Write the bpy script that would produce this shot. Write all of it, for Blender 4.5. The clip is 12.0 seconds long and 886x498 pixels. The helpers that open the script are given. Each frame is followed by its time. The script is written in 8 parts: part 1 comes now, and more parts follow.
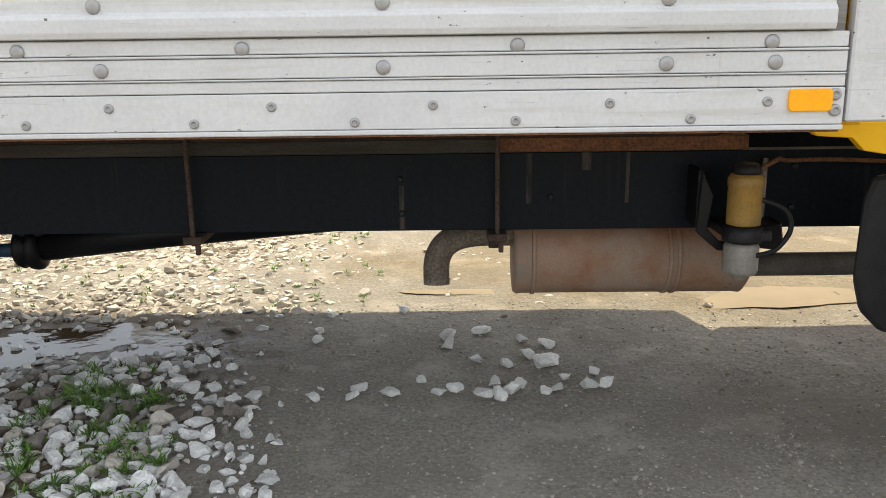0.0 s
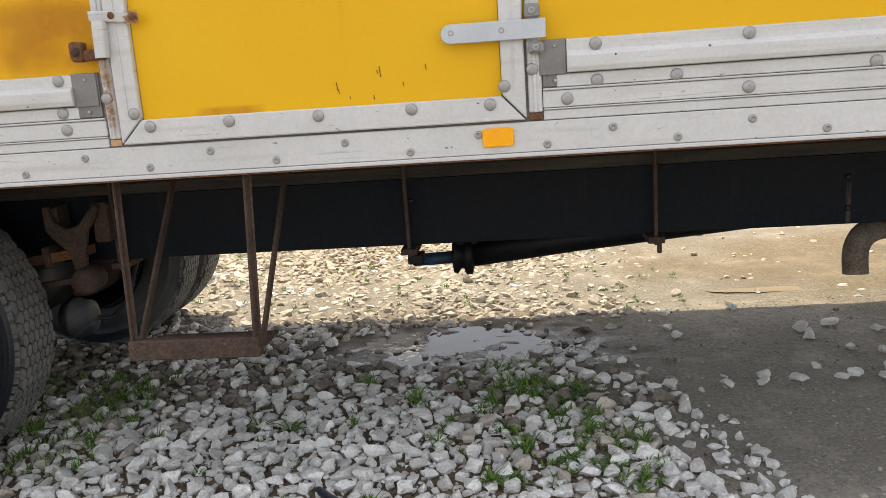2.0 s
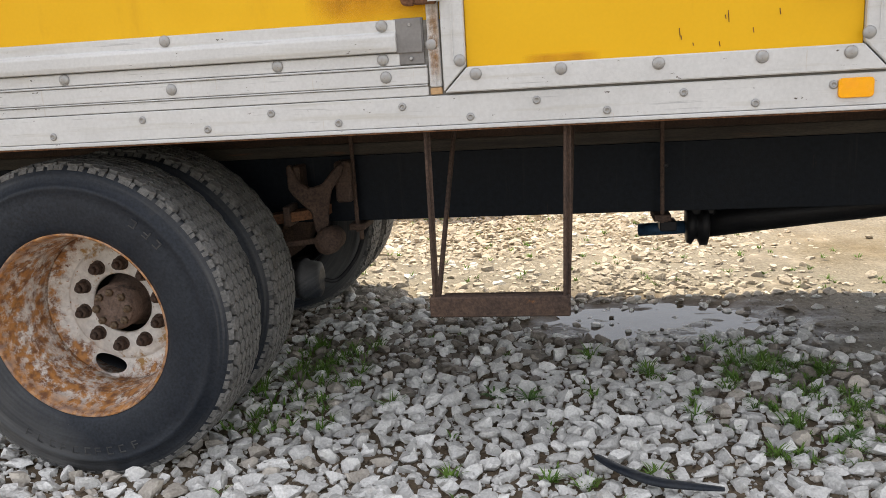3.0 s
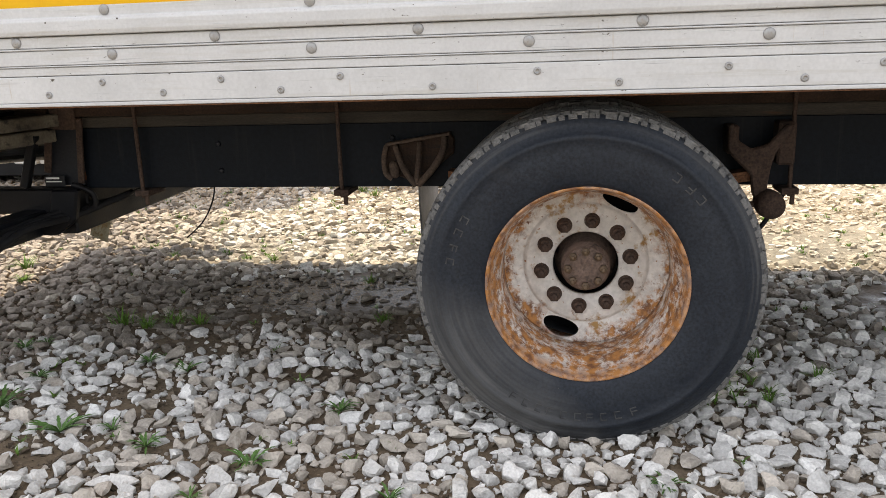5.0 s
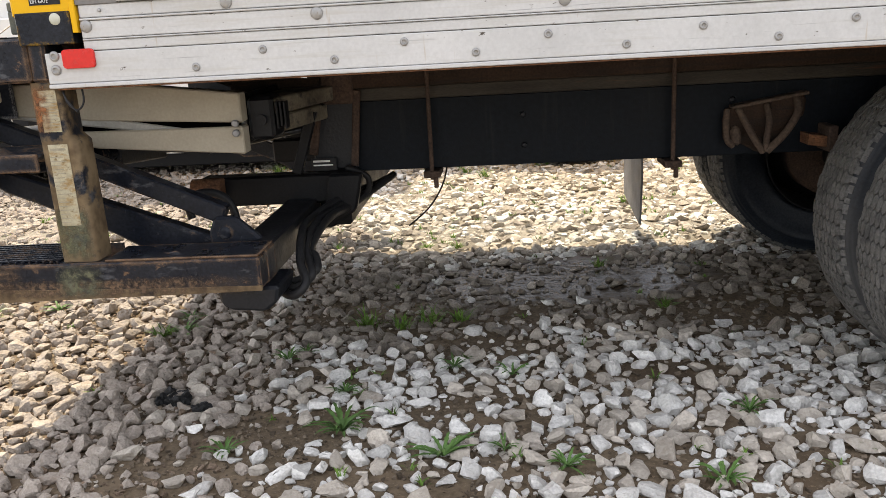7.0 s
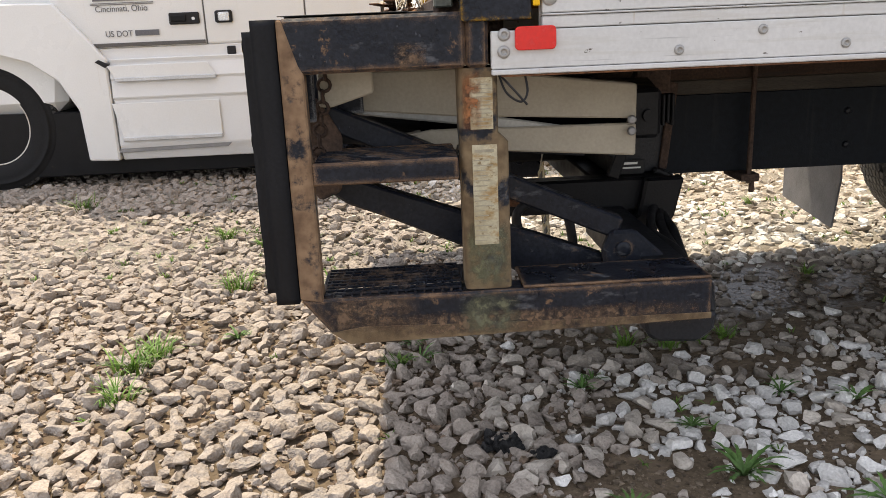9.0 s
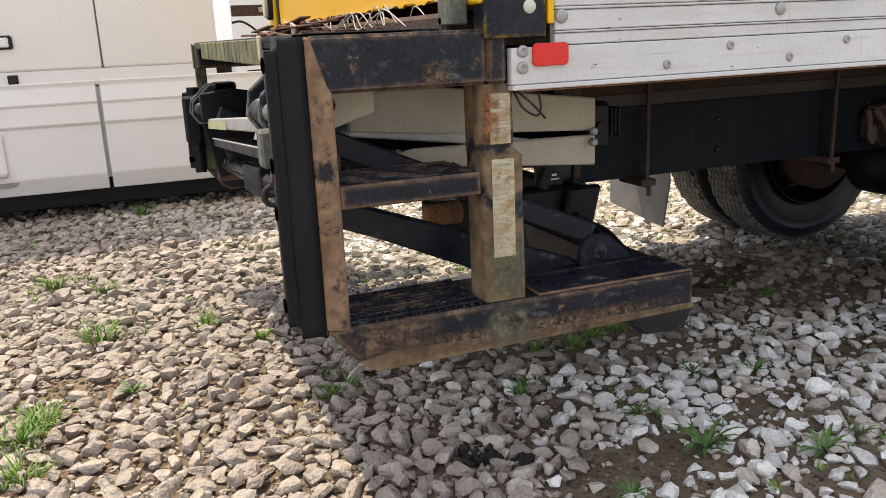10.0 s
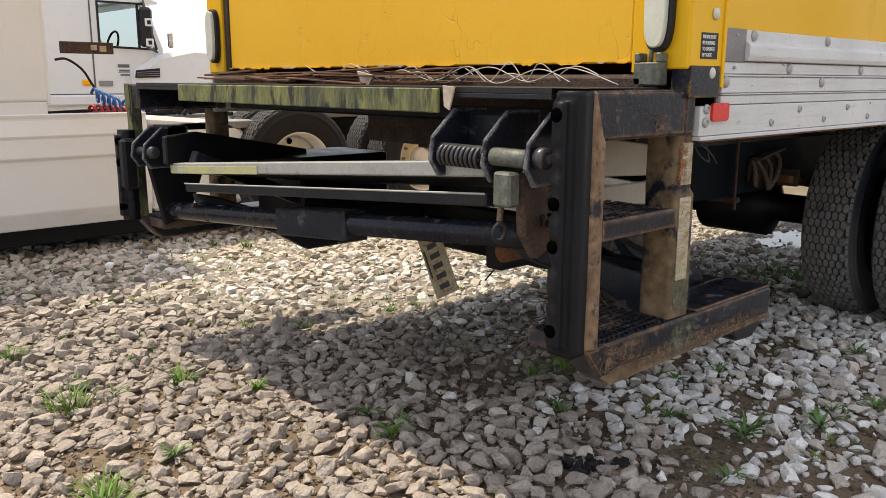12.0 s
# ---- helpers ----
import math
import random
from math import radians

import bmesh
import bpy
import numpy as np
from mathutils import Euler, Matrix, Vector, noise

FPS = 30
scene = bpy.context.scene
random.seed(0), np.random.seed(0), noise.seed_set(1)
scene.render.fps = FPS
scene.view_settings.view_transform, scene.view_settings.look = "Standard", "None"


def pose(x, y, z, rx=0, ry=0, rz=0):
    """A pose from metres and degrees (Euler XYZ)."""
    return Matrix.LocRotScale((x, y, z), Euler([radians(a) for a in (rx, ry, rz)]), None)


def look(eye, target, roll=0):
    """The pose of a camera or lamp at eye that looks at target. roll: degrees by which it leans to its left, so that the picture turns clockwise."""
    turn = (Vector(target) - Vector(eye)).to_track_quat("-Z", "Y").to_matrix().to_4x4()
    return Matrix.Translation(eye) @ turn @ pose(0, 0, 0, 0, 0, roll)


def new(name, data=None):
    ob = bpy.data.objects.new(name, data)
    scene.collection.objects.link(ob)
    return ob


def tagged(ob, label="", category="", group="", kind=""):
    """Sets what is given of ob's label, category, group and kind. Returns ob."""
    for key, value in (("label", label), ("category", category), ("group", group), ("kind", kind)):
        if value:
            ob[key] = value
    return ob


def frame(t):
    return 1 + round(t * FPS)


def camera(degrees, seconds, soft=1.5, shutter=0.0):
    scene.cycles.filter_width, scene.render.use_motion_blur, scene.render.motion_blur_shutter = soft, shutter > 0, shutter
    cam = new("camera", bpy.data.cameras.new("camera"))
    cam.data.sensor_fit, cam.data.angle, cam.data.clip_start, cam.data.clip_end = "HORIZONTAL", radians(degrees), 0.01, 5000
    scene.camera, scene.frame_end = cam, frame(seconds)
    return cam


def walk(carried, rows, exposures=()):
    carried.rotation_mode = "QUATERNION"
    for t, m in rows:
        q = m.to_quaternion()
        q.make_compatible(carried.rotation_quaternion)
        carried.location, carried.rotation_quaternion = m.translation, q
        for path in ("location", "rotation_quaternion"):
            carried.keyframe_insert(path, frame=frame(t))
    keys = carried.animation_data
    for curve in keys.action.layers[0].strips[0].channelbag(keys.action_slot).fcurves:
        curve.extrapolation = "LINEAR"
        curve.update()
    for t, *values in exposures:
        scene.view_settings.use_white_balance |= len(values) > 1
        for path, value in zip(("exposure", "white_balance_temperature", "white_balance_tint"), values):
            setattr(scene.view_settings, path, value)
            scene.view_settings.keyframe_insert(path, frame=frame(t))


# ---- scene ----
cam = camera(57.0, 12.0, soft=0.65)
PATH = [
    (0, (4.391, -1.733, 1.239), (4.356, 0.209, 0.765), -0.8),
    (0.5, (4.086, -1.911, 1.299), (3.953, 0.041, 0.881), -1.5),
    (1, (3.738, -1.974, 1.277), (3.565, -0.024, 0.871), -2.2),
    (1.5, (3.447, -2.033, 1.284), (3.243, -0.087, 0.871), -3.2),
    (2, (3.088, -2.098, 1.291), (2.887, -0.153, 0.868), -4.0),
    (2.5, (2.711, -2.133, 1.258), (2.456, -0.199, 0.819), -4.0),
    (3, (2.367, -2.118, 1.232), (2.043, -0.194, 0.791), -3.5),
    (3.5, (1.969, -2.15, 1.235), (1.602, -0.239, 0.77), -2.7),
    (3.7, (1.824, -2.155, 1.232), (1.445, -0.25, 0.755), -2.3),
    (5.3, (0.596, -2.248, 1.206), (0.286, -0.336, 0.707), -2.2),
    (5.5, (0.456, -2.219, 1.198), (0.156, -0.308, 0.691), -2.5),
    (6, (0.078, -2.148, 1.191), (-0.18, -0.233, 0.676), -3.1),
    (6.5, (-0.314, -2.122, 1.192), (-0.524, -0.204, 0.664), -3.4),
    (7, (-0.675, -2.052, 1.175), (-0.829, -0.131, 0.64), -3.3),
    (7.5, (-1.013, -1.97, 1.195), (-1.108, -0.045, 0.659), -3.0),
    (7.7, (-1.138, -1.95, 1.186), (-1.212, -0.026, 0.643), -2.8),
    (9.3, (-2.19, -1.666, 1.183), (-1.988, 0.247, 0.637), -2.3),
    (9.5, (-2.302, -1.652, 1.171), (-1.968, 0.243, 0.628), -2.7),
    (10, (-2.582, -1.582, 1.186), (-1.903, 0.23, 0.679), -2.5),
    (10.5, (-2.902, -1.464, 1.167), (-2.036, 0.275, 0.689), -1.5),
    (11, (-3.22, -1.375, 1.184), (-2.211, 0.29, 0.728), -0.6),
    (11.5, (-3.493, -1.291, 1.226), (-2.324, 0.273, 0.795), -0.2),
    (12, (-3.718, -1.102, 1.218), (-2.39, 0.338, 0.811), 0.2),
]
walk(cam, [(t, look(eye, target, roll)) for t, eye, target, roll in PATH], exposures=((0, 1.02, 7700, 5), (0.6, 0.79, 7800, 6), (3.5, 0.93, 8000, 8), (7.5, 1.04, 8000, 9), (9.4, 0.74, 7700, 10), (10.5, 0.84, 7700, 10), (11.3, 0.71, 7700, 10), (12, 0.50, 7700, 10)))


# ---- light ----
SUN_SLOPE, SUN_DRIFT = 0.40, 0.165   # metres of shadow per metre of height, towards -y and +x
world = bpy.data.worlds.new("sky")
scene.world = world
world.use_nodes = True
wn = world.node_tree.nodes
wn.clear()
sky = wn.new("ShaderNodeTexSky")
sky.sky_type = "NISHITA"
sky.sun_disc = False
sky.sun_elevation = math.atan2(1, SUN_SLOPE)
sky.sun_rotation = math.atan2(-SUN_DRIFT, SUN_SLOPE)
sky.air_density, sky.dust_density, sky.ozone_density = 1.0, 1.5, 1.0
bg = wn.new("ShaderNodeBackground")
bg.inputs["Strength"].default_value = 0.077
wout = wn.new("ShaderNodeOutputWorld")
haze = wn.new("ShaderNodeMixRGB")          # thin white haze over the whole sky
haze.blend_type = "ADD"
haze.inputs[0].default_value = 1.0
haze.inputs[2].default_value = (7.1, 7.65, 9.5, 1)
world.node_tree.links.new(sky.outputs[0], haze.inputs[1])
world.node_tree.links.new(haze.outputs[0], bg.inputs[0])
world.node_tree.links.new(bg.outputs[0], wout.inputs[0])

sun = new("sun", bpy.data.lights.new("sun", "SUN"))
sun.data.energy = 3.1
sun.data.angle = radians(0.53)
sun.data.color = (1.0, 0.94, 0.84)
sun.matrix_world = look((-10 * SUN_DRIFT, 10 * SUN_SLOPE, 10), (0, 0, 0))


# ---- materials ----
def ramp(nt, lo, hi):
    n = nt.nodes.new("ShaderNodeMapRange")
    n.inputs["From Min"].default_value, n.inputs["From Max"].default_value = lo, hi
    return n


def rgb(c):
    return (*c, 1.0)


def surf(name, c1, c2=None, scale=3.0, rough=0.6, metal=0.0, spots=(), fine=0.12, fscale=120.0, bump=0.1, bscale=150.0,
         stretch=(1, 1, 1), rvar=0.12, spec=0.4, island=0.0):
    """Procedural surface: two colours by broad noise, fine grain, spots of rust or dirt, relief."""
    m = bpy.data.materials.new(name)
    m.use_nodes = True
    nt = m.node_tree
    N, L = nt.nodes, nt.links
    bs = N["Principled BSDF"]
    bs.inputs["Metallic"].default_value = metal
    bs.inputs["Specular IOR Level"].default_value = spec
    co = N.new("ShaderNodeTexCoord")
    mp = N.new("ShaderNodeMapping")
    mp.inputs["Scale"].default_value = stretch
    L.new(co.outputs["Object"], mp.inputs[0])
    n1 = N.new("ShaderNodeTexNoise")
    n1.inputs["Scale"].default_value, n1.inputs["Detail"].default_value, n1.inputs["Roughness"].default_value = scale, 6, 0.62
    L.new(mp.outputs[0], n1.inputs["Vector"])
    n2 = N.new("ShaderNodeTexNoise")
    n2.inputs["Scale"].default_value, n2.inputs["Detail"].default_value = fscale, 4
    L.new(mp.outputs[0], n2.inputs["Vector"])
    r1 = ramp(nt, 0.33, 0.67)
    L.new(n1.outputs["Fac"], r1.inputs[0])
    mx = N.new("ShaderNodeMixRGB")
    mx.inputs[1].default_value, mx.inputs[2].default_value = rgb(c1), rgb(c2 or c1)
    L.new(r1.outputs[0], mx.inputs[0])
    # grain as a multiplier
    r2 = ramp(nt, 0.3, 0.7)
    r2.inputs["To Min"].default_value, r2.inputs["To Max"].default_value = 1 - fine * 1.6, 1 + fine
    L.new(n2.outputs["Fac"], r2.inputs[0])
    mul = N.new("ShaderNodeMixRGB")
    mul.blend_type = "MULTIPLY"
    mul.inputs[0].default_value = 1
    L.new(mx.outputs[0], mul.inputs[1])
    L.new(r2.outputs[0], mul.inputs[2])
    colour = mul.outputs[0]
    if island:
        geo = N.new("ShaderNodeNewGeometry")
        inf = N.new("ShaderNodeObjectInfo")
        add = N.new("ShaderNodeMath")
        L.new(geo.outputs["Random Per Island"], add.inputs[0])
        L.new(inf.outputs["Random"], add.inputs[1])
        fr = N.new("ShaderNodeMath")
        fr.operation = "FRACT"
        L.new(add.outputs[0], fr.inputs[0])
        r3 = ramp(nt, 0, 1)
        r3.inputs["To Min"].default_value, r3.inputs["To Max"].default_value = 1 - island, 1 + island * 0.6
        L.new(fr.outputs[0], r3.inputs[0])
        m3 = N.new("ShaderNodeMixRGB")
        m3.blend_type = "MULTIPLY"
        m3.inputs[0].default_value = 1
        L.new(colour, m3.inputs[1])
        L.new(r3.outputs[0], m3.inputs[2])
        colour = m3.outputs[0]
    rr = ramp(nt, 0.3, 0.7)
    rr.inputs["To Min"].default_value, rr.inputs["To Max"].default_value = max(0.02, rough - rvar), min(1, rough + rvar)
    L.new(n1.outputs["Fac"], rr.inputs[0])
    rough_out = rr.outputs[0]
    for i, (c, sc, lo, hi, st) in enumerate(spots):
        mp2 = N.new("ShaderNodeMapping")
        mp2.inputs["Scale"].default_value = st
        mp2.inputs["Location"].default_value = (3.7 * i + 1.3, 1.9 * i, 0.6)
        L.new(co.outputs["Object"], mp2.inputs[0])
        ns = N.new("ShaderNodeTexNoise")
        ns.inputs["Scale"].default_value, ns.inputs["Detail"].default_value, ns.inputs["Roughness"].default_value = sc, 8, 0.65
        L.new(mp2.outputs[0], ns.inputs["Vector"])
        rs = ramp(nt, lo, hi)
        L.new(ns.outputs["Fac"], rs.inputs[0])
        ms = N.new("ShaderNodeMixRGB")
        ms.inputs[2].default_value = rgb(c)
        L.new(rs.outputs[0], ms.inputs[0])
        L.new(colour, ms.inputs[1])
        colour = ms.outputs[0]
        mr = N.new("ShaderNodeMixRGB")
        mr.inputs[2].default_value = (0.85, 0.85, 0.85, 1)
        L.new(rs.outputs[0], mr.inputs[0])
        L.new(rough_out, mr.inputs[1])
        rough_out = mr.outputs[0]
    L.new(colour, bs.inputs["Base Color"])
    L.new(rough_out, bs.inputs["Roughness"])
    if bump:
        nb = N.new("ShaderNodeTexNoise")
        nb.inputs["Scale"].default_value, nb.inputs["Detail"].default_value = bscale, 5
        L.new(mp.outputs[0], nb.inputs["Vector"])
        bp = N.new("ShaderNodeBump")
        bp.inputs["Strength"].default_value, bp.inputs["Distance"].default_value = bump, 0.02
        L.new(nb.outputs["Fac"], bp.inputs["Height"])
        L.new(bp.outputs[0], bs.inputs["Normal"])
    return m


ONE = (1, 1, 1)
VERT = (14, 14, 0.7)       # streaks that run down
ALONG = (0.5, 8, 8)        # streaks along the truck
RUST = (0.15, 0.055, 0.022)
ORANGE = (0.34, 0.13, 0.03)

M = {}
M["yellow"] = surf("yellow_paint", (0.76, 0.425, 0.017), (0.72, 0.385, 0.014), 1.6, 0.5, spots=(((0.55, 0.265, 0.018), 2.2, 0.60, 0.90, (2.5, 2.5, 0.6)), ((0.36, 0.16, 0.02), 6, 0.70, 0.82, VERT), ((0.30, 0.12, 0.02), 40, 0.74, 0.80, ONE)), fine=0.012, bump=0.015, bscale=8, spec=0.2)
M["white_rail"] = surf("white_painted_aluminium", (0.60, 0.60, 0.59), (0.505, 0.505, 0.495), 2.2, 0.38, spots=(((0.45, 0.43, 0.38), 4, 0.54, 0.76, ALONG), ((0.42, 0.33, 0.22), 6, 0.65, 0.8, VERT), ((0.33, 0.335, 0.335), 9, 0.62, 0.70, (0.35, 1, 14)), ((0.09, 0.075, 0.06), 55, 0.665, 0.69, (0.5, 1, 1)), ((0.36, 0.20, 0.09), 24, 0.70, 0.78, VERT)), fine=0.04, bump=0.04, bscale=90)
M["aluminium"] = surf("bare_aluminium", (0.62, 0.63, 0.64), (0.50, 0.51, 0.52), 3, 0.42, 0.55, spots=(((0.30, 0.30, 0.27), 5, 0.6, 0.8, ALONG),), fine=0.08, bump=0.04)
M["grey_metal"] = surf("grey_zinc", (0.30, 0.30, 0.30), (0.24, 0.24, 0.24), 6, 0.5, 0.35, spots=((RUST, 30, 0.68, 0.76, ONE),), fine=0.08)
M["rivet"] = surf("weathered_rivet", (0.42, 0.42, 0.41), (0.31, 0.30, 0.285), 60, 0.45, 0.4, spots=(((0.22, 0.15, 0.10), 130, 0.62, 0.72, ONE),), fine=0.1)
M["frame"] = surf("black_chassis_paint", (0.0044, 0.0068, 0.0102), (0.0072, 0.0102, 0.0142), 2.5, 0.5, spots=(((0.030, 0.030, 0.030), 2.2, 0.58, 0.86, VERT), ((0.055, 0.036, 0.024), 9, 0.66, 0.80, (6, 6, 0.9)), ((0.07, 0.045, 0.03), 25, 0.72, 0.80, ONE)), fine=0.22, fscale=60, bump=0.08, spec=0.12)
M["black_steel"] = surf("worn_black_steel", (0.007, 0.009, 0.013), (0.015, 0.016, 0.019), 7, 0.42, spots=((RUST, 9, 0.64, 0.72, ONE), ((0.12, 0.10, 0.085), 50, 0.70, 0.77, ONE)), fine=0.2, bump=0.10, bscale=90, spec=0.3)
M["black_plain"] = surf("greasy_black_steel", (0.0035, 0.004, 0.0055), (0.008, 0.008, 0.009), 9, 0.45, spots=(((0.06, 0.045, 0.035), 20, 0.68, 0.80, ONE),), fine=0.2, bump=0.1, spec=0.22)
M["rusty_steel"] = surf("rusty_steel", (0.125, 0.075, 0.050), (0.07, 0.047, 0.036), 8, 0.8, spots=(((0.022, 0.023, 0.027), 6, 0.51, 0.60, ONE), ((0.22, 0.14, 0.09), 40, 0.66, 0.76, ONE)), fine=0.25, bump=0.2, bscale=110)
M["arm_grey"] = surf("grimy_pale_paint", (0.44, 0.395, 0.315), (0.36, 0.32, 0.25), 4, 0.7, spots=(((0.20, 0.17, 0.13), 5, 0.62, 0.80, ALONG), ((0.10, 0.07, 0.05), 40, 0.74, 0.78, ONE)), fine=0.05, bump=0.03)
M["grimy"] = surf("grease_stained_pale_paint", (0.22, 0.19, 0.14), (0.10, 0.082, 0.06), 7, 0.75, spots=(((0.018, 0.016, 0.015), 9, 0.50, 0.62, (1, 1, 1.5)),), fine=0.15, bump=0.08)
M["lug_grey"] = surf("grey_green_paint", (0.16, 0.17, 0.135), (0.07, 0.075, 0.062), 20, 0.45, spots=((RUST, 30, 0.64, 0.72, ONE),), fine=0.2)
M["rust_brown"] = surf("brown_rust", (0.085, 0.050, 0.034), (0.055, 0.036, 0.028), 9, 0.85, spots=((ORANGE, 16, 0.68, 0.82, ONE),), fine=0.3, bump=0.25)
M["rust_orange"] = surf("orange_rust", (0.20, 0.085, 0.035), (0.12, 0.055, 0.03), 12, 0.85, fine=0.3, bump=0.25)
M["floor_beam"] = surf("rusty_floor_beam", (0.052, 0.026, 0.014), (0.026, 0.016, 0.011), 4, 0.85, spots=(((0.020, 0.016, 0.014), 5, 0.50, 0.7, ALONG), ((0.11, 0.045, 0.018), 9, 0.64, 0.78, ALONG)), fine=0.25, bump=0.2)
M["sill"] = surf("weathered_sill", (0.058, 0.048, 0.036), (0.032, 0.027, 0.022), 3, 0.8, stretch=(0.6, 6, 6), spots=((RUST, 4, 0.6, 0.75, ALONG), ((0.016, 0.015, 0.014), 2.5, 0.54, 0.7, ALONG)), fine=0.25, bump=0.15)
M["wood_dark"] = surf("dark_floor_wood", (0.060, 0.038, 0.024), (0.035, 0.024, 0.017), 3, 0.85, stretch=(0.5, 6, 6), fine=0.3, bump=0.2)
M["muffler"] = surf("rusted_muffler", (0.34, 0.185, 0.12), (0.29, 0.225, 0.17), 1.6, 0.6, spots=(((0.25, 0.105, 0.052), 3, 0.48, 0.66, ONE), ((0.20, 0.19, 0.15), 2.2, 0.50, 0.66, (0.6, 2, 2)), ((0.09, 0.068, 0.055), 16, 0.62, 0.74, ONE)), fine=0.07, bump=0.03)
M["pipe"] = surf("scaled_exhaust_pipe", (0.20, 0.162, 0.122), (0.13, 0.105, 0.082), 18, 0.85, spots=(((0.20, 0.17, 0.14), 30, 0.62, 0.72, ONE),), fine=0.3, bump=0.35, bscale=120)
M["grey_pipe"] = surf("grey_exhaust_pipe", (0.15, 0.135, 0.115), (0.095, 0.085, 0.075), 8, 0.7, spots=((RUST, 20, 0.66, 0.76, ONE),), fine=0.15)
M["rubber"] = surf("dusty_rubber", (0.0115, 0.0155, 0.0225), (0.020, 0.0245, 0.0315), 5, 0.50, spots=(((0.045, 0.044, 0.043), 3.5, 0.60, 0.84, ONE), ((0.13, 0.125, 0.115), 34, 0.70, 0.76, ONE)), fine=0.25, bump=0.10, bscale=70, spec=0.25)
M["tread"] = surf("worn_tread_rubber", (0.185, 0.180, 0.170), (0.115, 0.113, 0.108), 14, 0.9, spots=(((0.23, 0.22, 0.205), 22, 0.60, 0.76, ONE), ((0.045, 0.046, 0.048), 9, 0.56, 0.70, ONE)), fine=0.2, bump=0.15)
M["bumper_rubber"] = surf("black_bumper_rubber", (0.0045, 0.0052, 0.0072), (0.0085, 0.009, 0.011), 6, 0.5, spots=(((0.045, 0.045, 0.045), 9, 0.64, 0.80, (1, 1, 0.5)), ((0.16, 0.15, 0.14), 70, 0.73, 0.78, ONE)), fine=0.2, bump=0.08, bscale=90, spec=0.2)
M["amber"] = surf("amber_lens", (0.98, 0.42, 0.004), (0.92, 0.36, 0.004), 30, 0.25, fine=0.03, bump=0.05, bscale=400)
M["red"] = surf("red_reflector", (0.68, 0.022, 0.018), (0.60, 0.018, 0.015), 40, 0.22, spots=(((0.35, 0.05, 0.03), 20, 0.66, 0.8, ONE),), fine=0.05, bump=0.06, bscale=500)
M["lens"] = surf("clouded_lamp_lens", (0.60, 0.60, 0.50), (0.50, 0.51, 0.42), 14, 0.18, fine=0.03, bump=0.008, bscale=30)
M["filter_yellow"] = surf("stained_filter_can", (0.38, 0.22, 0.05), (0.27, 0.165, 0.055), 12, 0.45, spots=(((0.13, 0.08, 0.03), 20, 0.6, 0.75, VERT),), fine=0.1)
M["filter_bowl"] = surf("grey_filter_bowl", (0.30, 0.28, 0.25), (0.22, 0.20, 0.18), 20, 0.4, fine=0.1)
M["label"] = surf("peeling_paper_label", (0.47, 0.43, 0.31), (0.36, 0.31, 0.20), 16, 0.7, spots=(((0.30, 0.20, 0.09), 20, 0.50, 0.62, (1, 1, 2.0)), ((0.17, 0.115, 0.055), 55, 0.56, 0.66, (1, 1, 1.5))), fine=0.12)
M["ink"] = surf("faded_ink", (0.30, 0.27, 0.20), None, 10, 0.7)
M["stain"] = surf("dried_rust_run", (0.075, 0.055, 0.040), (0.012, 0.013, 0.016), 14, 0.8, stretch=(3, 3, 0.4), fine=0.3, bump=0.03)
M["black"] = surf("black_plastic", (0.016, 0.016, 0.017), (0.024, 0.024, 0.025), 20, 0.45, fine=0.1, spec=0.2)
M["white_ink"] = surf("white_ink", (0.7, 0.7, 0.68), None, 10, 0.6, fine=0.03, bump=0)
M["mossy"] = surf("mossy_painted_steel", (0.20, 0.21, 0.065), (0.065, 0.068, 0.045), 9, 0.6, stretch=(1, 1, 0.25), spots=(((0.26, 0.26, 0.12), 20, 0.60, 0.76, (1, 1, 0.2)), ((0.03, 0.03, 0.028), 24, 0.50, 0.62, (1, 1, 0.3))), fine=0.25, bump=0.15)
M["flap"] = surf("grey_mud_flap", (0.23, 0.23, 0.24), (0.17, 0.17, 0.175), 5, 0.6, spots=(((0.12, 0.11, 0.10), 7, 0.6, 0.8, VERT),), fine=0.08)
M["platform"] = surf("worn_platform_edge", (0.42, 0.42, 0.40), (0.31, 0.31, 0.29), 6, 0.5, 0.25, spots=(((0.16, 0.145, 0.12), 10, 0.62, 0.74, (1, 1, 2)),), fine=0.08, bump=0.04)
M["moss_yellow"] = surf("yellowed_paint", (0.46, 0.45, 0.20), (0.36, 0.36, 0.24), 8, 0.6, spots=(((0.38, 0.38, 0.35), 9, 0.52, 0.62, ONE),), fine=0.12)
M["spring"] = surf("dull_spring_steel", (0.09, 0.09, 0.092), (0.045, 0.045, 0.047), 20, 0.4, 0.6, fine=0.1)
M["blue_rod"] = surf("blue_tube", (0.02, 0.07, 0.14), (0.015, 0.03, 0.05), 20, 0.45, fine=0.15)
M["truck_white"] = surf("white_cab_paint", (0.755, 0.765, 0.76), (0.71, 0.715, 0.70), 1.2, 0.3, spots=(((0.62, 0.59, 0.52), 2.5, 0.62, 0.9, VERT),), fine=0.02, bump=0)
M["truck_cream"] = surf("pale_fairing", (0.735, 0.745, 0.745), (0.70, 0.705, 0.70), 1.2, 0.38, spots=(((0.58, 0.56, 0.51), 2.5, 0.6, 0.9, (1, 1, 2.5)),), fine=0.02, bump=0)
M["seam"] = surf("dark_seam", (0.11, 0.105, 0.10), None, 10, 0.7)
M["groove"] = surf("dirty_rail_groove", (0.30, 0.29, 0.27), (0.17, 0.155, 0.135), 5, 0.8, stretch=ALONG)
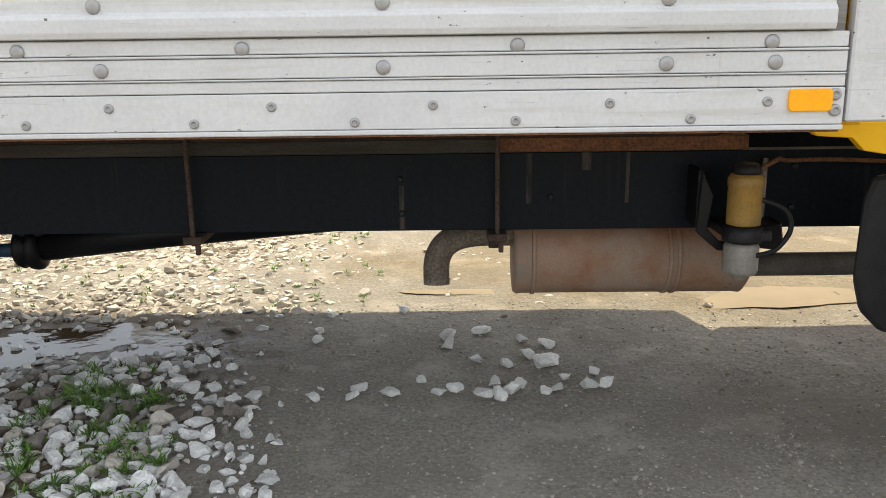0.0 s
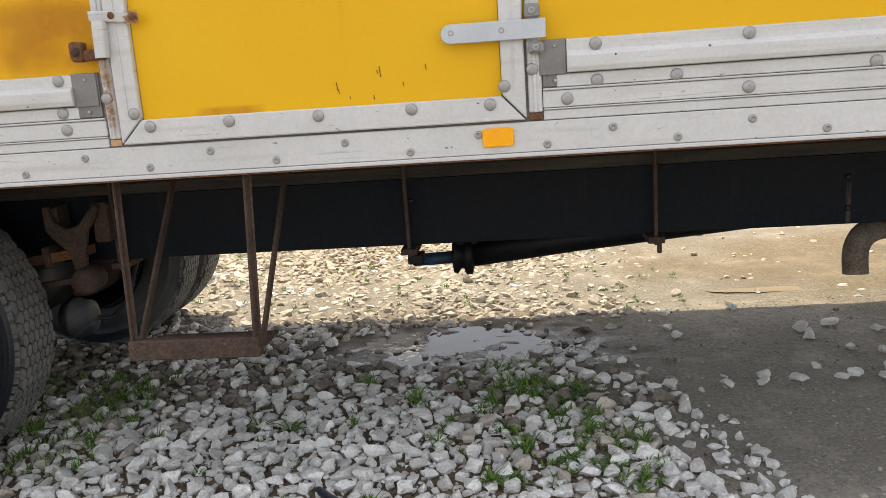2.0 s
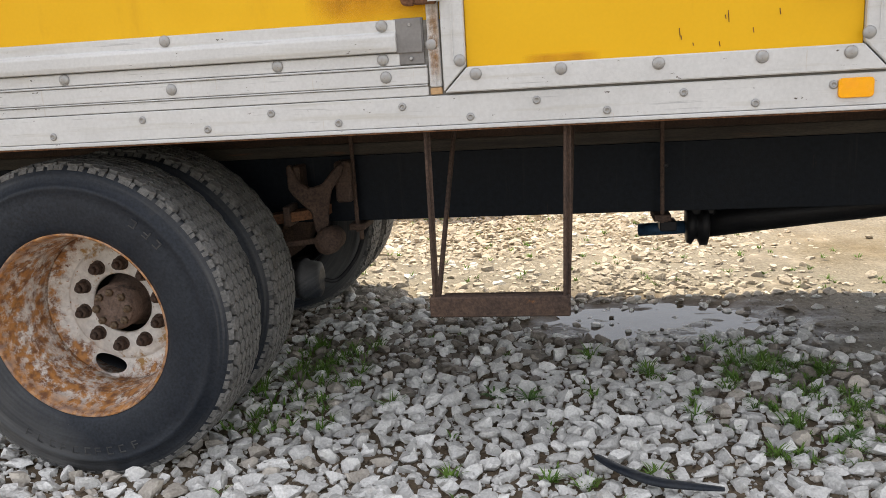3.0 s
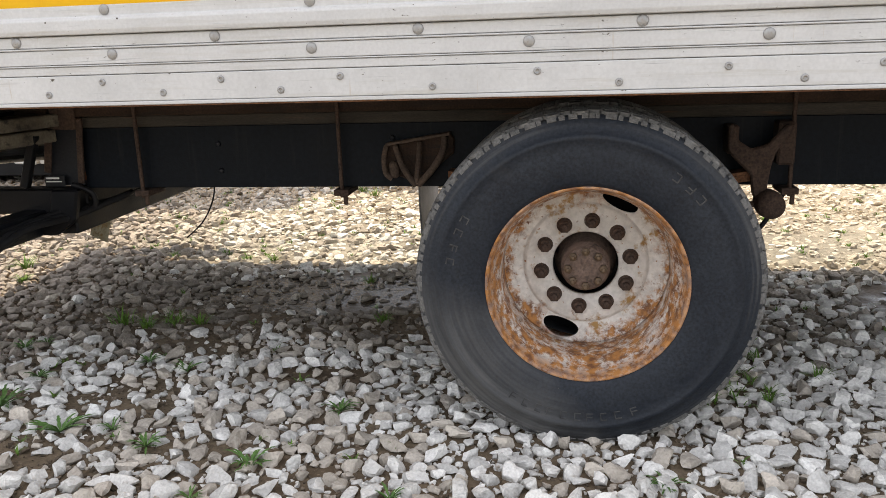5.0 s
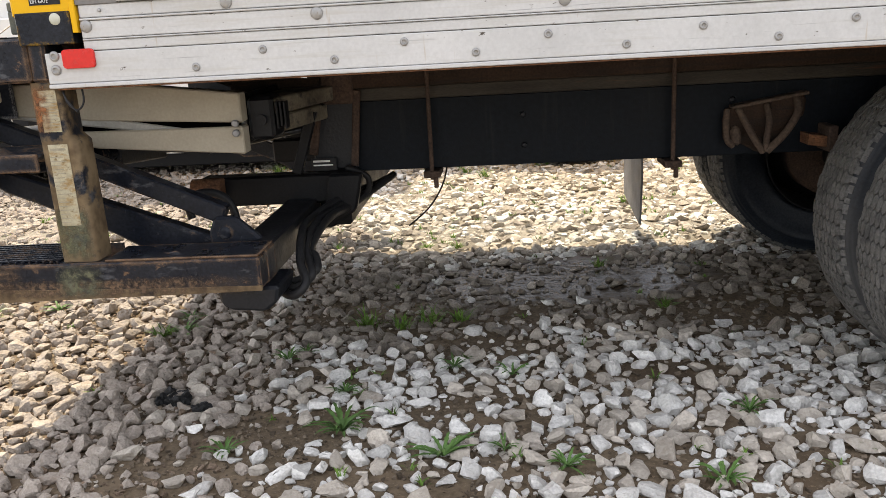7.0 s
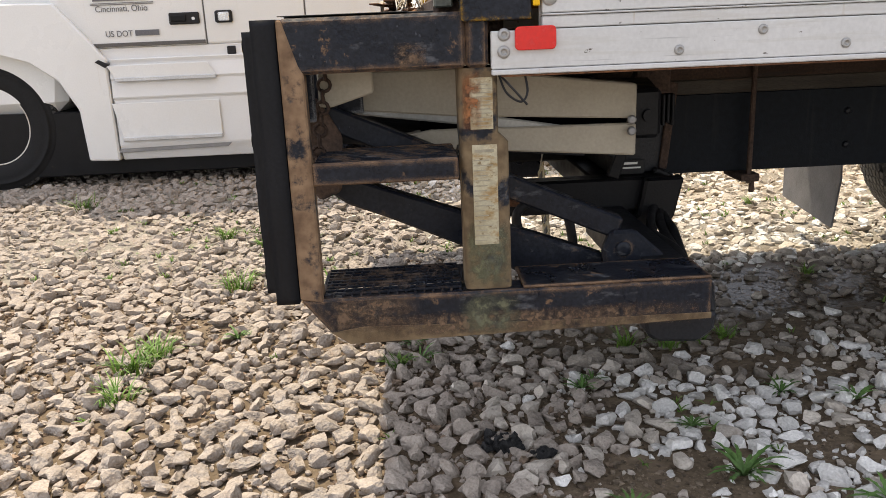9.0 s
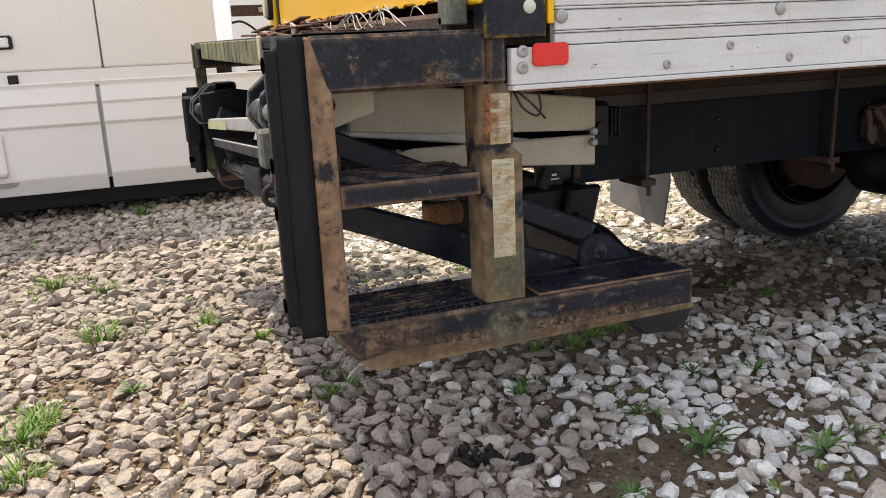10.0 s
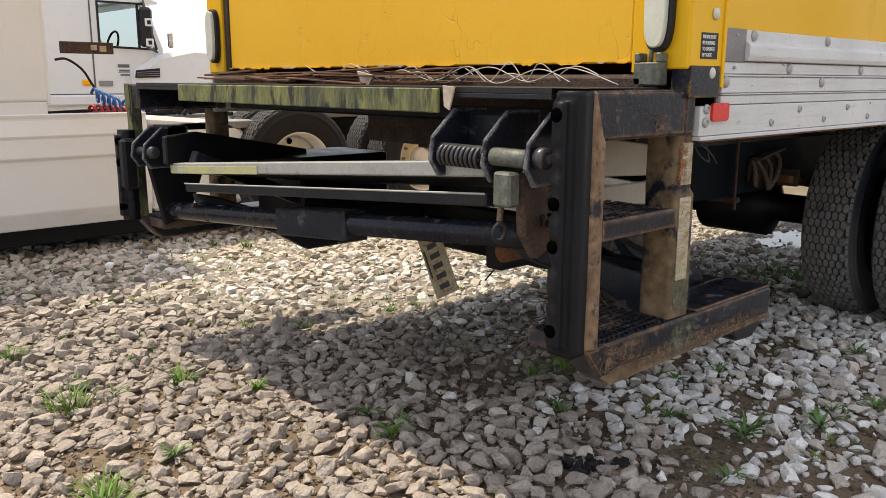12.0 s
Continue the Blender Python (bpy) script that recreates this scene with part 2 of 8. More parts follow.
M["chrome"] = surf("dull_chrome", (0.62, 0.62, 0.62), (0.5, 0.5, 0.5), 20, 0.22, 0.9, fine=0.03)
M["rim_white"] = surf("white_wheel_paint", (0.66, 0.64, 0.60), (0.58, 0.55, 0.50), 8, 0.45, spots=((RUST, 20, 0.70, 0.76, ONE),), fine=0.05)
M["red_hose"] = surf("red_air_hose", (0.42, 0.025, 0.03), None, 10, 0.4)
M["blue_hose"] = surf("blue_air_hose", (0.03, 0.13, 0.38), None, 10, 0.4)
M["paper"] = surf("torn_pale_plastic", (0.50, 0.42, 0.34), (0.35, 0.27, 0.2), 20, 0.7)
M["wire"] = surf("pale_wire", (0.50, 0.47, 0.42), (0.36, 0.33, 0.29), 30, 0.5, fine=0.1)
M["splinter"] = surf("splintered_plywood", (0.22, 0.105, 0.06), (0.10, 0.052, 0.036), 6, 0.85, stretch=(6, 0.7, 8), fine=0.3, bump=0.3)
M["coal"] = surf("charred_lump", (0.006, 0.006, 0.007), (0.012, 0.012, 0.012), 20, 0.7, fine=0.3, bump=0.4)
M["brass"] = surf("brown_bolt", (0.20, 0.145, 0.095), (0.11, 0.075, 0.05), 50, 0.5, 0.4)
M["hub"] = surf("greasy_rusty_hub", (0.20, 0.135, 0.105), (0.115, 0.078, 0.060), 30, 0.75, spots=((ORANGE, 40, 0.66, 0.78, ONE), ((0.02, 0.018, 0.017), 18, 0.56, 0.68, ONE)), fine=0.3, bump=0.25)
M["tractor_tyre"] = surf("fresh_black_rubber", (0.010, 0.0105, 0.0115), (0.017, 0.017, 0.018), 8, 0.65, fine=0.15, bump=0.05, spec=0.2)
M["overspray"] = surf("greenish_overspray", (0.155, 0.150, 0.070), (0.10, 0.105, 0.085), 7, 0.6, stretch=(1, 1, 0.4), spots=(((0.16, 0.085, 0.04), 12, 0.56, 0.68, ONE), ((0.022, 0.026, 0.033), 9, 0.58, 0.68, ONE)), fine=0.18, bump=0.06)
M["silver_text"] = surf("grey_lettering", (0.13, 0.13, 0.14), None, 10, 0.5, bump=0)

glass = bpy.data.materials.new("cab_window_glass")
glass.use_nodes = True
gb = glass.node_tree.nodes["Principled BSDF"]
gb.inputs["Base Color"].default_value = (0.42, 0.52, 0.55, 1)
gb.inputs["Transmission Weight"].default_value = 1.0
gb.inputs["IOR"].default_value = 1.05
gb.inputs["Roughness"].default_value = 0.0
M["cab_glass"] = glass

# old paint on the rear door, cracked in curved lines
M["yellow_door"] = surf("cracked_yellow_paint", (0.76, 0.425, 0.017), (0.72, 0.385, 0.014), 1.6, 0.42, spots=(((0.55, 0.265, 0.018), 3.2, 0.62, 0.85, (9, 9, 0.5)),), fine=0.02, bump=0)
nt = M["yellow_door"].node_tree
bs = nt.nodes["Principled BSDF"]
tc = nt.nodes.new("ShaderNodeTexCoord")
dn = nt.nodes.new("ShaderNodeTexNoise")
dn.inputs["Scale"].default_value, dn.inputs["Detail"].default_value = 5, 3
nt.links.new(tc.outputs["Object"], dn.inputs["Vector"])
va = nt.nodes.new("ShaderNodeVectorMath")
va.operation = "MULTIPLY_ADD"
va.inputs[1].default_value = (0.35, 0.35, 0.35)
nt.links.new(dn.outputs["Color"], va.inputs[0])
nt.links.new(tc.outputs["Object"], va.inputs[2])
vr = nt.nodes.new("ShaderNodeTexVoronoi")
vr.feature = "DISTANCE_TO_EDGE"
vr.inputs["Scale"].default_value = 7.5
nt.links.new(va.outputs[0], vr.inputs["Vector"])
cr = ramp(nt, 0.010, 0.0)
nt.links.new(vr.outputs["Distance"], cr.inputs[0])
mk = nt.nodes.new("ShaderNodeTexNoise")
mk.inputs["Scale"].default_value = 4.2
nt.links.new(tc.outputs["Object"], mk.inputs["Vector"])
mr = ramp(nt, 0.54, 0.66)
nt.links.new(mk.outputs["Fac"], mr.inputs[0])
mm = nt.nodes.new("ShaderNodeMath")
mm.operation = "MULTIPLY"
nt.links.new(cr.outputs[0], mm.inputs[0])
nt.links.new(mr.outputs[0], mm.inputs[1])
cm = nt.nodes.new("ShaderNodeMixRGB")
cm.inputs[2].default_value = (0.62, 0.32, 0.018, 1)
nt.links.new(bs.inputs["Base Color"].links[0].from_socket, cm.inputs[1])
nt.links.new(mm.outputs[0], cm.inputs[0])
nt.links.new(cm.outputs[0], bs.inputs["Base Color"])
bp = nt.nodes.new("ShaderNodeBump")
bp.inputs["Strength"].default_value, bp.inputs["Distance"].default_value = 0.6, 0.004
bp.invert = True
nt.links.new(mm.outputs[0], bp.inputs["Height"])
nt.links.new(bp.outputs[0], bs.inputs["Normal"])

# wheel paint: pale, flaking, with orange rust that gathers on the outer lip
rim = surf("rusty_rim_paint", (0.73, 0.695, 0.65), (0.58, 0.54, 0.49), 7, 0.55, spots=(((0.36, 0.21, 0.08), 17, 0.57, 0.66, ONE), ((0.30, 0.13, 0.05), 60, 0.62, 0.68, ONE), ((0.15, 0.065, 0.033), 36, 0.64, 0.70, ONE)), fine=0.10, fscale=60, bump=0.15)
nt = rim.node_tree
bs = nt.nodes["Principled BSDF"]
base_link = bs.inputs["Base Color"].links[0].from_socket
tc = nt.nodes.new("ShaderNodeTexCoord")
sep = nt.nodes.new("ShaderNodeSeparateXYZ")
nt.links.new(tc.outputs["Object"], sep.inputs[0])
vec = nt.nodes.new("ShaderNodeCombineXYZ")
nt.links.new(sep.outputs[0], vec.inputs[0])
nt.links.new(sep.outputs[2], vec.inputs[2])
ln = nt.nodes.new("ShaderNodeVectorMath")
ln.operation = "LENGTH"
nt.links.new(vec.outputs[0], ln.inputs[0])
nz = nt.nodes.new("ShaderNodeTexNoise")
nz.inputs["Scale"].default_value, nz.inputs["Detail"].default_value, nz.inputs["Roughness"].default_value = 9, 9, 0.7
nt.links.new(tc.outputs["Object"], nz.inputs["Vector"])
a1 = nt.nodes.new("ShaderNodeMath")
a1.operation = "MULTIPLY_ADD"
a1.inputs[1].default_value, a1.inputs[2].default_value = 0.30, -0.132
nt.links.new(nz.outputs["Fac"], a1.inputs[0])
a2 = nt.nodes.new("ShaderNodeMath")
nt.links.new(ln.outputs["Value"], a2.inputs[0])
nt.links.new(a1.outputs[0], a2.inputs[1])
rr = ramp(nt, 0.236, 0.272)
nt.links.new(a2.outputs[0], rr.inputs[0])
rc = nt.nodes.new("ShaderNodeMixRGB")
rc.inputs[1].default_value, rc.inputs[2].default_value = (0.44, 0.19, 0.055, 1), (0.17, 0.072, 0.034, 1)
n3 = nt.nodes.new("ShaderNodeTexNoise")
n3.inputs["Scale"].default_value, n3.inputs["Detail"].default_value = 40, 6
nt.links.new(tc.outputs["Object"], n3.inputs["Vector"])
r4 = ramp(nt, 0.4, 0.62)
nt.links.new(n3.outputs["Fac"], r4.inputs[0])
nt.links.new(r4.outputs[0], rc.inputs[0])
mxr = nt.nodes.new("ShaderNodeMixRGB")
n5 = nt.nodes.new("ShaderNodeTexNoise")
n5.inputs["Scale"].default_value, n5.inputs["Detail"].default_value, n5.inputs["Roughness"].default_value = 26, 9, 0.75
nt.links.new(tc.outputs["Object"], n5.inputs["Vector"])
r5 = ramp(nt, 0.41, 0.52)
nt.links.new(n5.outputs["Fac"], r5.inputs[0])
m5 = nt.nodes.new("ShaderNodeMath")
m5.operation = "MULTIPLY"
m6 = nt.nodes.new("ShaderNodeMath")
m6.operation = "MAXIMUM"
r6 = ramp(nt, 0.272, 0.284)
r6.inputs["To Max"].default_value = 0.85
nt.links.new(ln.outputs["Value"], r6.inputs[0])
nt.links.new(rr.outputs[0], m5.inputs[0])
nt.links.new(r5.outputs[0], m5.inputs[1])
nt.links.new(m5.outputs[0], m6.inputs[0])
nt.links.new(r6.outputs[0], m6.inputs[1])
nt.links.new(m6.outputs[0], mxr.inputs[0])
nt.links.new(base_link, mxr.inputs[1])
nt.links.new(rc.outputs[0], mxr.inputs[2])
nt.links.new(mxr.outputs[0], bs.inputs["Base Color"])
M["rim"] = rim

# tyre wall: faint rings, dust gathered towards the shoulder
nt = M["rubber"].node_tree
N, L = nt.nodes, nt.links
bs = N["Principled BSDF"]
tc = N.new("ShaderNodeTexCoord")
sep = N.new("ShaderNodeSeparateXYZ")
L.new(tc.outputs["Object"], sep.inputs[0])
flat = N.new("ShaderNodeCombineXYZ")
L.new(sep.outputs[0], flat.inputs[0])
L.new(sep.outputs[2], flat.inputs[2])
ln = N.new("ShaderNodeVectorMath")
ln.operation = "LENGTH"
L.new(flat.outputs[0], ln.inputs[0])
an = N.new("ShaderNodeMath")
an.operation = "ARCTAN2"
L.new(sep.outputs[2], an.inputs[0])
L.new(sep.outputs[0], an.inputs[1])
polar = N.new("ShaderNodeCombineXYZ")
rs = N.new("ShaderNodeMath")
rs.operation = "MULTIPLY"
rs.inputs[1].default_value = 75
L.new(ln.outputs["Value"], rs.inputs[0])
L.new(rs.outputs[0], polar.inputs[0])
L.new(an.outputs[0], polar.inputs[1])
rn = N.new("ShaderNodeTexNoise")
rn.inputs["Scale"].default_value, rn.inputs["Detail"].default_value = 1.0, 6
L.new(polar.outputs[0], rn.inputs["Vector"])
dm = N.new("ShaderNodeMath")
dm.operation = "MULTIPLY_ADD"
dm.inputs[1].default_value = 0.16
L.new(rn.outputs["Fac"], dm.inputs[0])
L.new(ln.outputs["Value"], dm.inputs[2])
dr = ramp(nt, 0.545, 0.63)
L.new(dm.outputs[0], dr.inputs[0])
big = N.new("ShaderNodeTexNoise")
big.inputs["Scale"].default_value, big.inputs["Detail"].default_value = 3.2, 5
L.new(tc.outputs["Object"], big.inputs["Vector"])
br = ramp(nt, 0.30, 0.72)
L.new(big.outputs["Fac"], br.inputs[0])
dd = N.new("ShaderNodeMath")
dd.operation = "MULTIPLY"
L.new(dr.outputs[0], dd.inputs[0])
L.new(br.outputs[0], dd.inputs[1])
ab = N.new("ShaderNodeMath")
ab.operation = "ABSOLUTE"
L.new(sep.outputs[1], ab.inputs[0])
wall = ramp(nt, 0.088, 0.098)
L.new(ab.outputs[0], wall.inputs[0])
d2 = N.new("ShaderNodeMath")
d2.operation = "MULTIPLY"
L.new(dd.outputs[0], d2.inputs[0])
L.new(wall.outputs[0], d2.inputs[1])
# grey mud film on the quarter that last stood in the mud
side = N.new("ShaderNodeVectorMath")
side.operation = "DOT_PRODUCT"
side.inputs[1].default_value = (-0.72, 0.0, -0.69)
L.new(tc.outputs["Object"], side.inputs[0])
film = N.new("ShaderNodeMath")
film.operation = "MULTIPLY_ADD"
film.inputs[1].default_value = 0.42
L.new(big.outputs["Fac"], film.inputs[0])
L.new(side.outputs["Value"], film.inputs[2])
fr = ramp(nt, 0.42, 0.74)
L.new(film.outputs[0], fr.inputs[0])
fl = N.new("ShaderNodeMath")
fl.operation = "MULTIPLY"
rv = ramp(nt, 0.25, 0.65)
rv.inputs["To Min"].default_value = 0.35
L.new(rn.outputs["Fac"], rv.inputs[0])
L.new(fr.outputs[0], fl.inputs[0])
L.new(rv.outputs[0], fl.inputs[1])
dust = N.new("ShaderNodeMath")
dust.operation = "MAXIMUM"
L.new(d2.outputs[0], dust.inputs[0])
L.new(fl.outputs[0], dust.inputs[1])
wl = N.new("ShaderNodeMixRGB")
wl.inputs[2].default_value = (0.135, 0.132, 0.126, 1)
L.new(dust.outputs[0], wl.inputs[0])
L.new(bs.inputs["Base Color"].links[0].from_socket, wl.inputs[1])
L.new(wl.outputs[0], bs.inputs["Base Color"])


def worn_steel(name, rust, share, edge, gloss=0.32, grain=17):
    """Blue-black painted steel, rubbed through to rust along its edges and in patches."""
    m = surf(name, (0.0075, 0.0100, 0.0165), (0.017, 0.0195, 0.026), 9, gloss, spots=(((0.10, 0.11, 0.13), 60, 0.66, 0.74, (1, 1, 0.5)), ((0.085, 0.088, 0.095), 13, 0.60, 0.70, (0.7, 1, 1.6))), fine=0.25, bump=0.08, bscale=90, spec=0.2)
    nt = m.node_tree
    N, L = nt.nodes, nt.links
    bs = N["Principled BSDF"]
    tc = N.new("ShaderNodeTexCoord")
    bv = N.new("ShaderNodeBevel")
    bv.samples = 4
    bv.inputs["Radius"].default_value = 0.016
    ge = N.new("ShaderNodeNewGeometry")
    dt = N.new("ShaderNodeVectorMath")
    dt.operation = "DOT_PRODUCT"
    L.new(bv.outputs[0], dt.inputs[0])
    L.new(ge.outputs["Normal"], dt.inputs[1])
    er = ramp(nt, 1.0, 0.86)
    er.inputs["To Max"].default_value = edge
    L.new(dt.outputs["Value"], er.inputs[0])
    nz = N.new("ShaderNodeTexNoise")
    nz.inputs["Scale"].default_value, nz.inputs["Detail"].default_value, nz.inputs["Roughness"].default_value = grain, 8, 0.42 + 0.021 * grain
    L.new(tc.outputs["Object"], nz.inputs["Vector"])
    ad = N.new("ShaderNodeMath")
    L.new(er.outputs[0], ad.inputs[0])
    L.new(nz.outputs["Fac"], ad.inputs[1])
    mk = ramp(nt, share, share + 0.07)
    L.new(ad.outputs[0], mk.inputs[0])
    n2 = N.new("ShaderNodeTexNoise")
    n2.inputs["Scale"].default_value, n2.inputs["Detail"].default_value = 26, 7
    L.new(tc.outputs["Object"], n2.inputs["Vector"])
    r2 = ramp(nt, 0.35, 0.68)
    L.new(n2.outputs["Fac"], r2.inputs[0])
    rc = N.new("ShaderNodeMixRGB")
    rc.inputs[1].default_value, rc.inputs[2].default_value = rgb(rust), rgb((rust[0] * 0.45, rust[1] * 0.42, rust[2] * 0.42))
    L.new(r2.outputs[0], rc.inputs[0])
    mx = N.new("ShaderNodeMixRGB")
    L.new(mk.outputs[0], mx.inputs[0])
    L.new(bs.inputs["Base Color"].links[0].from_socket, mx.inputs[1])
    L.new(rc.outputs[0], mx.inputs[2])
    L.new(mx.outputs[0], bs.inputs["Base Color"])
    mr = N.new("ShaderNodeMixRGB")
    mr.inputs[2].default_value = (0.8, 0.8, 0.8, 1)
    L.new(mk.outputs[0], mr.inputs[0])
    L.new(bs.inputs["Roughness"].links[0].from_socket, mr.inputs[1])
    L.new(mr.outputs[0], bs.inputs["Roughness"])
    return m


def faded(m, most=1.0, grain=60, lo=0.30, hi=0.62):
    """Lets a thin film of paint or rust fade out towards the edges of its patch."""
    nt = m.node_tree
    N, L = nt.nodes, nt.links
    tc = N.new("ShaderNodeTexCoord")
    sep = N.new("ShaderNodeSeparateXYZ")
    L.new(tc.outputs["Generated"], sep.inputs[0])
    fades = []
    for out in (0, 2):
        c = N.new("ShaderNodeMath")
        c.operation = "SUBTRACT"
        c.inputs[1].default_value = 0.5
        L.new(sep.outputs[out], c.inputs[0])
        a = N.new("ShaderNodeMath")
        a.operation = "ABSOLUTE"
        L.new(c.outputs[0], a.inputs[0])
        fade = ramp(nt, 0.5, 0.22)
        L.new(a.outputs[0], fade.inputs[0])
        fades.append(fade.outputs[0])
    mul = N.new("ShaderNodeMath")
    mul.operation = "MULTIPLY"
    L.new(fades[0], mul.inputs[0])
    L.new(fades[1], mul.inputs[1])
    sp = N.new("ShaderNodeTexNoise")
    sp.inputs["Scale"].default_value, sp.inputs["Detail"].default_value = grain, 6
    L.new(tc.outputs["Object"], sp.inputs["Vector"])
    spr = ramp(nt, lo, hi)
    L.new(sp.outputs["Fac"], spr.inputs[0])
    m2 = N.new("ShaderNodeMath")
    m2.operation = "MULTIPLY"
    L.new(mul.outputs[0], m2.inputs[0])
    L.new(spr.outputs[0], m2.inputs[1])
    m3 = N.new("ShaderNodeMath")
    m3.operation = "MULTIPLY"
    m3.inputs[1].default_value = most
    L.new(m2.outputs[0], m3.inputs[0])
    L.new(m3.outputs[0], N["Principled BSDF"].inputs["Alpha"])


M["rust_film"] = surf("tan_rust_film", (0.165, 0.105, 0.064), (0.10, 0.064, 0.042), 10, 0.85, spots=(((0.03, 0.03, 0.034), 18, 0.62, 0.70, ONE),), fine=0.25, bump=0.12)
faded(M["overspray"])
M["rust_orange_film"] = surf("orange_rust_film", (0.34, 0.14, 0.05), (0.20, 0.085, 0.04), 20, 0.85, fine=0.25, bump=0.1)
faded(M["rust_film"])
faded(M["rust_orange_film"])
M["end_plate"] = surf("dull_brown_grey_plate", (0.235, 0.225, 0.215), (0.19, 0.18, 0.172), 6, 0.6, 0.2, fine=0.06, bump=0.02)
M["cast_rust"] = surf("grey_brown_cast_rust", (0.115, 0.078, 0.056), (0.075, 0.052, 0.040), 9, 0.9, spots=((ORANGE, 16, 0.70, 0.82, ONE),), fine=0.25, bump=0.2)
M["bare_wood"] = surf("bare_peach_wood", (0.56, 0.36, 0.19), (0.44, 0.26, 0.13), 20, 0.8, fine=0.15, stretch=(1, 1, 0.3))
M["rust_run_film"] = surf("thin_rust_run", (0.36, 0.17, 0.04), (0.30, 0.13, 0.03), 9, 0.8, fine=0.1)
faded(M["rust_run_film"], 0.45)
M["panel_stain"] = surf("orange_stain_on_yellow", (0.66, 0.305, 0.013), (0.58, 0.245, 0.012), 6, 0.6, fine=0.03)
faded(M["panel_stain"], 0.75, 7, 0.15, 0.75)

TAN = (0.25, 0.155, 0.092)
M["worn_beam"] = worn_steel("rubbed_blue_black_beam", TAN, 0.60, 0.24)
M["worn_post"] = worn_steel("rust_edged_post", (0.20, 0.143, 0.083), 0.405, 0.06, 0.45, 9)
M["worn_upright"] = worn_steel("mostly_rusted_upright", (0.255, 0.165, 0.10), 0.42, 0.10, 0.45, 11)
M["worn_arm"] = worn_steel("scraped_lift_arm", (0.13, 0.09, 0.065), 0.62, 0.12, 0.38)
M["tube"] = worn_steel("glossy_blue_black_tube", (0.11, 0.065, 0.045), 0.58, 0.0, 0.16)
M["plate_steel"] = worn_steel("bright_edged_plate", (0.36, 0.37, 0.38), 0.69, 0.32, 0.4)
M["shoe"] = worn_steel("black_over_yellow_paint", (0.42, 0.24, 0.02), 0.60, 0.10)
M["ink_dark"] = surf("dark_plate_ink", (0.05, 0.05, 0.055), None, 10, 0.6)
M["strap"] = surf("pale_zinc_strap", (0.50, 0.53, 0.56), (0.42, 0.445, 0.47), 3, 0.38, 0.35, spots=(((0.30, 0.24, 0.18), 30, 0.70, 0.78, ONE),), fine=0.03, bump=0.02)
M["mark"] = surf("scuffed_raised_rubber", (0.075, 0.074, 0.072), (0.035, 0.035, 0.037), 30, 0.8, fine=0.2)
# near-black fill: shade inside holes and gaps, put into the colour
M["hole_shade"] = surf("hole_shade_black", (0.0012, 0.0012, 0.0014), None, 10, 0.9, spec=0.0, bump=0)


# ---- mesh helpers ----
def boxes(*specs, bevel=0.003):
    """One bmesh of bevelled boxes (x0, x1, y0, y1, z0, z1)."""
    bm = bmesh.new()
    for x0, x1, y0, y1, z0, z1 in specs:
        bmesh.ops.create_cube(bm, size=1, matrix=Matrix.Translation(((x0 + x1) / 2, (y0 + y1) / 2, (z0 + z1) / 2)) @ Matrix.Diagonal((abs(x1 - x0), abs(y1 - y0), abs(z1 - z0), 1)))
    if bevel:
        bmesh.ops.bevel(bm, geom=bm.edges[:], offset=bevel, segments=1, affect="EDGES", clamp_overlap=True)
    return bm


def prism(points, axis, a, b, bevel=0.003):
    """A flat outline in the two other axes, drawn out along one axis from a to b."""
    bm = bmesh.new()
    k = "xyz".index(axis)

    def at(p, d):
        v = list(p)
        v.insert(k, d)
        return v
    lo = [bm.verts.new(at(p, a)) for p in points]
    hi = [bm.verts.new(at(p, b)) for p in points]
    n = len(points)
    for i in range(n):
        bm.faces.new((lo[i], lo[(i + 1) % n], hi[(i + 1) % n], hi[i]))
    bm.faces.new(lo)
    bm.faces.new(hi)
    bmesh.ops.recalc_face_normals(bm, faces=bm.faces[:])
    if bevel:
        bmesh.ops.bevel(bm, geom=bm.edges[:], offset=bevel, segments=1, affect="EDGES", clamp_overlap=True)
    return bm


def lathe(profile, axis="y", seg=64, at=(0, 0, 0), closed=False):
    """Turns (radius, place along the axis) rows round an axis."""
    bm = bmesh.new()
    rings = []
    for r, d in profile:
        ring = []
        for i in range(seg):
            a = 2 * math.pi * i / seg
            p, q = r * math.cos(a), r * math.sin(a)
            v = {"x": (d, p, q), "y": (p, d, q), "z": (p, q, d)}[axis]
            ring.append(bm.verts.new(Vector(v) + Vector(at)))
        rings.append(ring)
    pairs = list(zip(rings, rings[1:])) + ([(rings[-1], rings[0])] if closed else [])
    for r0, r1 in pairs:
        for i in range(seg):
            bm.faces.new((r0[i], r0[(i + 1) % seg], r1[(i + 1) % seg], r1[i]))
    if not closed:
        bm.faces.new(rings[0])
        bm.faces.new(rings[-1])
    bmesh.ops.recalc_face_normals(bm, faces=bm.faces[:])
    for f in bm.faces:
        f.smooth = len(f.verts) == 4
    return bm


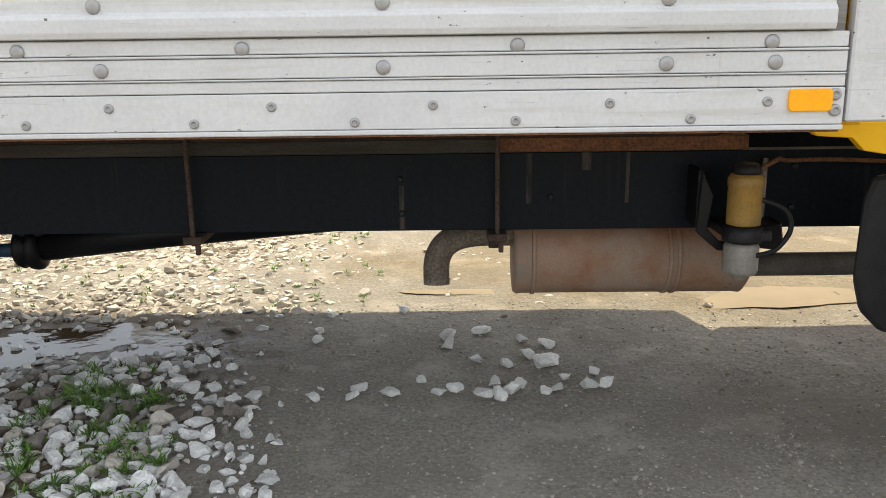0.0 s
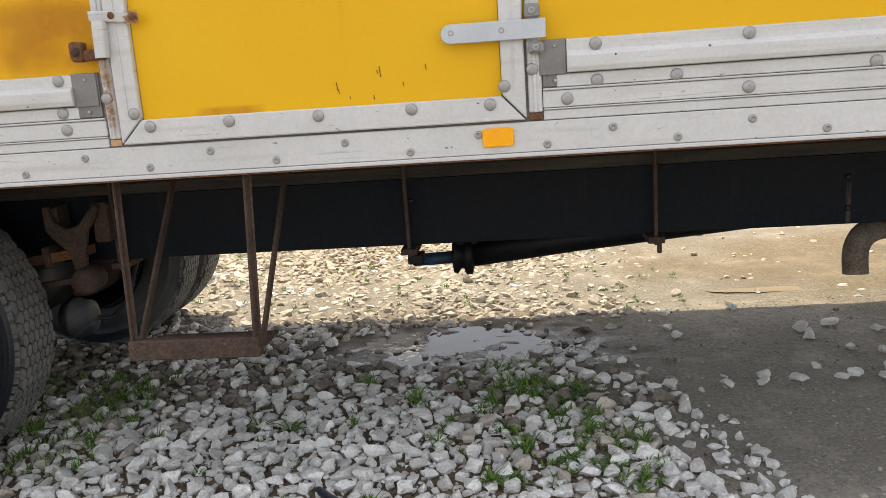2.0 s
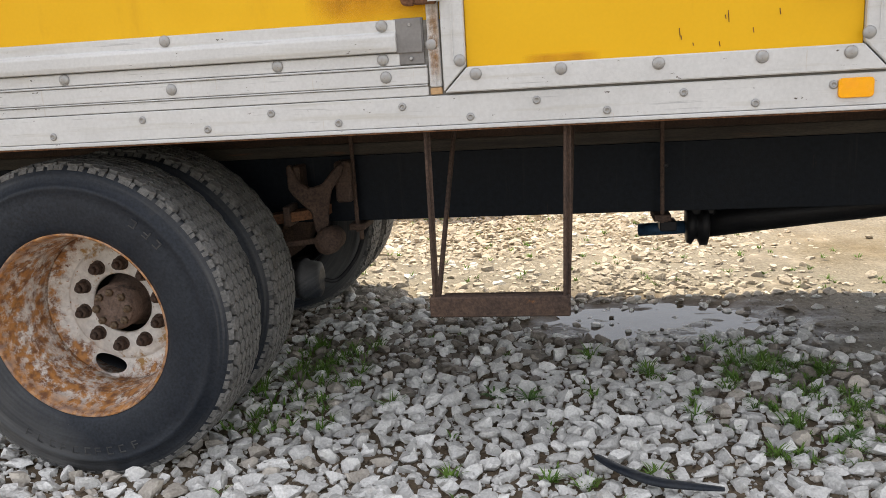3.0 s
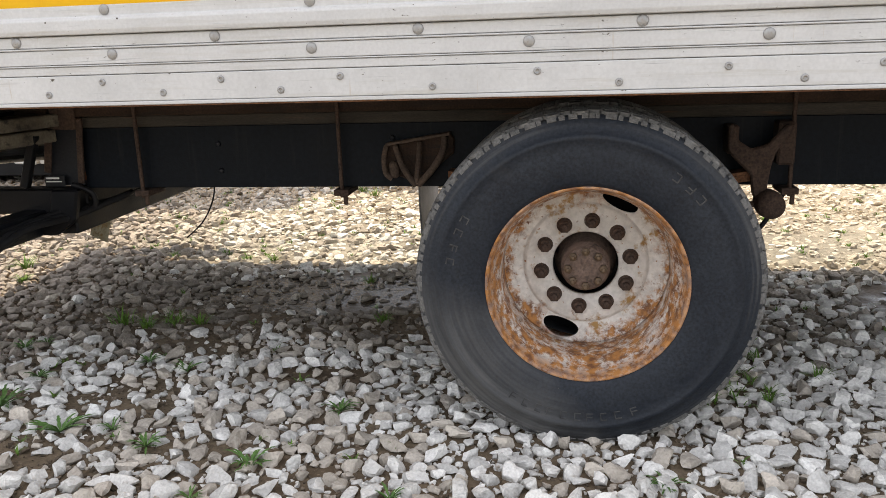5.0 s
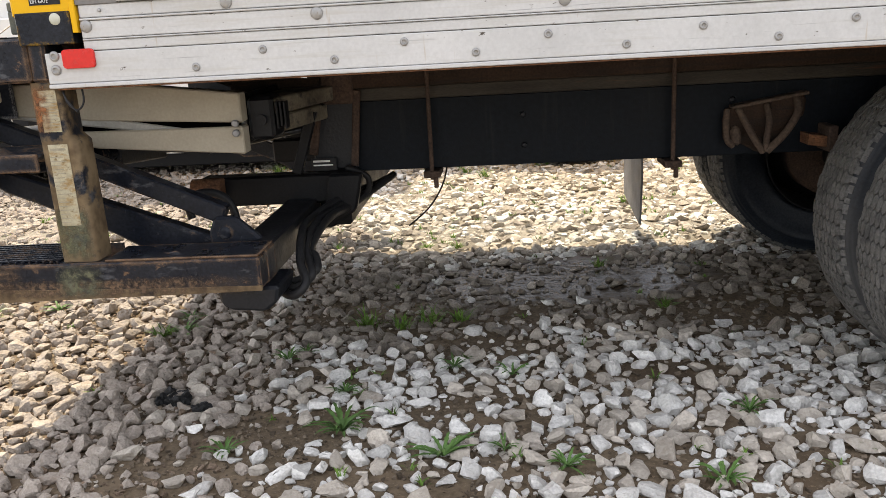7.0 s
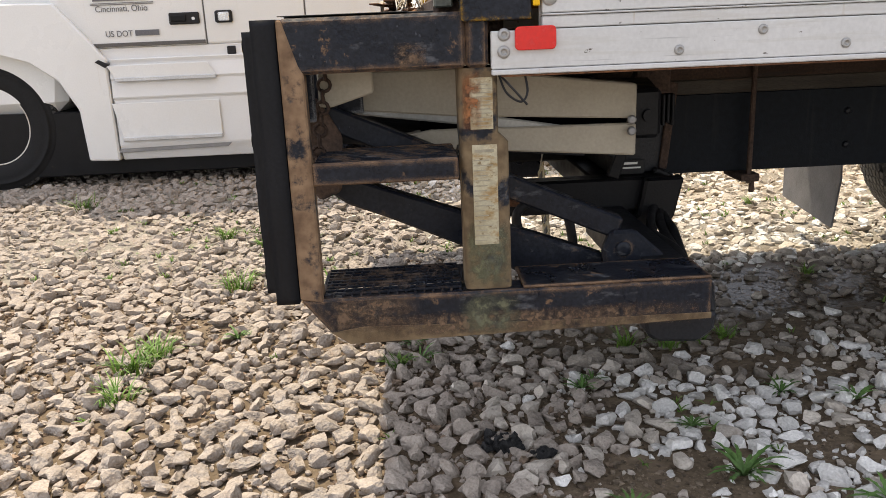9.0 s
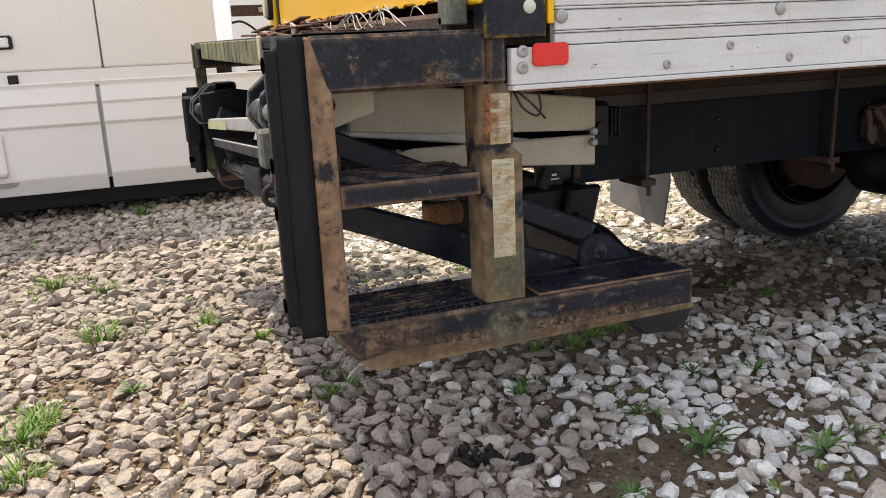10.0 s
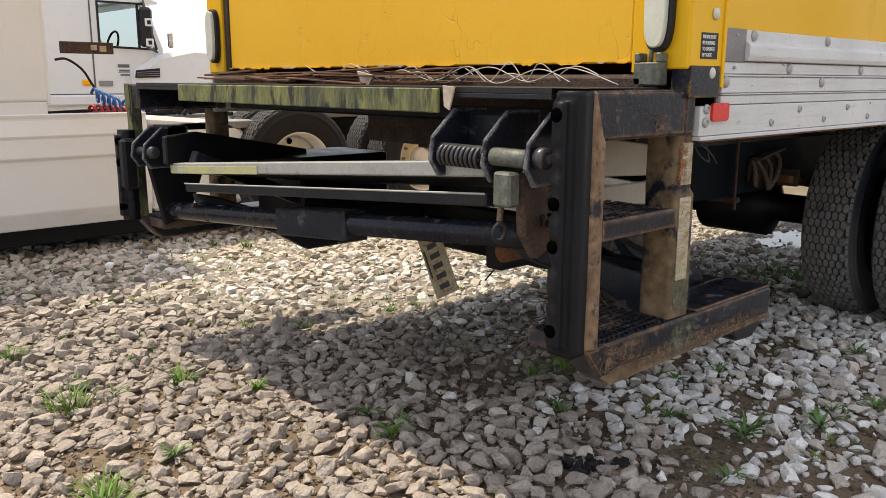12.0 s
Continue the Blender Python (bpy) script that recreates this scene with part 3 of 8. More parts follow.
def sweep(points, radius, seg=10, sides=None, cap=True):
    """A tube along points; radius a number or one a point."""
    bm = bmesh.new()
    pts = [Vector(p) for p in points]
    rad = radius if isinstance(radius, (list, tuple)) else [radius] * len(pts)
    up = Vector((0.13, 0.21, 1)).normalized()
    rings = []
    for i, p in enumerate(pts):
        d = (pts[min(i + 1, len(pts) - 1)] - pts[max(i - 1, 0)]).normalized()
        u = (up - d * up.dot(d))
        u = u.normalized() if u.length > 1e-4 else d.orthogonal().normalized()
        up = u
        w = d.cross(u)
        rings.append([bm.verts.new(p + (u * math.cos(2 * math.pi * k / seg) + w * math.sin(2 * math.pi * k / seg)) * rad[i]) for k in range(seg)])
    for r0, r1 in zip(rings, rings[1:]):
        for k in range(seg):
            bm.faces.new((r0[k], r0[(k + 1) % seg], r1[(k + 1) % seg], r1[k])).smooth = True
    if cap:
        bm.faces.new(rings[0])
        bm.faces.new(rings[-1])
    bmesh.ops.recalc_face_normals(bm, faces=bm.faces[:])
    return bm


def bar(a, b, w, h, bevel=0.003):
    """A square bar from a to b, w wide and h high."""
    a, b = Vector(a), Vector(b)
    d = b - a
    bm = bmesh.new()
    rot = d.to_track_quat("X", "Z").to_matrix().to_4x4()
    bmesh.ops.create_cube(bm, size=1, matrix=Matrix.Translation((a + b) / 2) @ rot @ Matrix.Diagonal((d.length, w, h, 1)))
    if bevel:
        bmesh.ops.bevel(bm, geom=bm.edges[:], offset=bevel, segments=1, affect="EDGES")
    return bm


def square_tube(rows, ys, rad):
    """Upright square tube with rounded corners through rows of (height, x0, x1)."""
    bm = bmesh.new()
    prev = None
    for z, x0, x1 in rows:
        ring = []
        for cx, cy, a0 in ((x1 - rad, ys[1] - rad, 0), (x0 + rad, ys[1] - rad, 90), (x0 + rad, ys[0] + rad, 180), (x1 - rad, ys[0] + rad, 270)):
            for k in range(5):
                a = radians(a0 + 22.5 * k)
                ring.append(bm.verts.new((cx + rad * math.cos(a), cy + rad * math.sin(a), z)))
        if prev:
            for k in range(20):
                bm.faces.new((prev[k], prev[(k + 1) % 20], ring[(k + 1) % 20], ring[k])).smooth = True
        prev = ring
    return bm


def merge(*bms):
    out = bmesh.new()
    for bm in bms:
        tmp = bpy.data.meshes.new("tmp")
        bm.to_mesh(tmp)
        bm.free()
        out.from_mesh(tmp)
        bpy.data.meshes.remove(tmp)
    return out


def smooth_curve(points, n=8):
    """Points on a smooth line through the given ones."""
    pts = [Vector(p) for p in points]
    out = []
    for i in range(len(pts) - 1):
        p0, p1, p2, p3 = pts[max(i - 1, 0)], pts[i], pts[i + 1], pts[min(i + 2, len(pts) - 1)]
        for k in range(n):
            t = k / n
            out.append(0.5 * (2 * p1 + (p2 - p0) * t + (2 * p0 - 5 * p1 + 4 * p2 - p3) * t * t + (3 * p1 - p0 - 3 * p2 + p3) * t ** 3))
    return out + [pts[-1]]


def origin_of(ob):
    o = Vector((0, 0, 0))
    while ob:
        o += ob.location
        ob = ob.parent
    return o


def thing(name, at, label, category, group="", kind=""):
    ob = new(name)
    ob.location = at
    ob.empty_display_size = 0.2
    return tagged(ob, label, category, group, kind)


def mesh_of(name, bm, material):
    me = bpy.data.meshes.new(name)
    bm.to_mesh(me)
    bm.free()
    me.materials.append(M[material])
    return me


def part(name, bm, material, parent, label="", at=None):
    """Links a bmesh given in world places as one mesh under its thing. at: its own origin."""
    at = Vector(at) if at is not None else origin_of(parent)
    bmesh.ops.translate(bm, verts=bm.verts[:], vec=-at)
    ob = new(name, mesh_of(name, bm, material))
    ob.parent = parent
    ob.location = at - origin_of(parent)
    return tagged(ob, label)


def repeat(name, mesh, parent, at, turn=None, size=1.0):
    """Another part on a shared mesh."""
    ob = new(name, mesh)
    ob.parent = parent
    ob.location = Vector(at) - origin_of(parent)
    if turn:
        ob.rotation_euler = turn
    ob.scale = (size,) * 3 if not isinstance(size, tuple) else size
    return ob


def solid(name, bm, material, label, category, group="", kind="", at=(0, 0, 0)):
    """A thing of one mesh."""
    bmesh.ops.translate(bm, verts=bm.verts[:], vec=-Vector(at))
    ob = new(name, mesh_of(name, bm, material))
    ob.location = at
    return tagged(ob, label, category, group, kind)


def lettering(text, size, at, turn, material, parent, name="lettering", label="", stretch=1.0):
    cu = bpy.data.curves.new(name, "FONT")
    cu.body, cu.size, cu.extrude = text, size, 0.0008
    tmp = new("tmp", cu)
    me = bpy.data.meshes.new_from_object(tmp)
    bpy.data.objects.remove(tmp)
    me.materials.clear()
    me.materials.append(M[material])
    ob = new(name, me)
    ob.parent = parent
    ob.location = Vector(at) - origin_of(parent)
    ob.rotation_euler = [radians(a) for a in turn]
    ob.scale = (stretch, 1, 1)
    return tagged(ob, label)


# ---- box truck ----
WIDTH = 2.48
BACK, FRONT = -1.885, 5.26
truck = thing("box_truck", (1.6, 1.24, 0), "weathered yellow box truck with white aluminium side rails on gravel", "truck")

# cargo box shell
part("side_panel", boxes((-1.725, 5.19, 0.014, 0.04, 1.21, 3.62), bevel=0.002), "yellow", truck, "yellow painted side panel with faint dirt runs")
part("side_panel", boxes((BACK, FRONT, WIDTH - 0.04, WIDTH - 0.014, 1.21, 3.62), bevel=0.002), "yellow", truck)
part("far_rail", boxes((BACK, FRONT, WIDTH - 0.012, WIDTH + 0.012, 1.066, 1.35), bevel=0.004), "white_rail", truck, "white aluminium rail on the far side")
part("front_wall", boxes((FRONT - 0.05, FRONT - 0.002, 0.045, WIDTH - 0.045, 1.07, 3.62), bevel=0.002), "yellow", truck)
part("roof", boxes((BACK, FRONT, 0.0, WIDTH, 3.624, 3.66), bevel=0.01), "white_rail", truck)
part("floor", boxes((-1.82, 5.19, 0.05, WIDTH - 0.05, 1.085, 1.12), bevel=0.002), "wood_dark", truck)
for k in range(17):
    x = -1.62 + 0.42 * k
    part("cross_member", boxes((x - 0.025, x + 0.025, 0.875, WIDTH - 0.875, 0.972, 1.083), bevel=0.003), "rust_brown", truck)


for y in (0.80, WIDTH - 0.86):
    part("floor_beam", boxes((-1.32, 5.2, y, y + 0.06, 0.970, 1.0835), bevel=0.003), "floor_beam", truck, "rust-brown beam under the box floor", at=(2, y, 1.0))


# side rails: stepped extrusions from the bottom up (z0, z1, how far proud)
def ridge(x0, x1, z0, z1, out, side=0.0):
    s = 1 if side == 0 else -1
    return boxes((x0, x1, side + s * 0.02, side - s * out, z0, z1), bevel=0.002)


for side, x0, x1 in ((0.0, -1.82, 5.197), (WIDTH, -1.82, 5.197)):
    low = merge(ridge(x0, x1, 1.0775, 1.1535, 0.004, side), ridge(x0, x1, 1.066, 1.0765, 0.009, side))
    rail = part("bottom_rail", low, "white_rail", truck, "scuffed white aluminium bottom rail", at=(1.6, side, 1.07))
    if side == 0:
        near_rail = rail
segments = ((-1.715, 1.998, False), (3.15, 5.197, True))
kick = []
for x0, x1, front in segments:
    c0, c1 = x0 + (0.035 if front else 0), x1 - (0 if front else 0.07)
    kick.append(part("kick_rail", ridge(x0, x1, 1.1855, 1.227, 0.001), "white_rail", truck, "ribbed white aluminium kick rail", at=((x0 + x1) / 2, 0, 1.2)))
    for z0, z1, out, a, b in ((1.1555, 1.179, 0.0, x0, x1), (1.1803, 1.184, 0.004, x0, x1), (1.2283, 1.2335, 0.005, x0, x1), (1.235, 1.266, -0.001, c0, c1)):
        part("rail_band", ridge(a, b, z0, z1, out), "white_rail", truck, "", at=((x0 + x1) / 2, 0, z0))
    u0, u1 = (x0 + 0.105, x1 - 0.075) if not front else (x0 + 0.062, x1 - 0.13 + 0.13)
    if front:
        u1 = x1 - 0.035
    top = prism([(0.02, 1.268), (-0.012, 1.27), (-0.016, 1.282), (-0.016, 1.309), (-0.010, 1.317), (-0.004, 1.320), (-0.004, 1.349), (0.02, 1.352)], "x", u0, u1, bevel=0.0015)
    part("rub_rail", top, "white_rail", truck, "dented white aluminium rub rail", at=((x0 + x1) / 2, 0, 1.3))
for x0, x1 in ((1.925, 1.992), (3.151, 3.213), (-1.712, -1.608)):
    pl = part("end_plate", merge(boxes((x0, x1, 0.0135, 0.002, 1.237, 1.352), bevel=0.001), boxes((x0 - 0.008, x1 - 0.003, 0.002, -0.003, 1.266, 1.351), bevel=0.001)), "end_plate", truck, "grey riveted end plate", at=((x0 + x1) / 2, 0, 1.3))
    for z in (1.335, 1.251):
        part("screw", lathe([(0.0045, 0.002), (0.0045, -0.0045), (0.003, -0.006)], "y", 8, at=((x0 + x1) / 2, 0, z)), "rivet", pl)

part("rail_backing", boxes((-1.72, 5.19, 0.0105, 0.0135, 1.15, 1.345), bevel=0), "groove", truck)
part("rust_edge", boxes((-1.80, 5.19, -0.004, 0.02, 1.0615, 1.0655), bevel=0.001), "rust_orange", truck, "thin rust line under the bottom rail")
# rivets
bm = lathe([(0.0105, 0.0), (0.0105, -0.002), (0.0085, -0.0045), (0.005, -0.006), (0.0048, -0.0035), (0.002, -0.003)], "y", 14)
rivet_mesh = mesh_of("rivet", bm, "rivet")
bm = lathe([(0.0155, 0.0), (0.0155, -0.0022), (0.0125, -0.0055), (0.006, -0.0072), (0.001, -0.0075)], "y", 16)
bolt_mesh = mesh_of("bolt", bm, "rivet")
LOW = (-1.432, -1.081, -0.731, -0.368, -0.012, 0.422, 0.921, 1.383, 1.752, 2.104, 2.45, 2.805, 3.156, 3.48, 3.838, 4.178, 4.516, 4.881)
HIGH = (-1.258, -0.905, -0.555, -0.188, 0.163, 0.707, 1.196, 1.568, 1.927, 2.275, 2.636, 2.983, 3.321, 3.66, 4.004, 4.343, 4.712, 5.038)
for x in LOW:
    repeat("rivet", rivet_mesh, near_rail, (x, -0.004, 1.096 + 0.0015 * (2 - x)), (0, x * 9, 0))
for x in HIGH:
    repeat("rivet", rivet_mesh, near_rail, (x, -0.004, 1.130 + 0.0015 * (2 - x)), (0, x * 7, 0))
for x, z in ((-1.794, 1.146), (-1.795, 1.112), (5.176, 1.139), (5.178, 1.106)):
    repeat("rivet", rivet_mesh, near_rail, (x, -0.004, z), None, 1.25)
for x in (-1.338, -0.815, -0.196, 0.387, 0.978, 1.597, 1.883):
    repeat("bolt", bolt_mesh, kick[0], (x, 0.001, 1.252), (0, x * 5, 0))
for x in (-1.70, -1.115, -0.514, 0.085, 0.685, 1.291, 1.888):
    repeat("bolt", bolt_mesh, kick[0], (x, -0.001, 1.207 + 0.002 * (2 - x)), (0, x * 5, 0))
for x in (-1.572, -1.105, -0.52, 0.09, 0.684, 1.291, 1.887):
    repeat("bolt", bolt_mesh, kick[0], (x, -0.004, 1.336), (0, x * 5, 0))
for x in (3.285, 3.479, 3.949, 4.519, 5.04):
    repeat("bolt", bolt_mesh, kick[1], (x, 0.001, 1.246), (0, x * 5, 0))
for x in (3.21, 3.651, 4.241, 4.826, 5.049):
    repeat("bolt", bolt_mesh, kick[1], (x, -0.001, 1.205), (0, x * 5, 0))
for x in (3.283, 3.65, 4.243, 4.824):
    repeat("bolt", bolt_mesh, kick[1], (x, -0.004, 1.334), (0, x * 5, 0))

# corner post and strip at the front of the box
part("front_corner_post", boxes((5.203, 5.33, -0.006, 0.03, 1.082, 3.62), bevel=0.004), "white_rail", truck, "white front corner post", at=(5.23, 0, 2))
part("corner_lip", prism([(5.14, 1.066), (5.75, 1.066), (5.75, 0.98), (5.42, 0.985), (5.33, 1.0), (5.30, 1.03), (5.22, 1.035), (5.20, 1.05)], "y", 0.16, 0.19, bevel=0.002), "yellow", truck, "yellow cab skirt with a ragged lower edge")
part("cab_back", boxes((5.35, 7.6, 0.2, 2.28, 1.07, 3.3), bevel=0.05), "yellow", truck, "yellow cab behind the box front")

# side door: frame, panel, hinge strips, latch
door = part("side_door", boxes((2.10, 3.048, 0.006, 0.0135, 1.218, 3.3), bevel=0.002), "yellow", truck, "yellow side door panel", at=(2.57, 0, 1.2))


def frame_bar(points):
    return prism(points, "y", 0.012, -0.012, bevel=0.003)


part("door_frame", merge(frame_bar([(2.042, 1.160), (3.104, 1.160), (3.046, 1.222), (2.102, 1.222)])), "white_rail", door, "white aluminium door frame", at=(2.57, 0, 1.2))
part("door_frame", merge(frame_bar([(2.040, 1.163), (2.099, 1.225), (2.103, 3.3), (2.040, 3.3)]), boxes((2.066, 2.070, -0.012, -0.0145, 1.24, 3.3), bevel=0)), "white_rail", door, "", at=(2.07, 0, 2))
part("door_frame", merge(frame_bar([(3.107, 1.163), (3.107, 3.3), (3.046, 3.3), (3.049, 1.225)]), boxes((3.077, 3.080, -0.012, -0.0145, 1.25, 3.3), bevel=0)), "white_rail", door, "", at=(3.07, 0, 2))
for x0, x1 in ((2.003, 2.034), (3.114, 3.148)):
    part("jamb_strip", merge(boxes((x0, x1, 0.013, -0.002, 1.176, 3.3), bevel=0.003), boxes((x0 + 0.012, x1 - 0.012, -0.002, -0.006, 1.176, 3.3), bevel=0.002)), "white_rail", truck, "white door jamb strip with rust at its foot", at=(x0, 0, 1.2))
    part("jamb_foot", boxes((x0, x1, 0.013, -0.001, 1.157, 1.1745), bevel=0.002), "rust_orange" if x0 > 3 else "bare_wood", truck, "rust-stained foot of the door jamb" if x0 > 3 else "bare wood at the foot of the door jamb")
for x, z in ((2.085, 1.239), (2.124, 1.203), (2.338, 1.204), (2.575, 1.203), (2.817, 1.204), (3.017, 1.203), (3.055, 1.246)):
    repeat("bolt", bolt_mesh, door, (x, -0.012, z), (0, x * 30, 0))
for x in (2.013, 3.126):
    repeat("bolt", bolt_mesh, truck, (x, -0.003, 1.283), (0, x * 30, 0))
# strap latch near the front jamb
latch = part("latch_strap", prism([(2.928 - 0.024 * math.sin(radians(a)), 1.380 - 0.024 * math.cos(radians(a))) for a in range(0, 181, 20)] + [(3.163, 1.404), (3.163, 1.356)], "y", -0.013, -0.026, bevel=0.002), "strap", door, "grey steel strap hinge", at=(3.0, 0, 1.38))
for z0, z1, x1 in ((0.935, 0.985, -1.25), (0.872, 0.925, -1.28)):
    part("hinge_tube", prism([(-1.432, 0.37), (x1 - 0.10, 0.37), (x1, 0.80), (-1.432, 0.80)], "z", z0, z1, bevel=0.005), "grimy", truck, "grimy pale hinge tube of the platform")
part("hinge_pin", boxes((3.112, 3.150, -0.002, -0.030, 1.404, 1.44), bevel=0.006), "grey_metal", truck)
part("hinge_pin", boxes((3.117, 3.156, -0.002, -0.028, 1.32, 1.348), bevel=0.006), "grey_metal", truck)
for x, z in ((2.93, 1.383), (3.055, 1.381), (3.13, 1.422), (3.136, 1.334)):
    repeat("rivet", rivet_mesh, truck, (x, -0.029 if x > 3.1 else -0.022, z), None, 0.9)
# rusty door catch on the rear jamb
catch = part("door_catch", merge(prism([(1.946, 1.388), (1.952, 1.380), (1.974, 1.379), (1.979, 1.384), (1.981, 1.429), (1.950, 1.432), (1.944, 1.424)], "y", -0.004, -0.034, bevel=0.005), boxes((1.978, 2.034, -0.008, -0.030, 1.381, 1.409), bevel=0.004)), "rust_orange", truck, "rusty door catch under a white hasp", at=(1.99, 0, 1.40))
part("catch_bolt", lathe([(0.011, -0.033), (0.011, -0.038), (0.006, -0.041)], "y", 10, at=(1.9635, 0, 1.405)), "rust_brown", catch)
part("hasp_tube", square_tube(((1.386, 2.014, 2.046), (1.478, 2.017, 2.051)), (-0.042, -0.0105), 0.009), "white_rail", catch, "white-painted hasp tube")
part("hasp_strap", prism([(2.006, 1.479), (2.005, 1.505)] + [(2.124 + 0.0135 * math.cos(radians(a)), 1.4805 + 0.0135 * math.sin(radians(a))) for a in range(90, -91, -20)], "y", -0.0165, -0.024, bevel=0.002), "white_rail", catch, "white-painted hasp strap with a rusty end")
for x, z in ((2.067, 1.489), (2.124, 1.481)):
    part("strap_bolt", lathe([(0.009, -0.0235), (0.009, -0.0265), (0.005, -0.0285)], "y", 10, at=(x, 0, z)), "rust_orange", catch)
part("rust_film", boxes((2.098, 2.142, -0.0245, -0.0255, 1.462, 1.50), bevel=0), "rust_orange_film", catch)
part("rust_film", boxes((2.004, 2.036, -0.0063, -0.0078, 1.18, 1.40), bevel=0), "rust_run_film", truck, "rust run down the door jamb")
part("rust_film", boxes((1.68, 2.04, 0.0139, 0.0122, 1.345, 1.56), bevel=0), "panel_stain", truck, "rusty stain on the yellow panel beside the catch")
part("rust_film", boxes((2.24, 2.44, 0.0062, 0.0042, 1.212, 1.245), bevel=0), "panel_stain", door)
# scratches through the paint of the door
for x, z0, z1 in ((2.628, 1.263, 1.284), (2.632, 1.255, 1.266), (2.742, 1.290, 1.318), (2.735, 1.298, 1.308), (2.722, 1.234, 1.246), (2.80, 1.262, 1.274), (2.66, 1.240, 1.247), (2.86, 1.30, 1.315)):
    part("scratch", bar((x, 0.0052, z0), (x - 0.002, 0.0052, z1), 0.0016, 0.0016, 0), "rust_orange", door)


def marker(name, x0, x1, z0, z1, material, label):
    """Flat lens with rounded corners."""
    r = 0.009
    pts = [(cx + r * math.cos(radians(a)), cz + r * math.sin(radians(a))) for cx, cz, a0 in ((x1 - r, z1 - r, 0), (x0 + r, z1 - r, 90), (x0 + r, z0 + r, 180), (x1 - r, z0 + r, 270)) for a in range(a0, a0 + 91, 18)]
    part(name, prism(pts, "y", -0.003, -0.012, bevel=0.002), material, truck, label)


marker("marker_reflector", 2.993, 3.073, 1.096, 1.143, "amber", "amber plastic side marker")
marker("marker_reflector", 5.080, 5.170, 1.105, 1.151, "amber", "amber plastic side marker")
marker("marker_reflector", -1.772, -1.688, 1.114, 1.161, "red", "chipped red side reflector")

# chassis: two channel rails, sills, clamps, bolts
for y, s in ((0.83, 1), (1.65, -1)):
    web = prism([(y, 0.675), (y + s * 0.075, 0.675), (y + s * 0.075, 0.685), (y + s * 0.01, 0.685), (y + s * 0.01, 0.912), (y + s * 0.075, 0.912), (y + s * 0.075, 0.922), (y, 0.922)], "x", -1.27, 7.3, bevel=0.002)
    part("chassis_rail", web, "frame", truck, "black chassis rail streaked with rust and dust", at=(2, y, 0.8))
    part("sill", boxes((-1.33, 5.12, y - s * 0.006, y + s * 0.07, 0.923, 0.968), bevel=0.004), "sill", truck, "weathered wooden sill along the chassis", at=(2, y, 0.94))
part("sill_end", boxes((4.525, 5.30, 0.818, 0.90, 0.925, 0.972), bevel=0.004), "rust_orange", truck, "reddish primer-coated sill")
for x in (4.518, 3.55, 2.666, 1.56, -0.09, -0.925):
    rod = merge(bar((x, 0.79, 0.64), (x, 0.79, 1.07), 0.014, 0.014), boxes((x - 0.03, x + 0.03, 0.775, 0.92, 0.648, 0.672), bevel=0.003), bar((x + 0.012, 0.792, 0.61), (x + 0.012, 0.792, 0.66), 0.012, 0.016))
    part("clamp_rod", rod, "rust_brown", truck, "rusty body clamp rod", at=(x, 0.79, 0.85))
for x in (2.67,):
    part("clamp_foot", boxes((x - 0.012, x + 0.045, 0.785, 0.86, 0.61, 0.647), bevel=0.004), "black_plain", truck)
for x, w, z in ((4.62, 0.018, 0.80), (4.93, 0.012, 0.83), (4.215, 0.016, 0.72), (4.80, 0.03, 0.905)):
    part("rust_run", boxes((x - w / 2, x + w / 2, 0.8285, 0.8298, z - 0.04 if w > 0.015 else z - 0.07, 0.921 if z > 0.75 else z + 0.10), bevel=0), "stain", truck, "pale rusty run on the chassis rail")
bm = lathe([(0.02, 0), (0.02, -0.008), (0.014, -0.014), (0.004, -0.016)], "y", 8)
nut_mesh = mesh_of("bolt_head", bm, "black_steel")
for x, z in ((4.212, 0.842), (4.215, 0.732), (4.69, 0.78), (-0.597, 0.743), (-0.60, 0.85), (5.45, 0.87), (5.45, 0.74), (2.68, 0.84), (0.113, 0.866)):
    repeat("bolt_head", nut_mesh, truck, (x, 0.83, z), (0, x, 0), 0.55)

# exhaust: muffler, bands, elbow, front pipe
MY, MZ = 1.11, 0.528
muff = part("muffler", lathe([(0.05, 4.585), (0.138, 4.588), (0.146, 4.60), (0.143, 4.615), (0.143, 5.36), (0.146, 5.385), (0.12, 5.405), (0.05, 5.42)], "x", 48, at=(0, MY, MZ)), "muffler", truck, "brown heat-stained steel muffler", at=(5, MY, MZ))
for x in (4.655, 5.12, 5.15):
    part("band", lathe([(0.1425, x - 0.008), (0.1475, x - 0.006), (0.1475, x + 0.006), (0.1425, x + 0.008)], "x", 48, at=(0, MY, MZ), closed=True), "muffler", muff)
elbow = smooth_curve([(4.60, 1.07, 0.612), (4.45, 1.06, 0.612), (4.365, 1.045, 0.59), (4.322, 1.02, 0.535), (4.318, 1.005, 0.445)], 7)
part("tail_pipe", merge(sweep(elbow, 0.046, 18, cap=False), sweep(elbow, 0.040, 18, cap=False)), "pipe", muff, "scaly brown exhaust elbow")
part("pipe_clamp", merge(lathe([(0.046, 4.50), (0.053, 4.502), (0.053, 4.535), (0.046, 4.537)], "x", 24, at=(0, 1.065, 0.612), closed=True), boxes((4.50, 4.54, 0.985, 1.02, 0.60, 0.70), bevel=0.004)), "rust_brown", muff)
part("front_pipe", sweep([(5.40, 1.12, 0.475), (5.7, 1.12, 0.475), (6.2, 1.12, 0.48)], 0.042, 16), "grey_pipe", muff, "grey exhaust pipe")

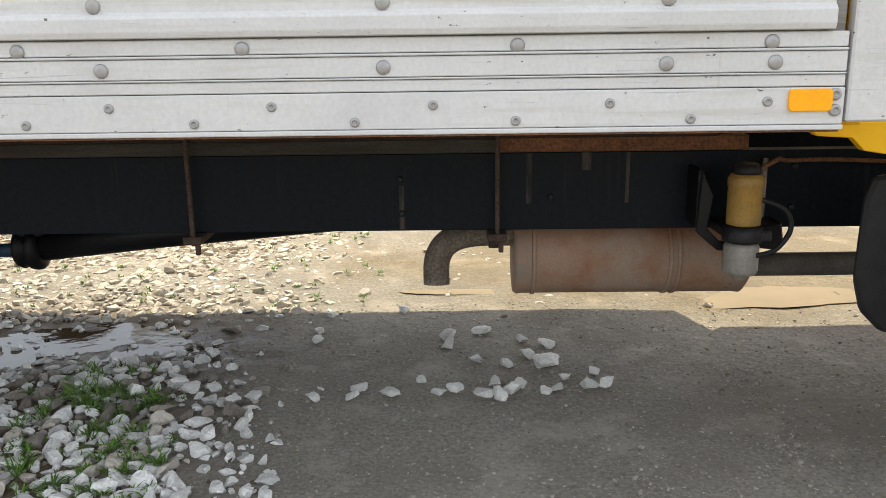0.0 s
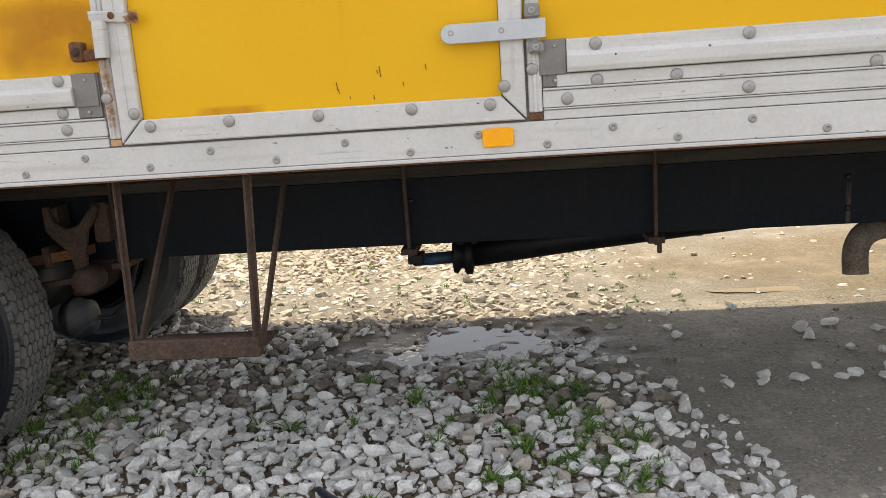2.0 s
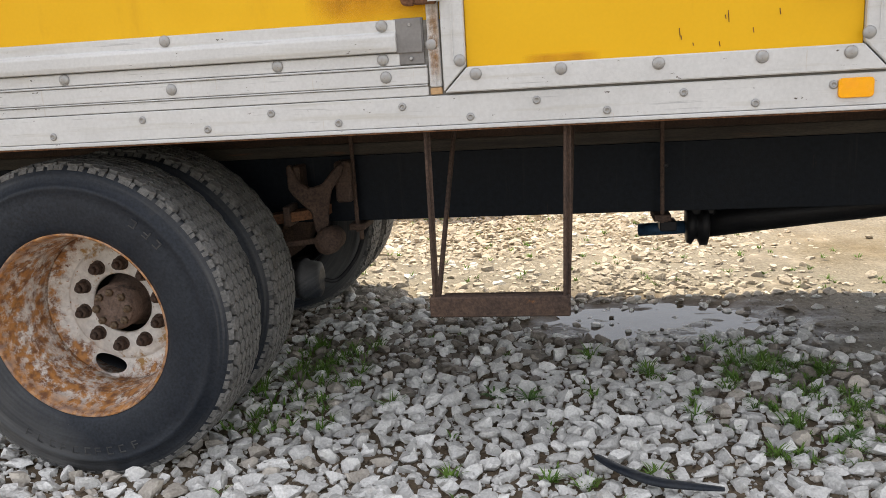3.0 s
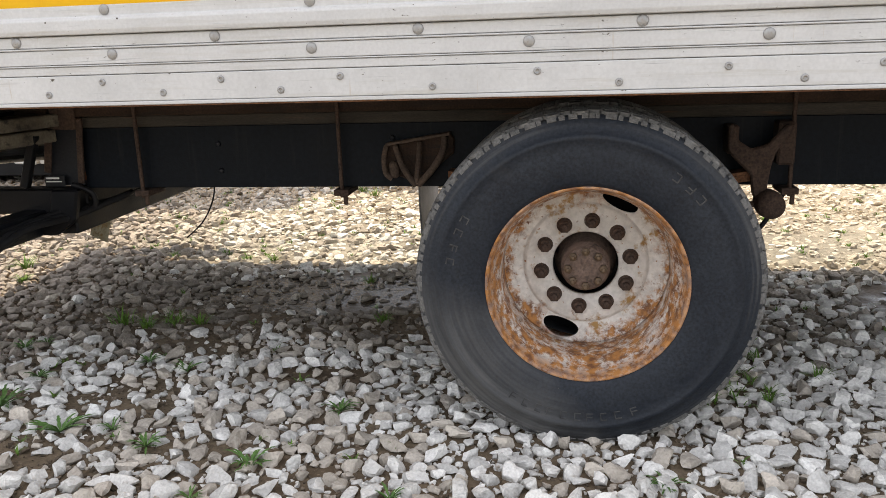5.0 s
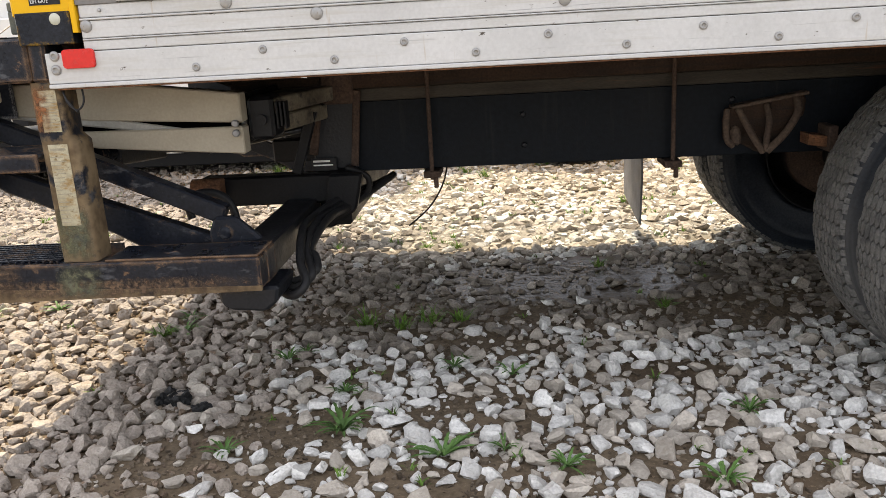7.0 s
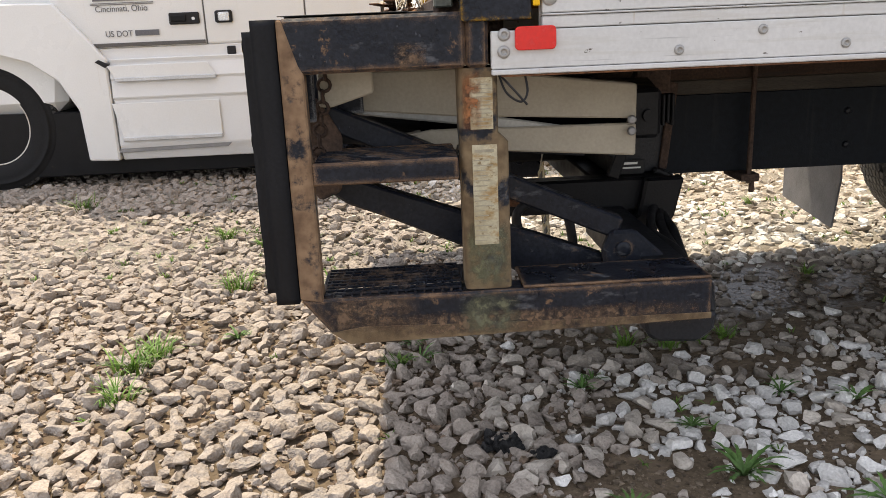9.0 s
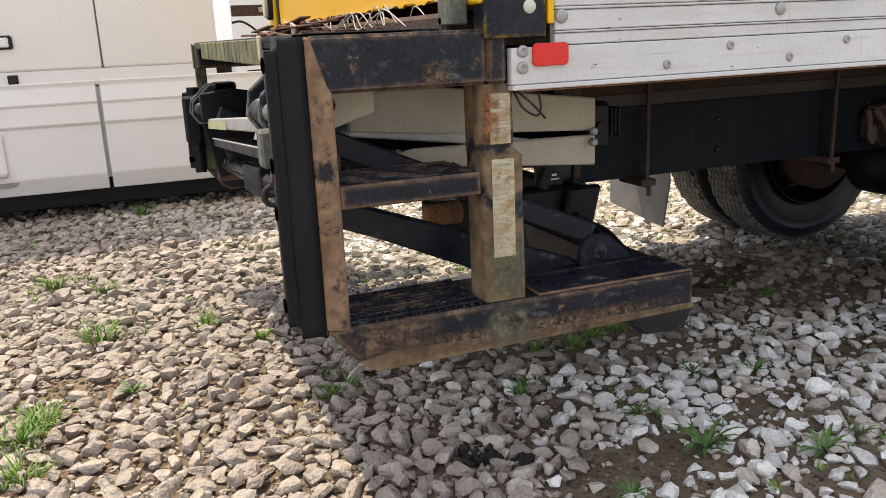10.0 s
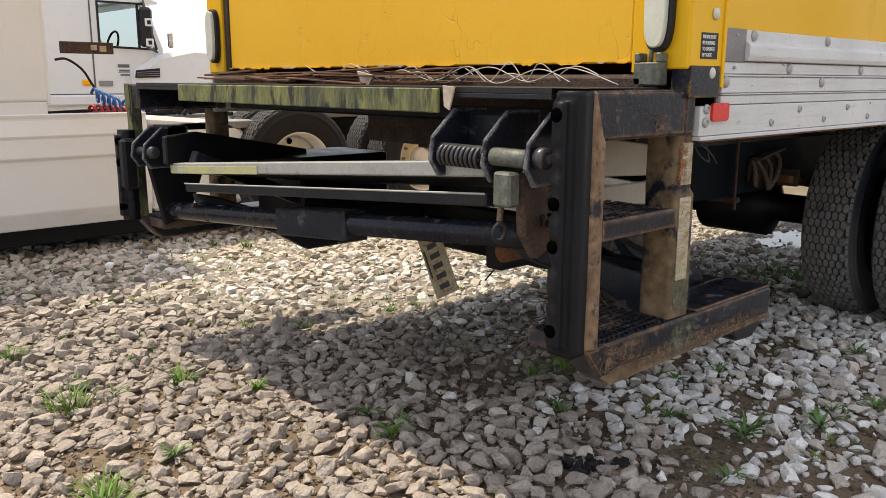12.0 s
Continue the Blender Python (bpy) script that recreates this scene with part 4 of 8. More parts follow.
# fuel filter on a folded bracket
FX, FY = 5.243, 0.66
filt = part("fuel_filter", lathe([(0.036, 0.720), (0.049, 0.724), (0.050, 0.735), (0.050, 0.835), (0.052, 0.838), (0.052, 0.862), (0.044, 0.874), (0.03, 0.876)], "z", 32, at=(FX, FY, 0)), "filter_yellow", truck, "stained yellow fuel filter canister", at=(FX, FY, 0.7))
part("cap", lathe([(0.038, 0.875), (0.042, 0.88), (0.040, 0.897), (0.03, 0.905)], "z", 24, at=(FX, FY, 0)), "black", filt)
part("filter_head", merge(lathe([(0.056, 0.672), (0.058, 0.68), (0.058, 0.712), (0.05, 0.719)], "z", 24, at=(FX, FY, 0)), boxes((FX - 0.05, FX + 0.075, FY - 0.04, 0.83, 0.675, 0.71), bevel=0.006)), "black", filt)
part("bowl", lathe([(0.012, 0.552), (0.02, 0.556), (0.02, 0.566), (0.046, 0.572), (0.052, 0.585), (0.052, 0.655), (0.046, 0.668)], "z", 24, at=(FX, FY, 0)), "filter_bowl", filt, "cloudy grey filter bowl")
part("bracket", merge(prism([(5.128, 0.88), (5.118, 0.69), (5.185, 0.632), (5.30, 0.625), (5.30, 0.650), (5.19, 0.662), (5.150, 0.70), (5.165, 0.80)], "y", 0.70, 0.712, bevel=0.003), boxes((5.118, 5.135, 0.712, 0.829, 0.70, 0.88), bevel=0.003), prism([(5.28, 0.64), (5.36, 0.632), (5.385, 0.66), (5.375, 0.72), (5.28, 0.70)], "y", 0.70, 0.80, bevel=0.006)), "black_plain", filt, "black folded bracket")
part("fuel_line", sweep(smooth_curve([(FX + 0.04, FY - 0.02, 0.80), (FX + 0.11, FY - 0.03, 0.77), (FX + 0.13, FY - 0.03, 0.71), (FX + 0.09, FY - 0.03, 0.65), (FX + 0.03, FY - 0.04, 0.635)], 8), 0.008, 8), "black", filt)
part("copper_line", sweep(smooth_curve([(FX + 0.03, FY - 0.01, 0.885), (FX + 0.09, FY, 0.915), (FX + 0.14, FY + 0.05, 0.905), (FX + 0.35, FY + 0.12, 0.895), (6.1, FY + 0.1, 0.87)], 8), 0.007, 8), "rust_orange", filt)
part("tube_pair", merge(sweep([(FX + 0.07, 0.80, 0.87), (FX + 0.07, 0.80, 0.68)], 0.008, 8), sweep([(FX + 0.105, 0.80, 0.90), (FX + 0.105, 0.80, 0.67)], 0.008, 8)), "filter_bowl", filt)

# drive shaft with its yoke, and the far rails' cross members
shaft = part("drive_shaft", sweep([(2.86, 1.16, 0.565), (3.3, 1.18, 0.60), (4.55, 1.22, 0.70), (6.5, 1.24, 0.80)], [0.062, 0.056, 0.056, 0.056], 20), "black_plain", truck, "greasy black drive shaft")
part("yoke", merge(lathe([(0.02, 2.79), (0.075, 2.795), (0.08, 2.81), (0.06, 2.825), (0.06, 2.835), (0.085, 2.845), (0.085, 2.87), (0.05, 2.88)], "x", 20, at=(0, 1.15, 0.56)), boxes((2.80, 2.90, 1.10, 1.20, 0.60, 0.70), bevel=0.01)), "black_plain", shaft)
part("blue_tube", sweep([(2.62, 1.23, 0.525), (2.80, 1.17, 0.545)], [0.026, 0.026], 16), "blue_rod", shaft, "blue-grey tube end")
for q in ((2.83, 2.90, 0.92, 1.64, 0.70, 0.80), (4.25, 4.31, 0.92, 1.64, 0.70, 0.9), (0.2, 0.27, 0.92, 1.64, 0.72, 0.9), (-1.2, -1.1, 0.92, 1.64, 0.70, 0.9)):
    part("carrier", boxes(q, bevel=0.004), "black_plain", truck)

# folding step hung below the side door
step = part("hanging_step", boxes((1.966, 2.347, -0.012, 0.02, 0.556, 0.614), bevel=0.004), "rust_brown", truck, "rusty angle-iron hanging step", at=(2.15, 0, 0.6))
part("tread_bar", boxes((1.975, 2.337, 0.022, 0.20, 0.558, 0.566), bevel=0.002), "rust_brown", step)
for x, k in ((1.978, -0.004), (2.336, 0.012)):
    part("hanger", merge(bar((x, 0.006, 0.60), (x + k, 0.045, 1.066), 0.008, 0.036), bar((x + 0.005, 0.008, 0.60), (x + k + 0.005, 0.047, 1.066), 0.015, 0.006)), "rust_brown", step)
    part("brace", bar((x + 0.005, 0.03, 0.585), (x + 0.03, 0.40, 1.08), 0.010, 0.026), "rust_brown", step)


# ---- wheels ----
def tyre_mesh():
    half = 0.135
    prof = [(0.292, -0.105), (0.297, -0.118), (0.312, -0.126), (0.335, -0.131), (0.36, -0.136), (0.40, -0.138), (0.43, -0.134), (0.432, -0.136), (0.445, -0.134), (0.447, -0.130), (0.468, -0.124), (0.486, -0.116), (0.496, -0.108), (0.500, -0.098)]
    prof += [(0.488, -0.090), (0.487, 0.0)]
    prof = prof + [(r, -d) for r, d in reversed(prof[:-1])]
    prof += [(0.285, 0.09), (0.285, -0.09)]
    return lathe(prof, "y", 112, closed=True)


def tread_mesh():
    """Honeycomb of worn blocks round the tyre, with lugs on its shoulders."""
    bm = bmesh.new()
    n, h, gap = 78, 0.0310, 0.0072
    step = 2 * math.pi / n
    half = step * 2 / 3 - gap / 2 / 0.51
    for i in range(n):
        for k in range(7):
            y = -0.093 + h * k + (h / 2 if i % 2 else 0.0)
            if y > 0.102:
                continue
            out = [(-half, y), (-half / 2, y - (h - gap) / 2), (half / 2, y - (h - gap) / 2), (half, y), (half / 2, y + (h - gap) / 2), (-half / 2, y + (h - gap) / 2)]
            lo, hi = [], []
            for a, q in out:
                q = max(-0.108, min(0.108, q))
                a += i * step
                lo.append(bm.verts.new((0.484 * math.cos(a), q, 0.484 * math.sin(a))))
                top = 0.5135 - 0.007 * (abs(q) / 0.108) ** 4
                hi.append(bm.verts.new((top * math.cos(a), q, top * math.sin(a))))
            bm.faces.new(hi)
            for m in range(6):
                bm.faces.new((lo[m], lo[(m + 1) % 6], hi[(m + 1) % 6], hi[m]))
    # shoulder lugs that run down the sidewall
    for s in (-1, 1):
        for i in range(150):
            a0 = 2 * math.pi * (i + 0.25 * math.sin(i * 2.3)) / 150
            da = 2 * math.pi / 150 * (0.36 + 0.09 * math.sin(i * 1.7))
            q = []
            for r, y in ((0.503, 0.105), (0.4905, 0.1150), (0.484, 0.111), (0.490, 0.098)):
                for a in (-da, da):
                    q.append(bm.verts.new((r * math.cos(a0 + a), s * y, r * math.sin(a0 + a))))
            for k in range(0, 6, 2):
                bm.faces.new((q[k], q[k + 1], q[k + 3], q[k + 2]))
            bm.faces.new((q[6], q[7], q[1], q[0]))
            bm.faces.new((q[0], q[2], q[4], q[6]))
            bm.faces.new((q[1], q[7], q[5], q[3]))
    bmesh.ops.recalc_face_normals(bm, faces=bm.faces[:])
    return bm


def disc_mesh(seg=288):
    """Wheel disc with hand holes, studs' face and hub opening, in the plane across y."""
    front = [(0.104, 0.262), (0.110, 0.257), (0.185, 0.257), (0.196, 0.261)] + [(0.200 + 0.0025 * k, 0.268 - 0.0000094 * (2.5 * k) ** 2) for k in range(25)]
    bm = lathe(front + [(r, d + 0.012) for r, d in reversed(front)], "y", seg, closed=True)
    gone = []
    for fc in bm.faces:
        c = fc.calc_center_median()
        r, a = math.hypot(c.x, c.z), math.degrees(math.atan2(c.z, c.x))
        if any((((a - h + 180) % 360 - 180) * math.pi / 180 * 0.230 / 0.060) ** 2 + ((r - 0.231) / 0.0285) ** 2 < 1 for h in (62, 250)):
            gone.append(fc)
    bmesh.ops.delete(bm, geom=gone, context="FACES")
    for v in bm.verts:          # draw the rims of the holes onto true ovals
        if not v.is_boundary:
            continue
        r, a = math.hypot(v.co.x, v.co.z), math.degrees(math.atan2(v.co.z, v.co.x))
        for h in (62, 250):
            p, q = ((a - h + 180) % 360 - 180) * math.pi / 180 * 0.230 / 0.060, (r - 0.231) / 0.0285
            d = math.hypot(p, q)
            if 0.6 < d < 1.5:
                r2, a2 = 0.231 + 0.0285 * q / d, radians(h) + 0.060 / 0.230 * p / d
                v.co.x, v.co.z = r2 * math.cos(a2), r2 * math.sin(a2)
    return bm


bm = lathe([(0.299, 0.008), (0.2985, -0.002), (0.293, -0.006), (0.2875, 0.001), (0.283, 0.022), (0.278, 0.05), (0.272, 0.075), (0.262, 0.10), (0.260, 0.19), (0.262, 0.30),
            (0.270, 0.30), (0.268, 0.10), (0.278, 0.082), (0.285, 0.05), (0.290, 0.026)], "y", 112, closed=True)
tmp_me = bpy.data.meshes.new("inner_rim")
bm.to_mesh(tmp_me)
tmp_me.materials.append(M["black_plain"])
barrel = merge(bm, disc_mesh())
bm = lathe([(0.0, 0.20), (0.018, 0.199), (0.066, 0.195), (0.070, 0.20), (0.073, 0.212), (0.077, 0.214), (0.078, 0.26), (0.08, 0.30), (0.10, 0.33), (0.10, 0.36)], "y", 32)
hub_bm = bm
bm = merge(lathe([(0.0255, 0.2585), (0.024, 0.253), (0.019, 0.250)], "y", 24), lathe([(0.0215, 0.252), (0.0215, 0.230), (0.018, 0.226), (0.011, 0.2255)], "y", 6), lathe([(0.0115, 0.227), (0.0115, 0.213), (0.009, 0.2105), (0.0, 0.2105)], "y", 14))
lug = mesh_of("lug_nut", bm, "rust_brown")
tm, rm, bmh = mesh_of("tyre", tyre_mesh(), "rubber"), mesh_of("tread", tread_mesh(), "tread"), mesh_of("wheel", barrel, "rim")
hubm = mesh_of("hub", hub_bm, "hub")
bm = lathe([(0.0135, 0.002), (0.0135, -0.011), (0.011, -0.014), (0.0065, -0.0145), (0.0065, -0.021), (0.004, -0.023)], "y", 6)
cap_bolt = mesh_of("cap_bolt", bm, "brass")
WX, WZ = 0.842, 0.508


def dual(y, flip, spin):
    """A pair of tyres on one side; the outer rim's dish faces out."""
    s = -1 if flip else 1
    turn = (0, spin, math.pi if flip else 0)
    wheel = repeat("wheel", bmh, truck, (WX, y, WZ), turn)
    tagged(wheel, "deep-dished white wheel eaten by orange rust")
    for d, sp in ((0.115, 0.0), (0.455, 0.13)):
        t = new("tyre", tm)
        t.parent, t.location, t.rotation_euler = wheel, (0, d, 0), (0, sp, 0)
        tagged(t, "dusty worn black truck tyre")
        r = new("tread", rm)
        r.parent, r.location, r.rotation_euler = wheel, (0, d, 0), (0, sp, 0)
    inner = new("inner_rim", tmp_me)
    inner.parent, inner.location, inner.rotation_euler = wheel, (0, 0.60, 0), (0, 0, math.pi)
    h = new("hub", hubm)
    h.parent = wheel
    for k in range(10):
        a = 2 * math.pi * (k + 0.28) / 10
        n = new("lug_nut", lug)
        n.parent, n.location = wheel, (0.143 * math.cos(a), 0, 0.143 * math.sin(a))
    for k in range(8):
        a = 2 * math.pi * k / 8
        n = new("cap_bolt", cap_bolt)
        n.parent, n.location = wheel, (0.056 * math.cos(a), 0.197, 0.056 * math.sin(a))


dual(0.078, False, 0.0)
dual(WIDTH - 0.078, True, 0.5)
part("axle", merge(sweep([(WX, 0.55, WZ), (WX, 1.0, WZ), (WX, 1.05, WZ), (WX, 1.43, WZ), (WX, 1.48, WZ), (WX, 1.93, WZ)], [0.075, 0.08, 0.17, 0.17, 0.08, 0.075], 20)), "black_plain", truck, "oily black rear axle")
for y in (0.43, WIDTH - 0.44):
    part("dust_shield", lathe([(0.10, y), (0.255, y), (0.255, y + 0.01), (0.10, y + 0.01)], "y", 40, at=(WX, 0, WZ)), "black_plain", truck)
for y in (0.58, 1.72):
    part("brake_drum", lathe([(0.10, y), (0.205, y + 0.005), (0.205, y + 0.17), (0.1, y + 0.18)], "y", 32, at=(WX, 0, WZ)), "rust_brown", truck)
for k, a in enumerate((238, 244, 250, 255, 261, 267, 272, 278, 284, 291, 150, 156, 163, 169, 40, 46, 53)):
    t = radians(a)
    c = Vector((WX + 0.405 * math.cos(t), 0.0555, WZ + 0.405 * math.sin(t)))
    d, u = Vector((-math.sin(t), 0, math.cos(t))), Vector((math.cos(t), 0, math.sin(t)))
    marks = [bar(c - d * 0.009 + u * h, c + d * 0.009 + u * h, 0.003, 0.0035, 0) for h in ((-0.011, 0.011) if k % 3 else (-0.011, 0.0))]
    marks.append(bar(c - u * 0.012 - d * 0.009, c + u * 0.012 - d * 0.009, 0.003, 0.0035, 0))
    part("sidewall_mark", merge(*marks), "mark", truck, "worn raised mark on the tyre wall")
# front wheel
part("wheel_arch_liner", prism([(5.49, 0.90), (5.47, 0.84), (5.465, 0.62), (5.49, 0.53), (5.55, 0.47), (5.9, 0.45), (5.9, 0.92), (5.6, 0.92)], "y", 0.40, 0.43, bevel=0.01), "black", truck, "black rubber wheel arch flap")
fw = repeat("front_wheel", bmh, truck, (6.16, 0.30, WZ), (0, 0.4, math.pi))
for nm, me in (("tyre", tm), ("tread", rm)):
    t = new(nm, me)
    t.parent, t.location = fw, (0, 0.115, 0)

# springs and their hangers
for y, s in ((0.80, 1), (1.68, -1)):
    leaf = [prism([(0.34, 0.738 - 0.012 * k), (0.842, 0.66 - 0.012 * k), (1.46, 0.735 - 0.012 * k), (1.46, 0.747 - 0.012 * k), (0.842, 0.672 - 0.012 * k), (0.34, 0.750 - 0.012 * k)], "y", y - 0.07, y + 0.01, bevel=0.001) for k in range(3)]
    part("leaf_spring", merge(*leaf), "rust_orange", truck, "rust-orange leaf spring pack")
    for q in ((0.40, 0.43, y - 0.085, y + 0.02, 0.69, 0.775), (1.30, 1.325, y - 0.085, y + 0.02, 0.68, 0.755)):
        part("spring_clip", boxes(q, bevel=0.003), "rust_brown", truck)
hanger = part("spring_hanger", prism([(0.080, 0.80), (0.098, 0.842), (0.302, 0.878), (0.340, 0.882), (0.355, 0.86), (0.352, 0.805), (0.300, 0.765), (0.232, 0.690), (0.196, 0.684), (0.15, 0.712), (0.085, 0.730)], "y", 0.812, 0.829, bevel=0.006), "floor_beam", truck, "rusty cast rear spring hanger", at=(0.2, 0.82, 0.78))
for pts, rad in (([(0.128, 0.805, 0.836), (0.150, 0.775, 0.785), (0.176, 0.765, 0.735), (0.208, 0.770, 0.690)], 0.012), ([(0.222, 0.805, 0.846), (0.224, 0.775, 0.80), (0.217, 0.768, 0.745), (0.212, 0.770, 0.692)], 0.011),
                 ([(0.318, 0.805, 0.868), (0.316, 0.775, 0.82), (0.275, 0.765, 0.752), (0.218, 0.770, 0.692)], 0.013), ([(0.092, 0.805, 0.835), (0.085, 0.785, 0.79), (0.090, 0.785, 0.735), (0.112, 0.79, 0.712)], 0.011)):
    part("rib", sweep(smooth_curve(pts, 6), rad, 8), "cast_rust", hanger)
part("flange", merge(bar((0.098, 0.785, 0.846), (0.345, 0.785, 0.884), 0.055, 0.011), prism([(0.10, 0.775), (0.128, 0.782), (0.140, 0.745), (0.136, 0.712), (0.104, 0.716)], "y", 0.785, 0.812, bevel=0.008)), "cast_rust", hanger)
yk = [(1.33, 0.905), (1.345, 0.91), (1.365, 0.85), (1.41, 0.82), (1.46, 0.835), (1.50, 0.88), (1.525, 0.905), (1.545, 0.90), (1.53, 0.86), (1.49, 0.81), (1.475, 0.75), (1.465, 0.66), (1.44, 0.63), (1.42, 0.66), (1.41, 0.73), (1.35, 0.79), (1.33, 0.82)]
part("spring_hanger", prism(yk, "y", 0.71, 0.74, bevel=0.006), "rust_brown", truck, "rusty forked front spring hanger")
part("hanger_arm", merge(boxes((1.50, 1.56, 0.74, 0.829, 0.76, 0.91), bevel=0.008), boxes((1.33, 1.37, 0.74, 0.829, 0.80, 0.90), bevel=0.006), lathe([(0.02, 0.65), (0.045, 0.655), (0.05, 0.70), (0.045, 0.76), (0.02, 0.77)], "y", 20, at=(1.475, 0, 0.63)), bar((1.15, 0.72, 0.60), (1.47, 0.72, 0.63), 0.02, 0.022)), "rust_brown", truck)
can = lathe([(0.03, 1.26), (0.07, 1.27), (0.078, 1.30), (0.083, 1.305), (0.083, 1.32), (0.076, 1.325), (0.07, 1.37), (0.04, 1.38)], "x", 24, at=(0, 0.86, 0.44))
part("brake_chamber", can, "rubber", truck, "grey brake chamber")
part("brake_hose", merge(sweep(smooth_curve([(1.62, 0.86, 0.74), (1.55, 0.9, 0.60), (1.50, 0.92, 0.50), (1.42, 0.92, 0.42), (1.36, 0.88, 0.44)], 8), 0.009, 8)), "black", truck)

# mud flap on the far side, hanging wire, end bracket of the rail
part("mud_flap", prism([(1.93, 0.66), (2.46, 0.66), (2.46, 0.20), (1.95, 0.15), (1.90, 0.40)], "x", -0.01, 0.0, bevel=0.001), "flap", truck, "grey plastic mud flap")
part("flap_bracket", boxes((-0.03, -0.005, 1.70, 2.44, 0.63, 0.68), bevel=0.004), "black_plain", truck)
part("loose_wire", sweep(smooth_curve([(-0.90, 1.42, 0.68), (-0.93, 1.43, 0.52), (-1.0, 1.44, 0.40), (-1.10, 1.45, 0.313)], 8), 0.004, 6), "black", truck)
part("rail_end_bracket", boxes((-1.345, -1.19, 0.806, 0.828, 0.69, 1.03), bevel=0.004), "black_steel", truck, "black plate at the chassis end")
for a, b, w in (((-1.200, 0.80, 0.70), (-1.172, 0.80, 0.965), 0.026), ((-1.345, 0.80, 0.745), (-1.305, 0.80, 0.975), 0.030)):
    part("bracket_edge", bar(a, b, 0.014, w), "rust_brown", truck, "rust-eaten bracket edge")
part("bracket_head", boxes((-1.295, -1.185, 0.785, 0.83, 0.92, 1.035), bevel=0.006), "rust_brown", truck, "rusty block under the box floor")
part("gusset", prism([(-1.73, 1.040), (-1.298, 1.012), (-1.353, 0.905)], "y", 0.788, 0.798, bevel=0.002), "floor_beam", truck, "brown triangular gusset")
part("strut", bar((-1.312, 0.70, 0.91), (-1.385, 0.70, 0.70), 0.03, 0.034), "black_plain", truck, "greasy black strut")

# ---- rear end of the box ----
part("rear_corner_post", merge(boxes((BACK, -1.727, -0.002, 0.03, 1.249, 3.62), bevel=0.004), boxes((BACK - 0.004, -1.855, 0.0, 0.132, 1.245, 3.62), bevel=0.004)), "yellow", truck, "yellow rear corner post")
part("rear_corner_post", merge(boxes((BACK, -1.727, WIDTH - 0.03, WIDTH + 0.002, 1.262, 3.62), bevel=0.006), boxes((BACK - 0.004, -1.855, WIDTH - 0.132, WIDTH, 1.245, 3.62), bevel=0.004)), "yellow", truck)
part("corner_shoe", boxes((-1.880, -1.737, -0.005, 0.05, 1.1745, 1.254), (-1.880, -1.826, 0.004, 0.05, 1.1955, 1.2), bevel=0.004), "shoe", truck, "scraped black corner shoe")
part("corner_shoe", boxes((-1.880, -1.737, WIDTH - 0.05, WIDTH + 0.005, 1.1745, 1.254), bevel=0.004), "shoe", truck)
part("corner_trim", boxes((-1.734, -1.720, -0.008, 0.012, 1.20, 3.6), bevel=0.002), "yellow", truck)
painted_bolt = bolt_mesh.copy()
painted_bolt.materials[0] = M["lens"]
repeat("bolt", painted_bolt, truck, (-1.776, -0.002, 1.236), None, 1.0)
repeat("bolt", painted_bolt, truck, (-1.775, -0.003, 1.382), None, 1.0)
part("rear_door", merge(boxes((-1.872, -1.842, 0.175, WIDTH - 0.175, 1.262, 3.5), bevel=0.004)), "yellow_door", truck, "yellow rear door with cracked, peeling paint along its foot")
part("door_jamb", boxes((-1.878, -1.84, 0.134, 0.172, 1.235, 3.55), bevel=0.004), "yellow", truck)
part("door_jamb", boxes((-1.878, -1.84, WIDTH - 0.172, WIDTH - 0.134, 1.235, 3.55), bevel=0.004), "wood_dark", truck)
part("header", boxes((-1.88, -1.84, 0.134, WIDTH - 0.134, 3.552, 3.62), bevel=0.004), "yellow", truck)


def oval_lamp(y):
    """Upright oval tail lamp in a rubber ring."""
    def oval(a, b, d):
        return [(y + a * math.copysign(abs(math.cos(t)) ** 0.75, math.cos(t)), 1.405 + b * math.copysign(abs(math.sin(t)) ** 0.6, math.sin(t))) for t in (2 * math.pi * k / 40 for k in range(40))]
    ring = part("tail_lamp", prism(oval(0.040, 0.118, 0), "x", BACK - 0.004, BACK - 0.028, bevel=0.006), "black", truck, "oval tail lamp with a clouded pale lens in a black ring")
    part("lens", prism(oval(0.031, 0.108, 0), "x", BACK - 0.02, BACK - 0.042, bevel=0.008), "lens", ring)


oval_lamp(0.078)
oval_lamp(WIDTH - 0.078)
# peeled paint and splintered floor edge below the door
rng = random.Random(4)
y = 0.18
while y < WIDTH - 0.19:
    w, h = rng.uniform(0.02, 0.12), rng.uniform(0.0, 0.010)
    h = h * 0.6 + 0.002
    part("paint_flake", prism([(y, 1.266), (y + w, 1.266), (y + w * 0.8, 1.264 - h), (y + w * 0.55, 1.262 - h * 0.3), (y + w * 0.3, 1.263 - h * 0.9), (y + w * 0.1, 1.263)], "x", -1.878, -1.873, bevel=0), rng.choice(("yellow_door", "yellow_door", "paper")), truck, "peeling flake of paint")
    y += w * rng.uniform(0.9, 2.6)
part("floor_edge", boxes((-1.93, -1.78, 0.1, WIDTH - 0.1, 1.14, 1.232), bevel=0.01), "rust_brown", truck)
bl = []
for k in range(26):
    y0 = rng.uniform(1.0, 2.3)
    ln = rng.uniform(0.15, 0.7)
    z = rng.uniform(1.205, 1.245)
    x = rng.uniform(-2.08, -1.89)
    bl.append(bar((x, y0, z), (x + rng.uniform(-0.05, 0.05), max(0.2, y0 - ln), z + rng.uniform(-0.02, 0.02)), rng.uniform(0.01, 0.04), rng.uniform(0.003, 0.008), 0.001))
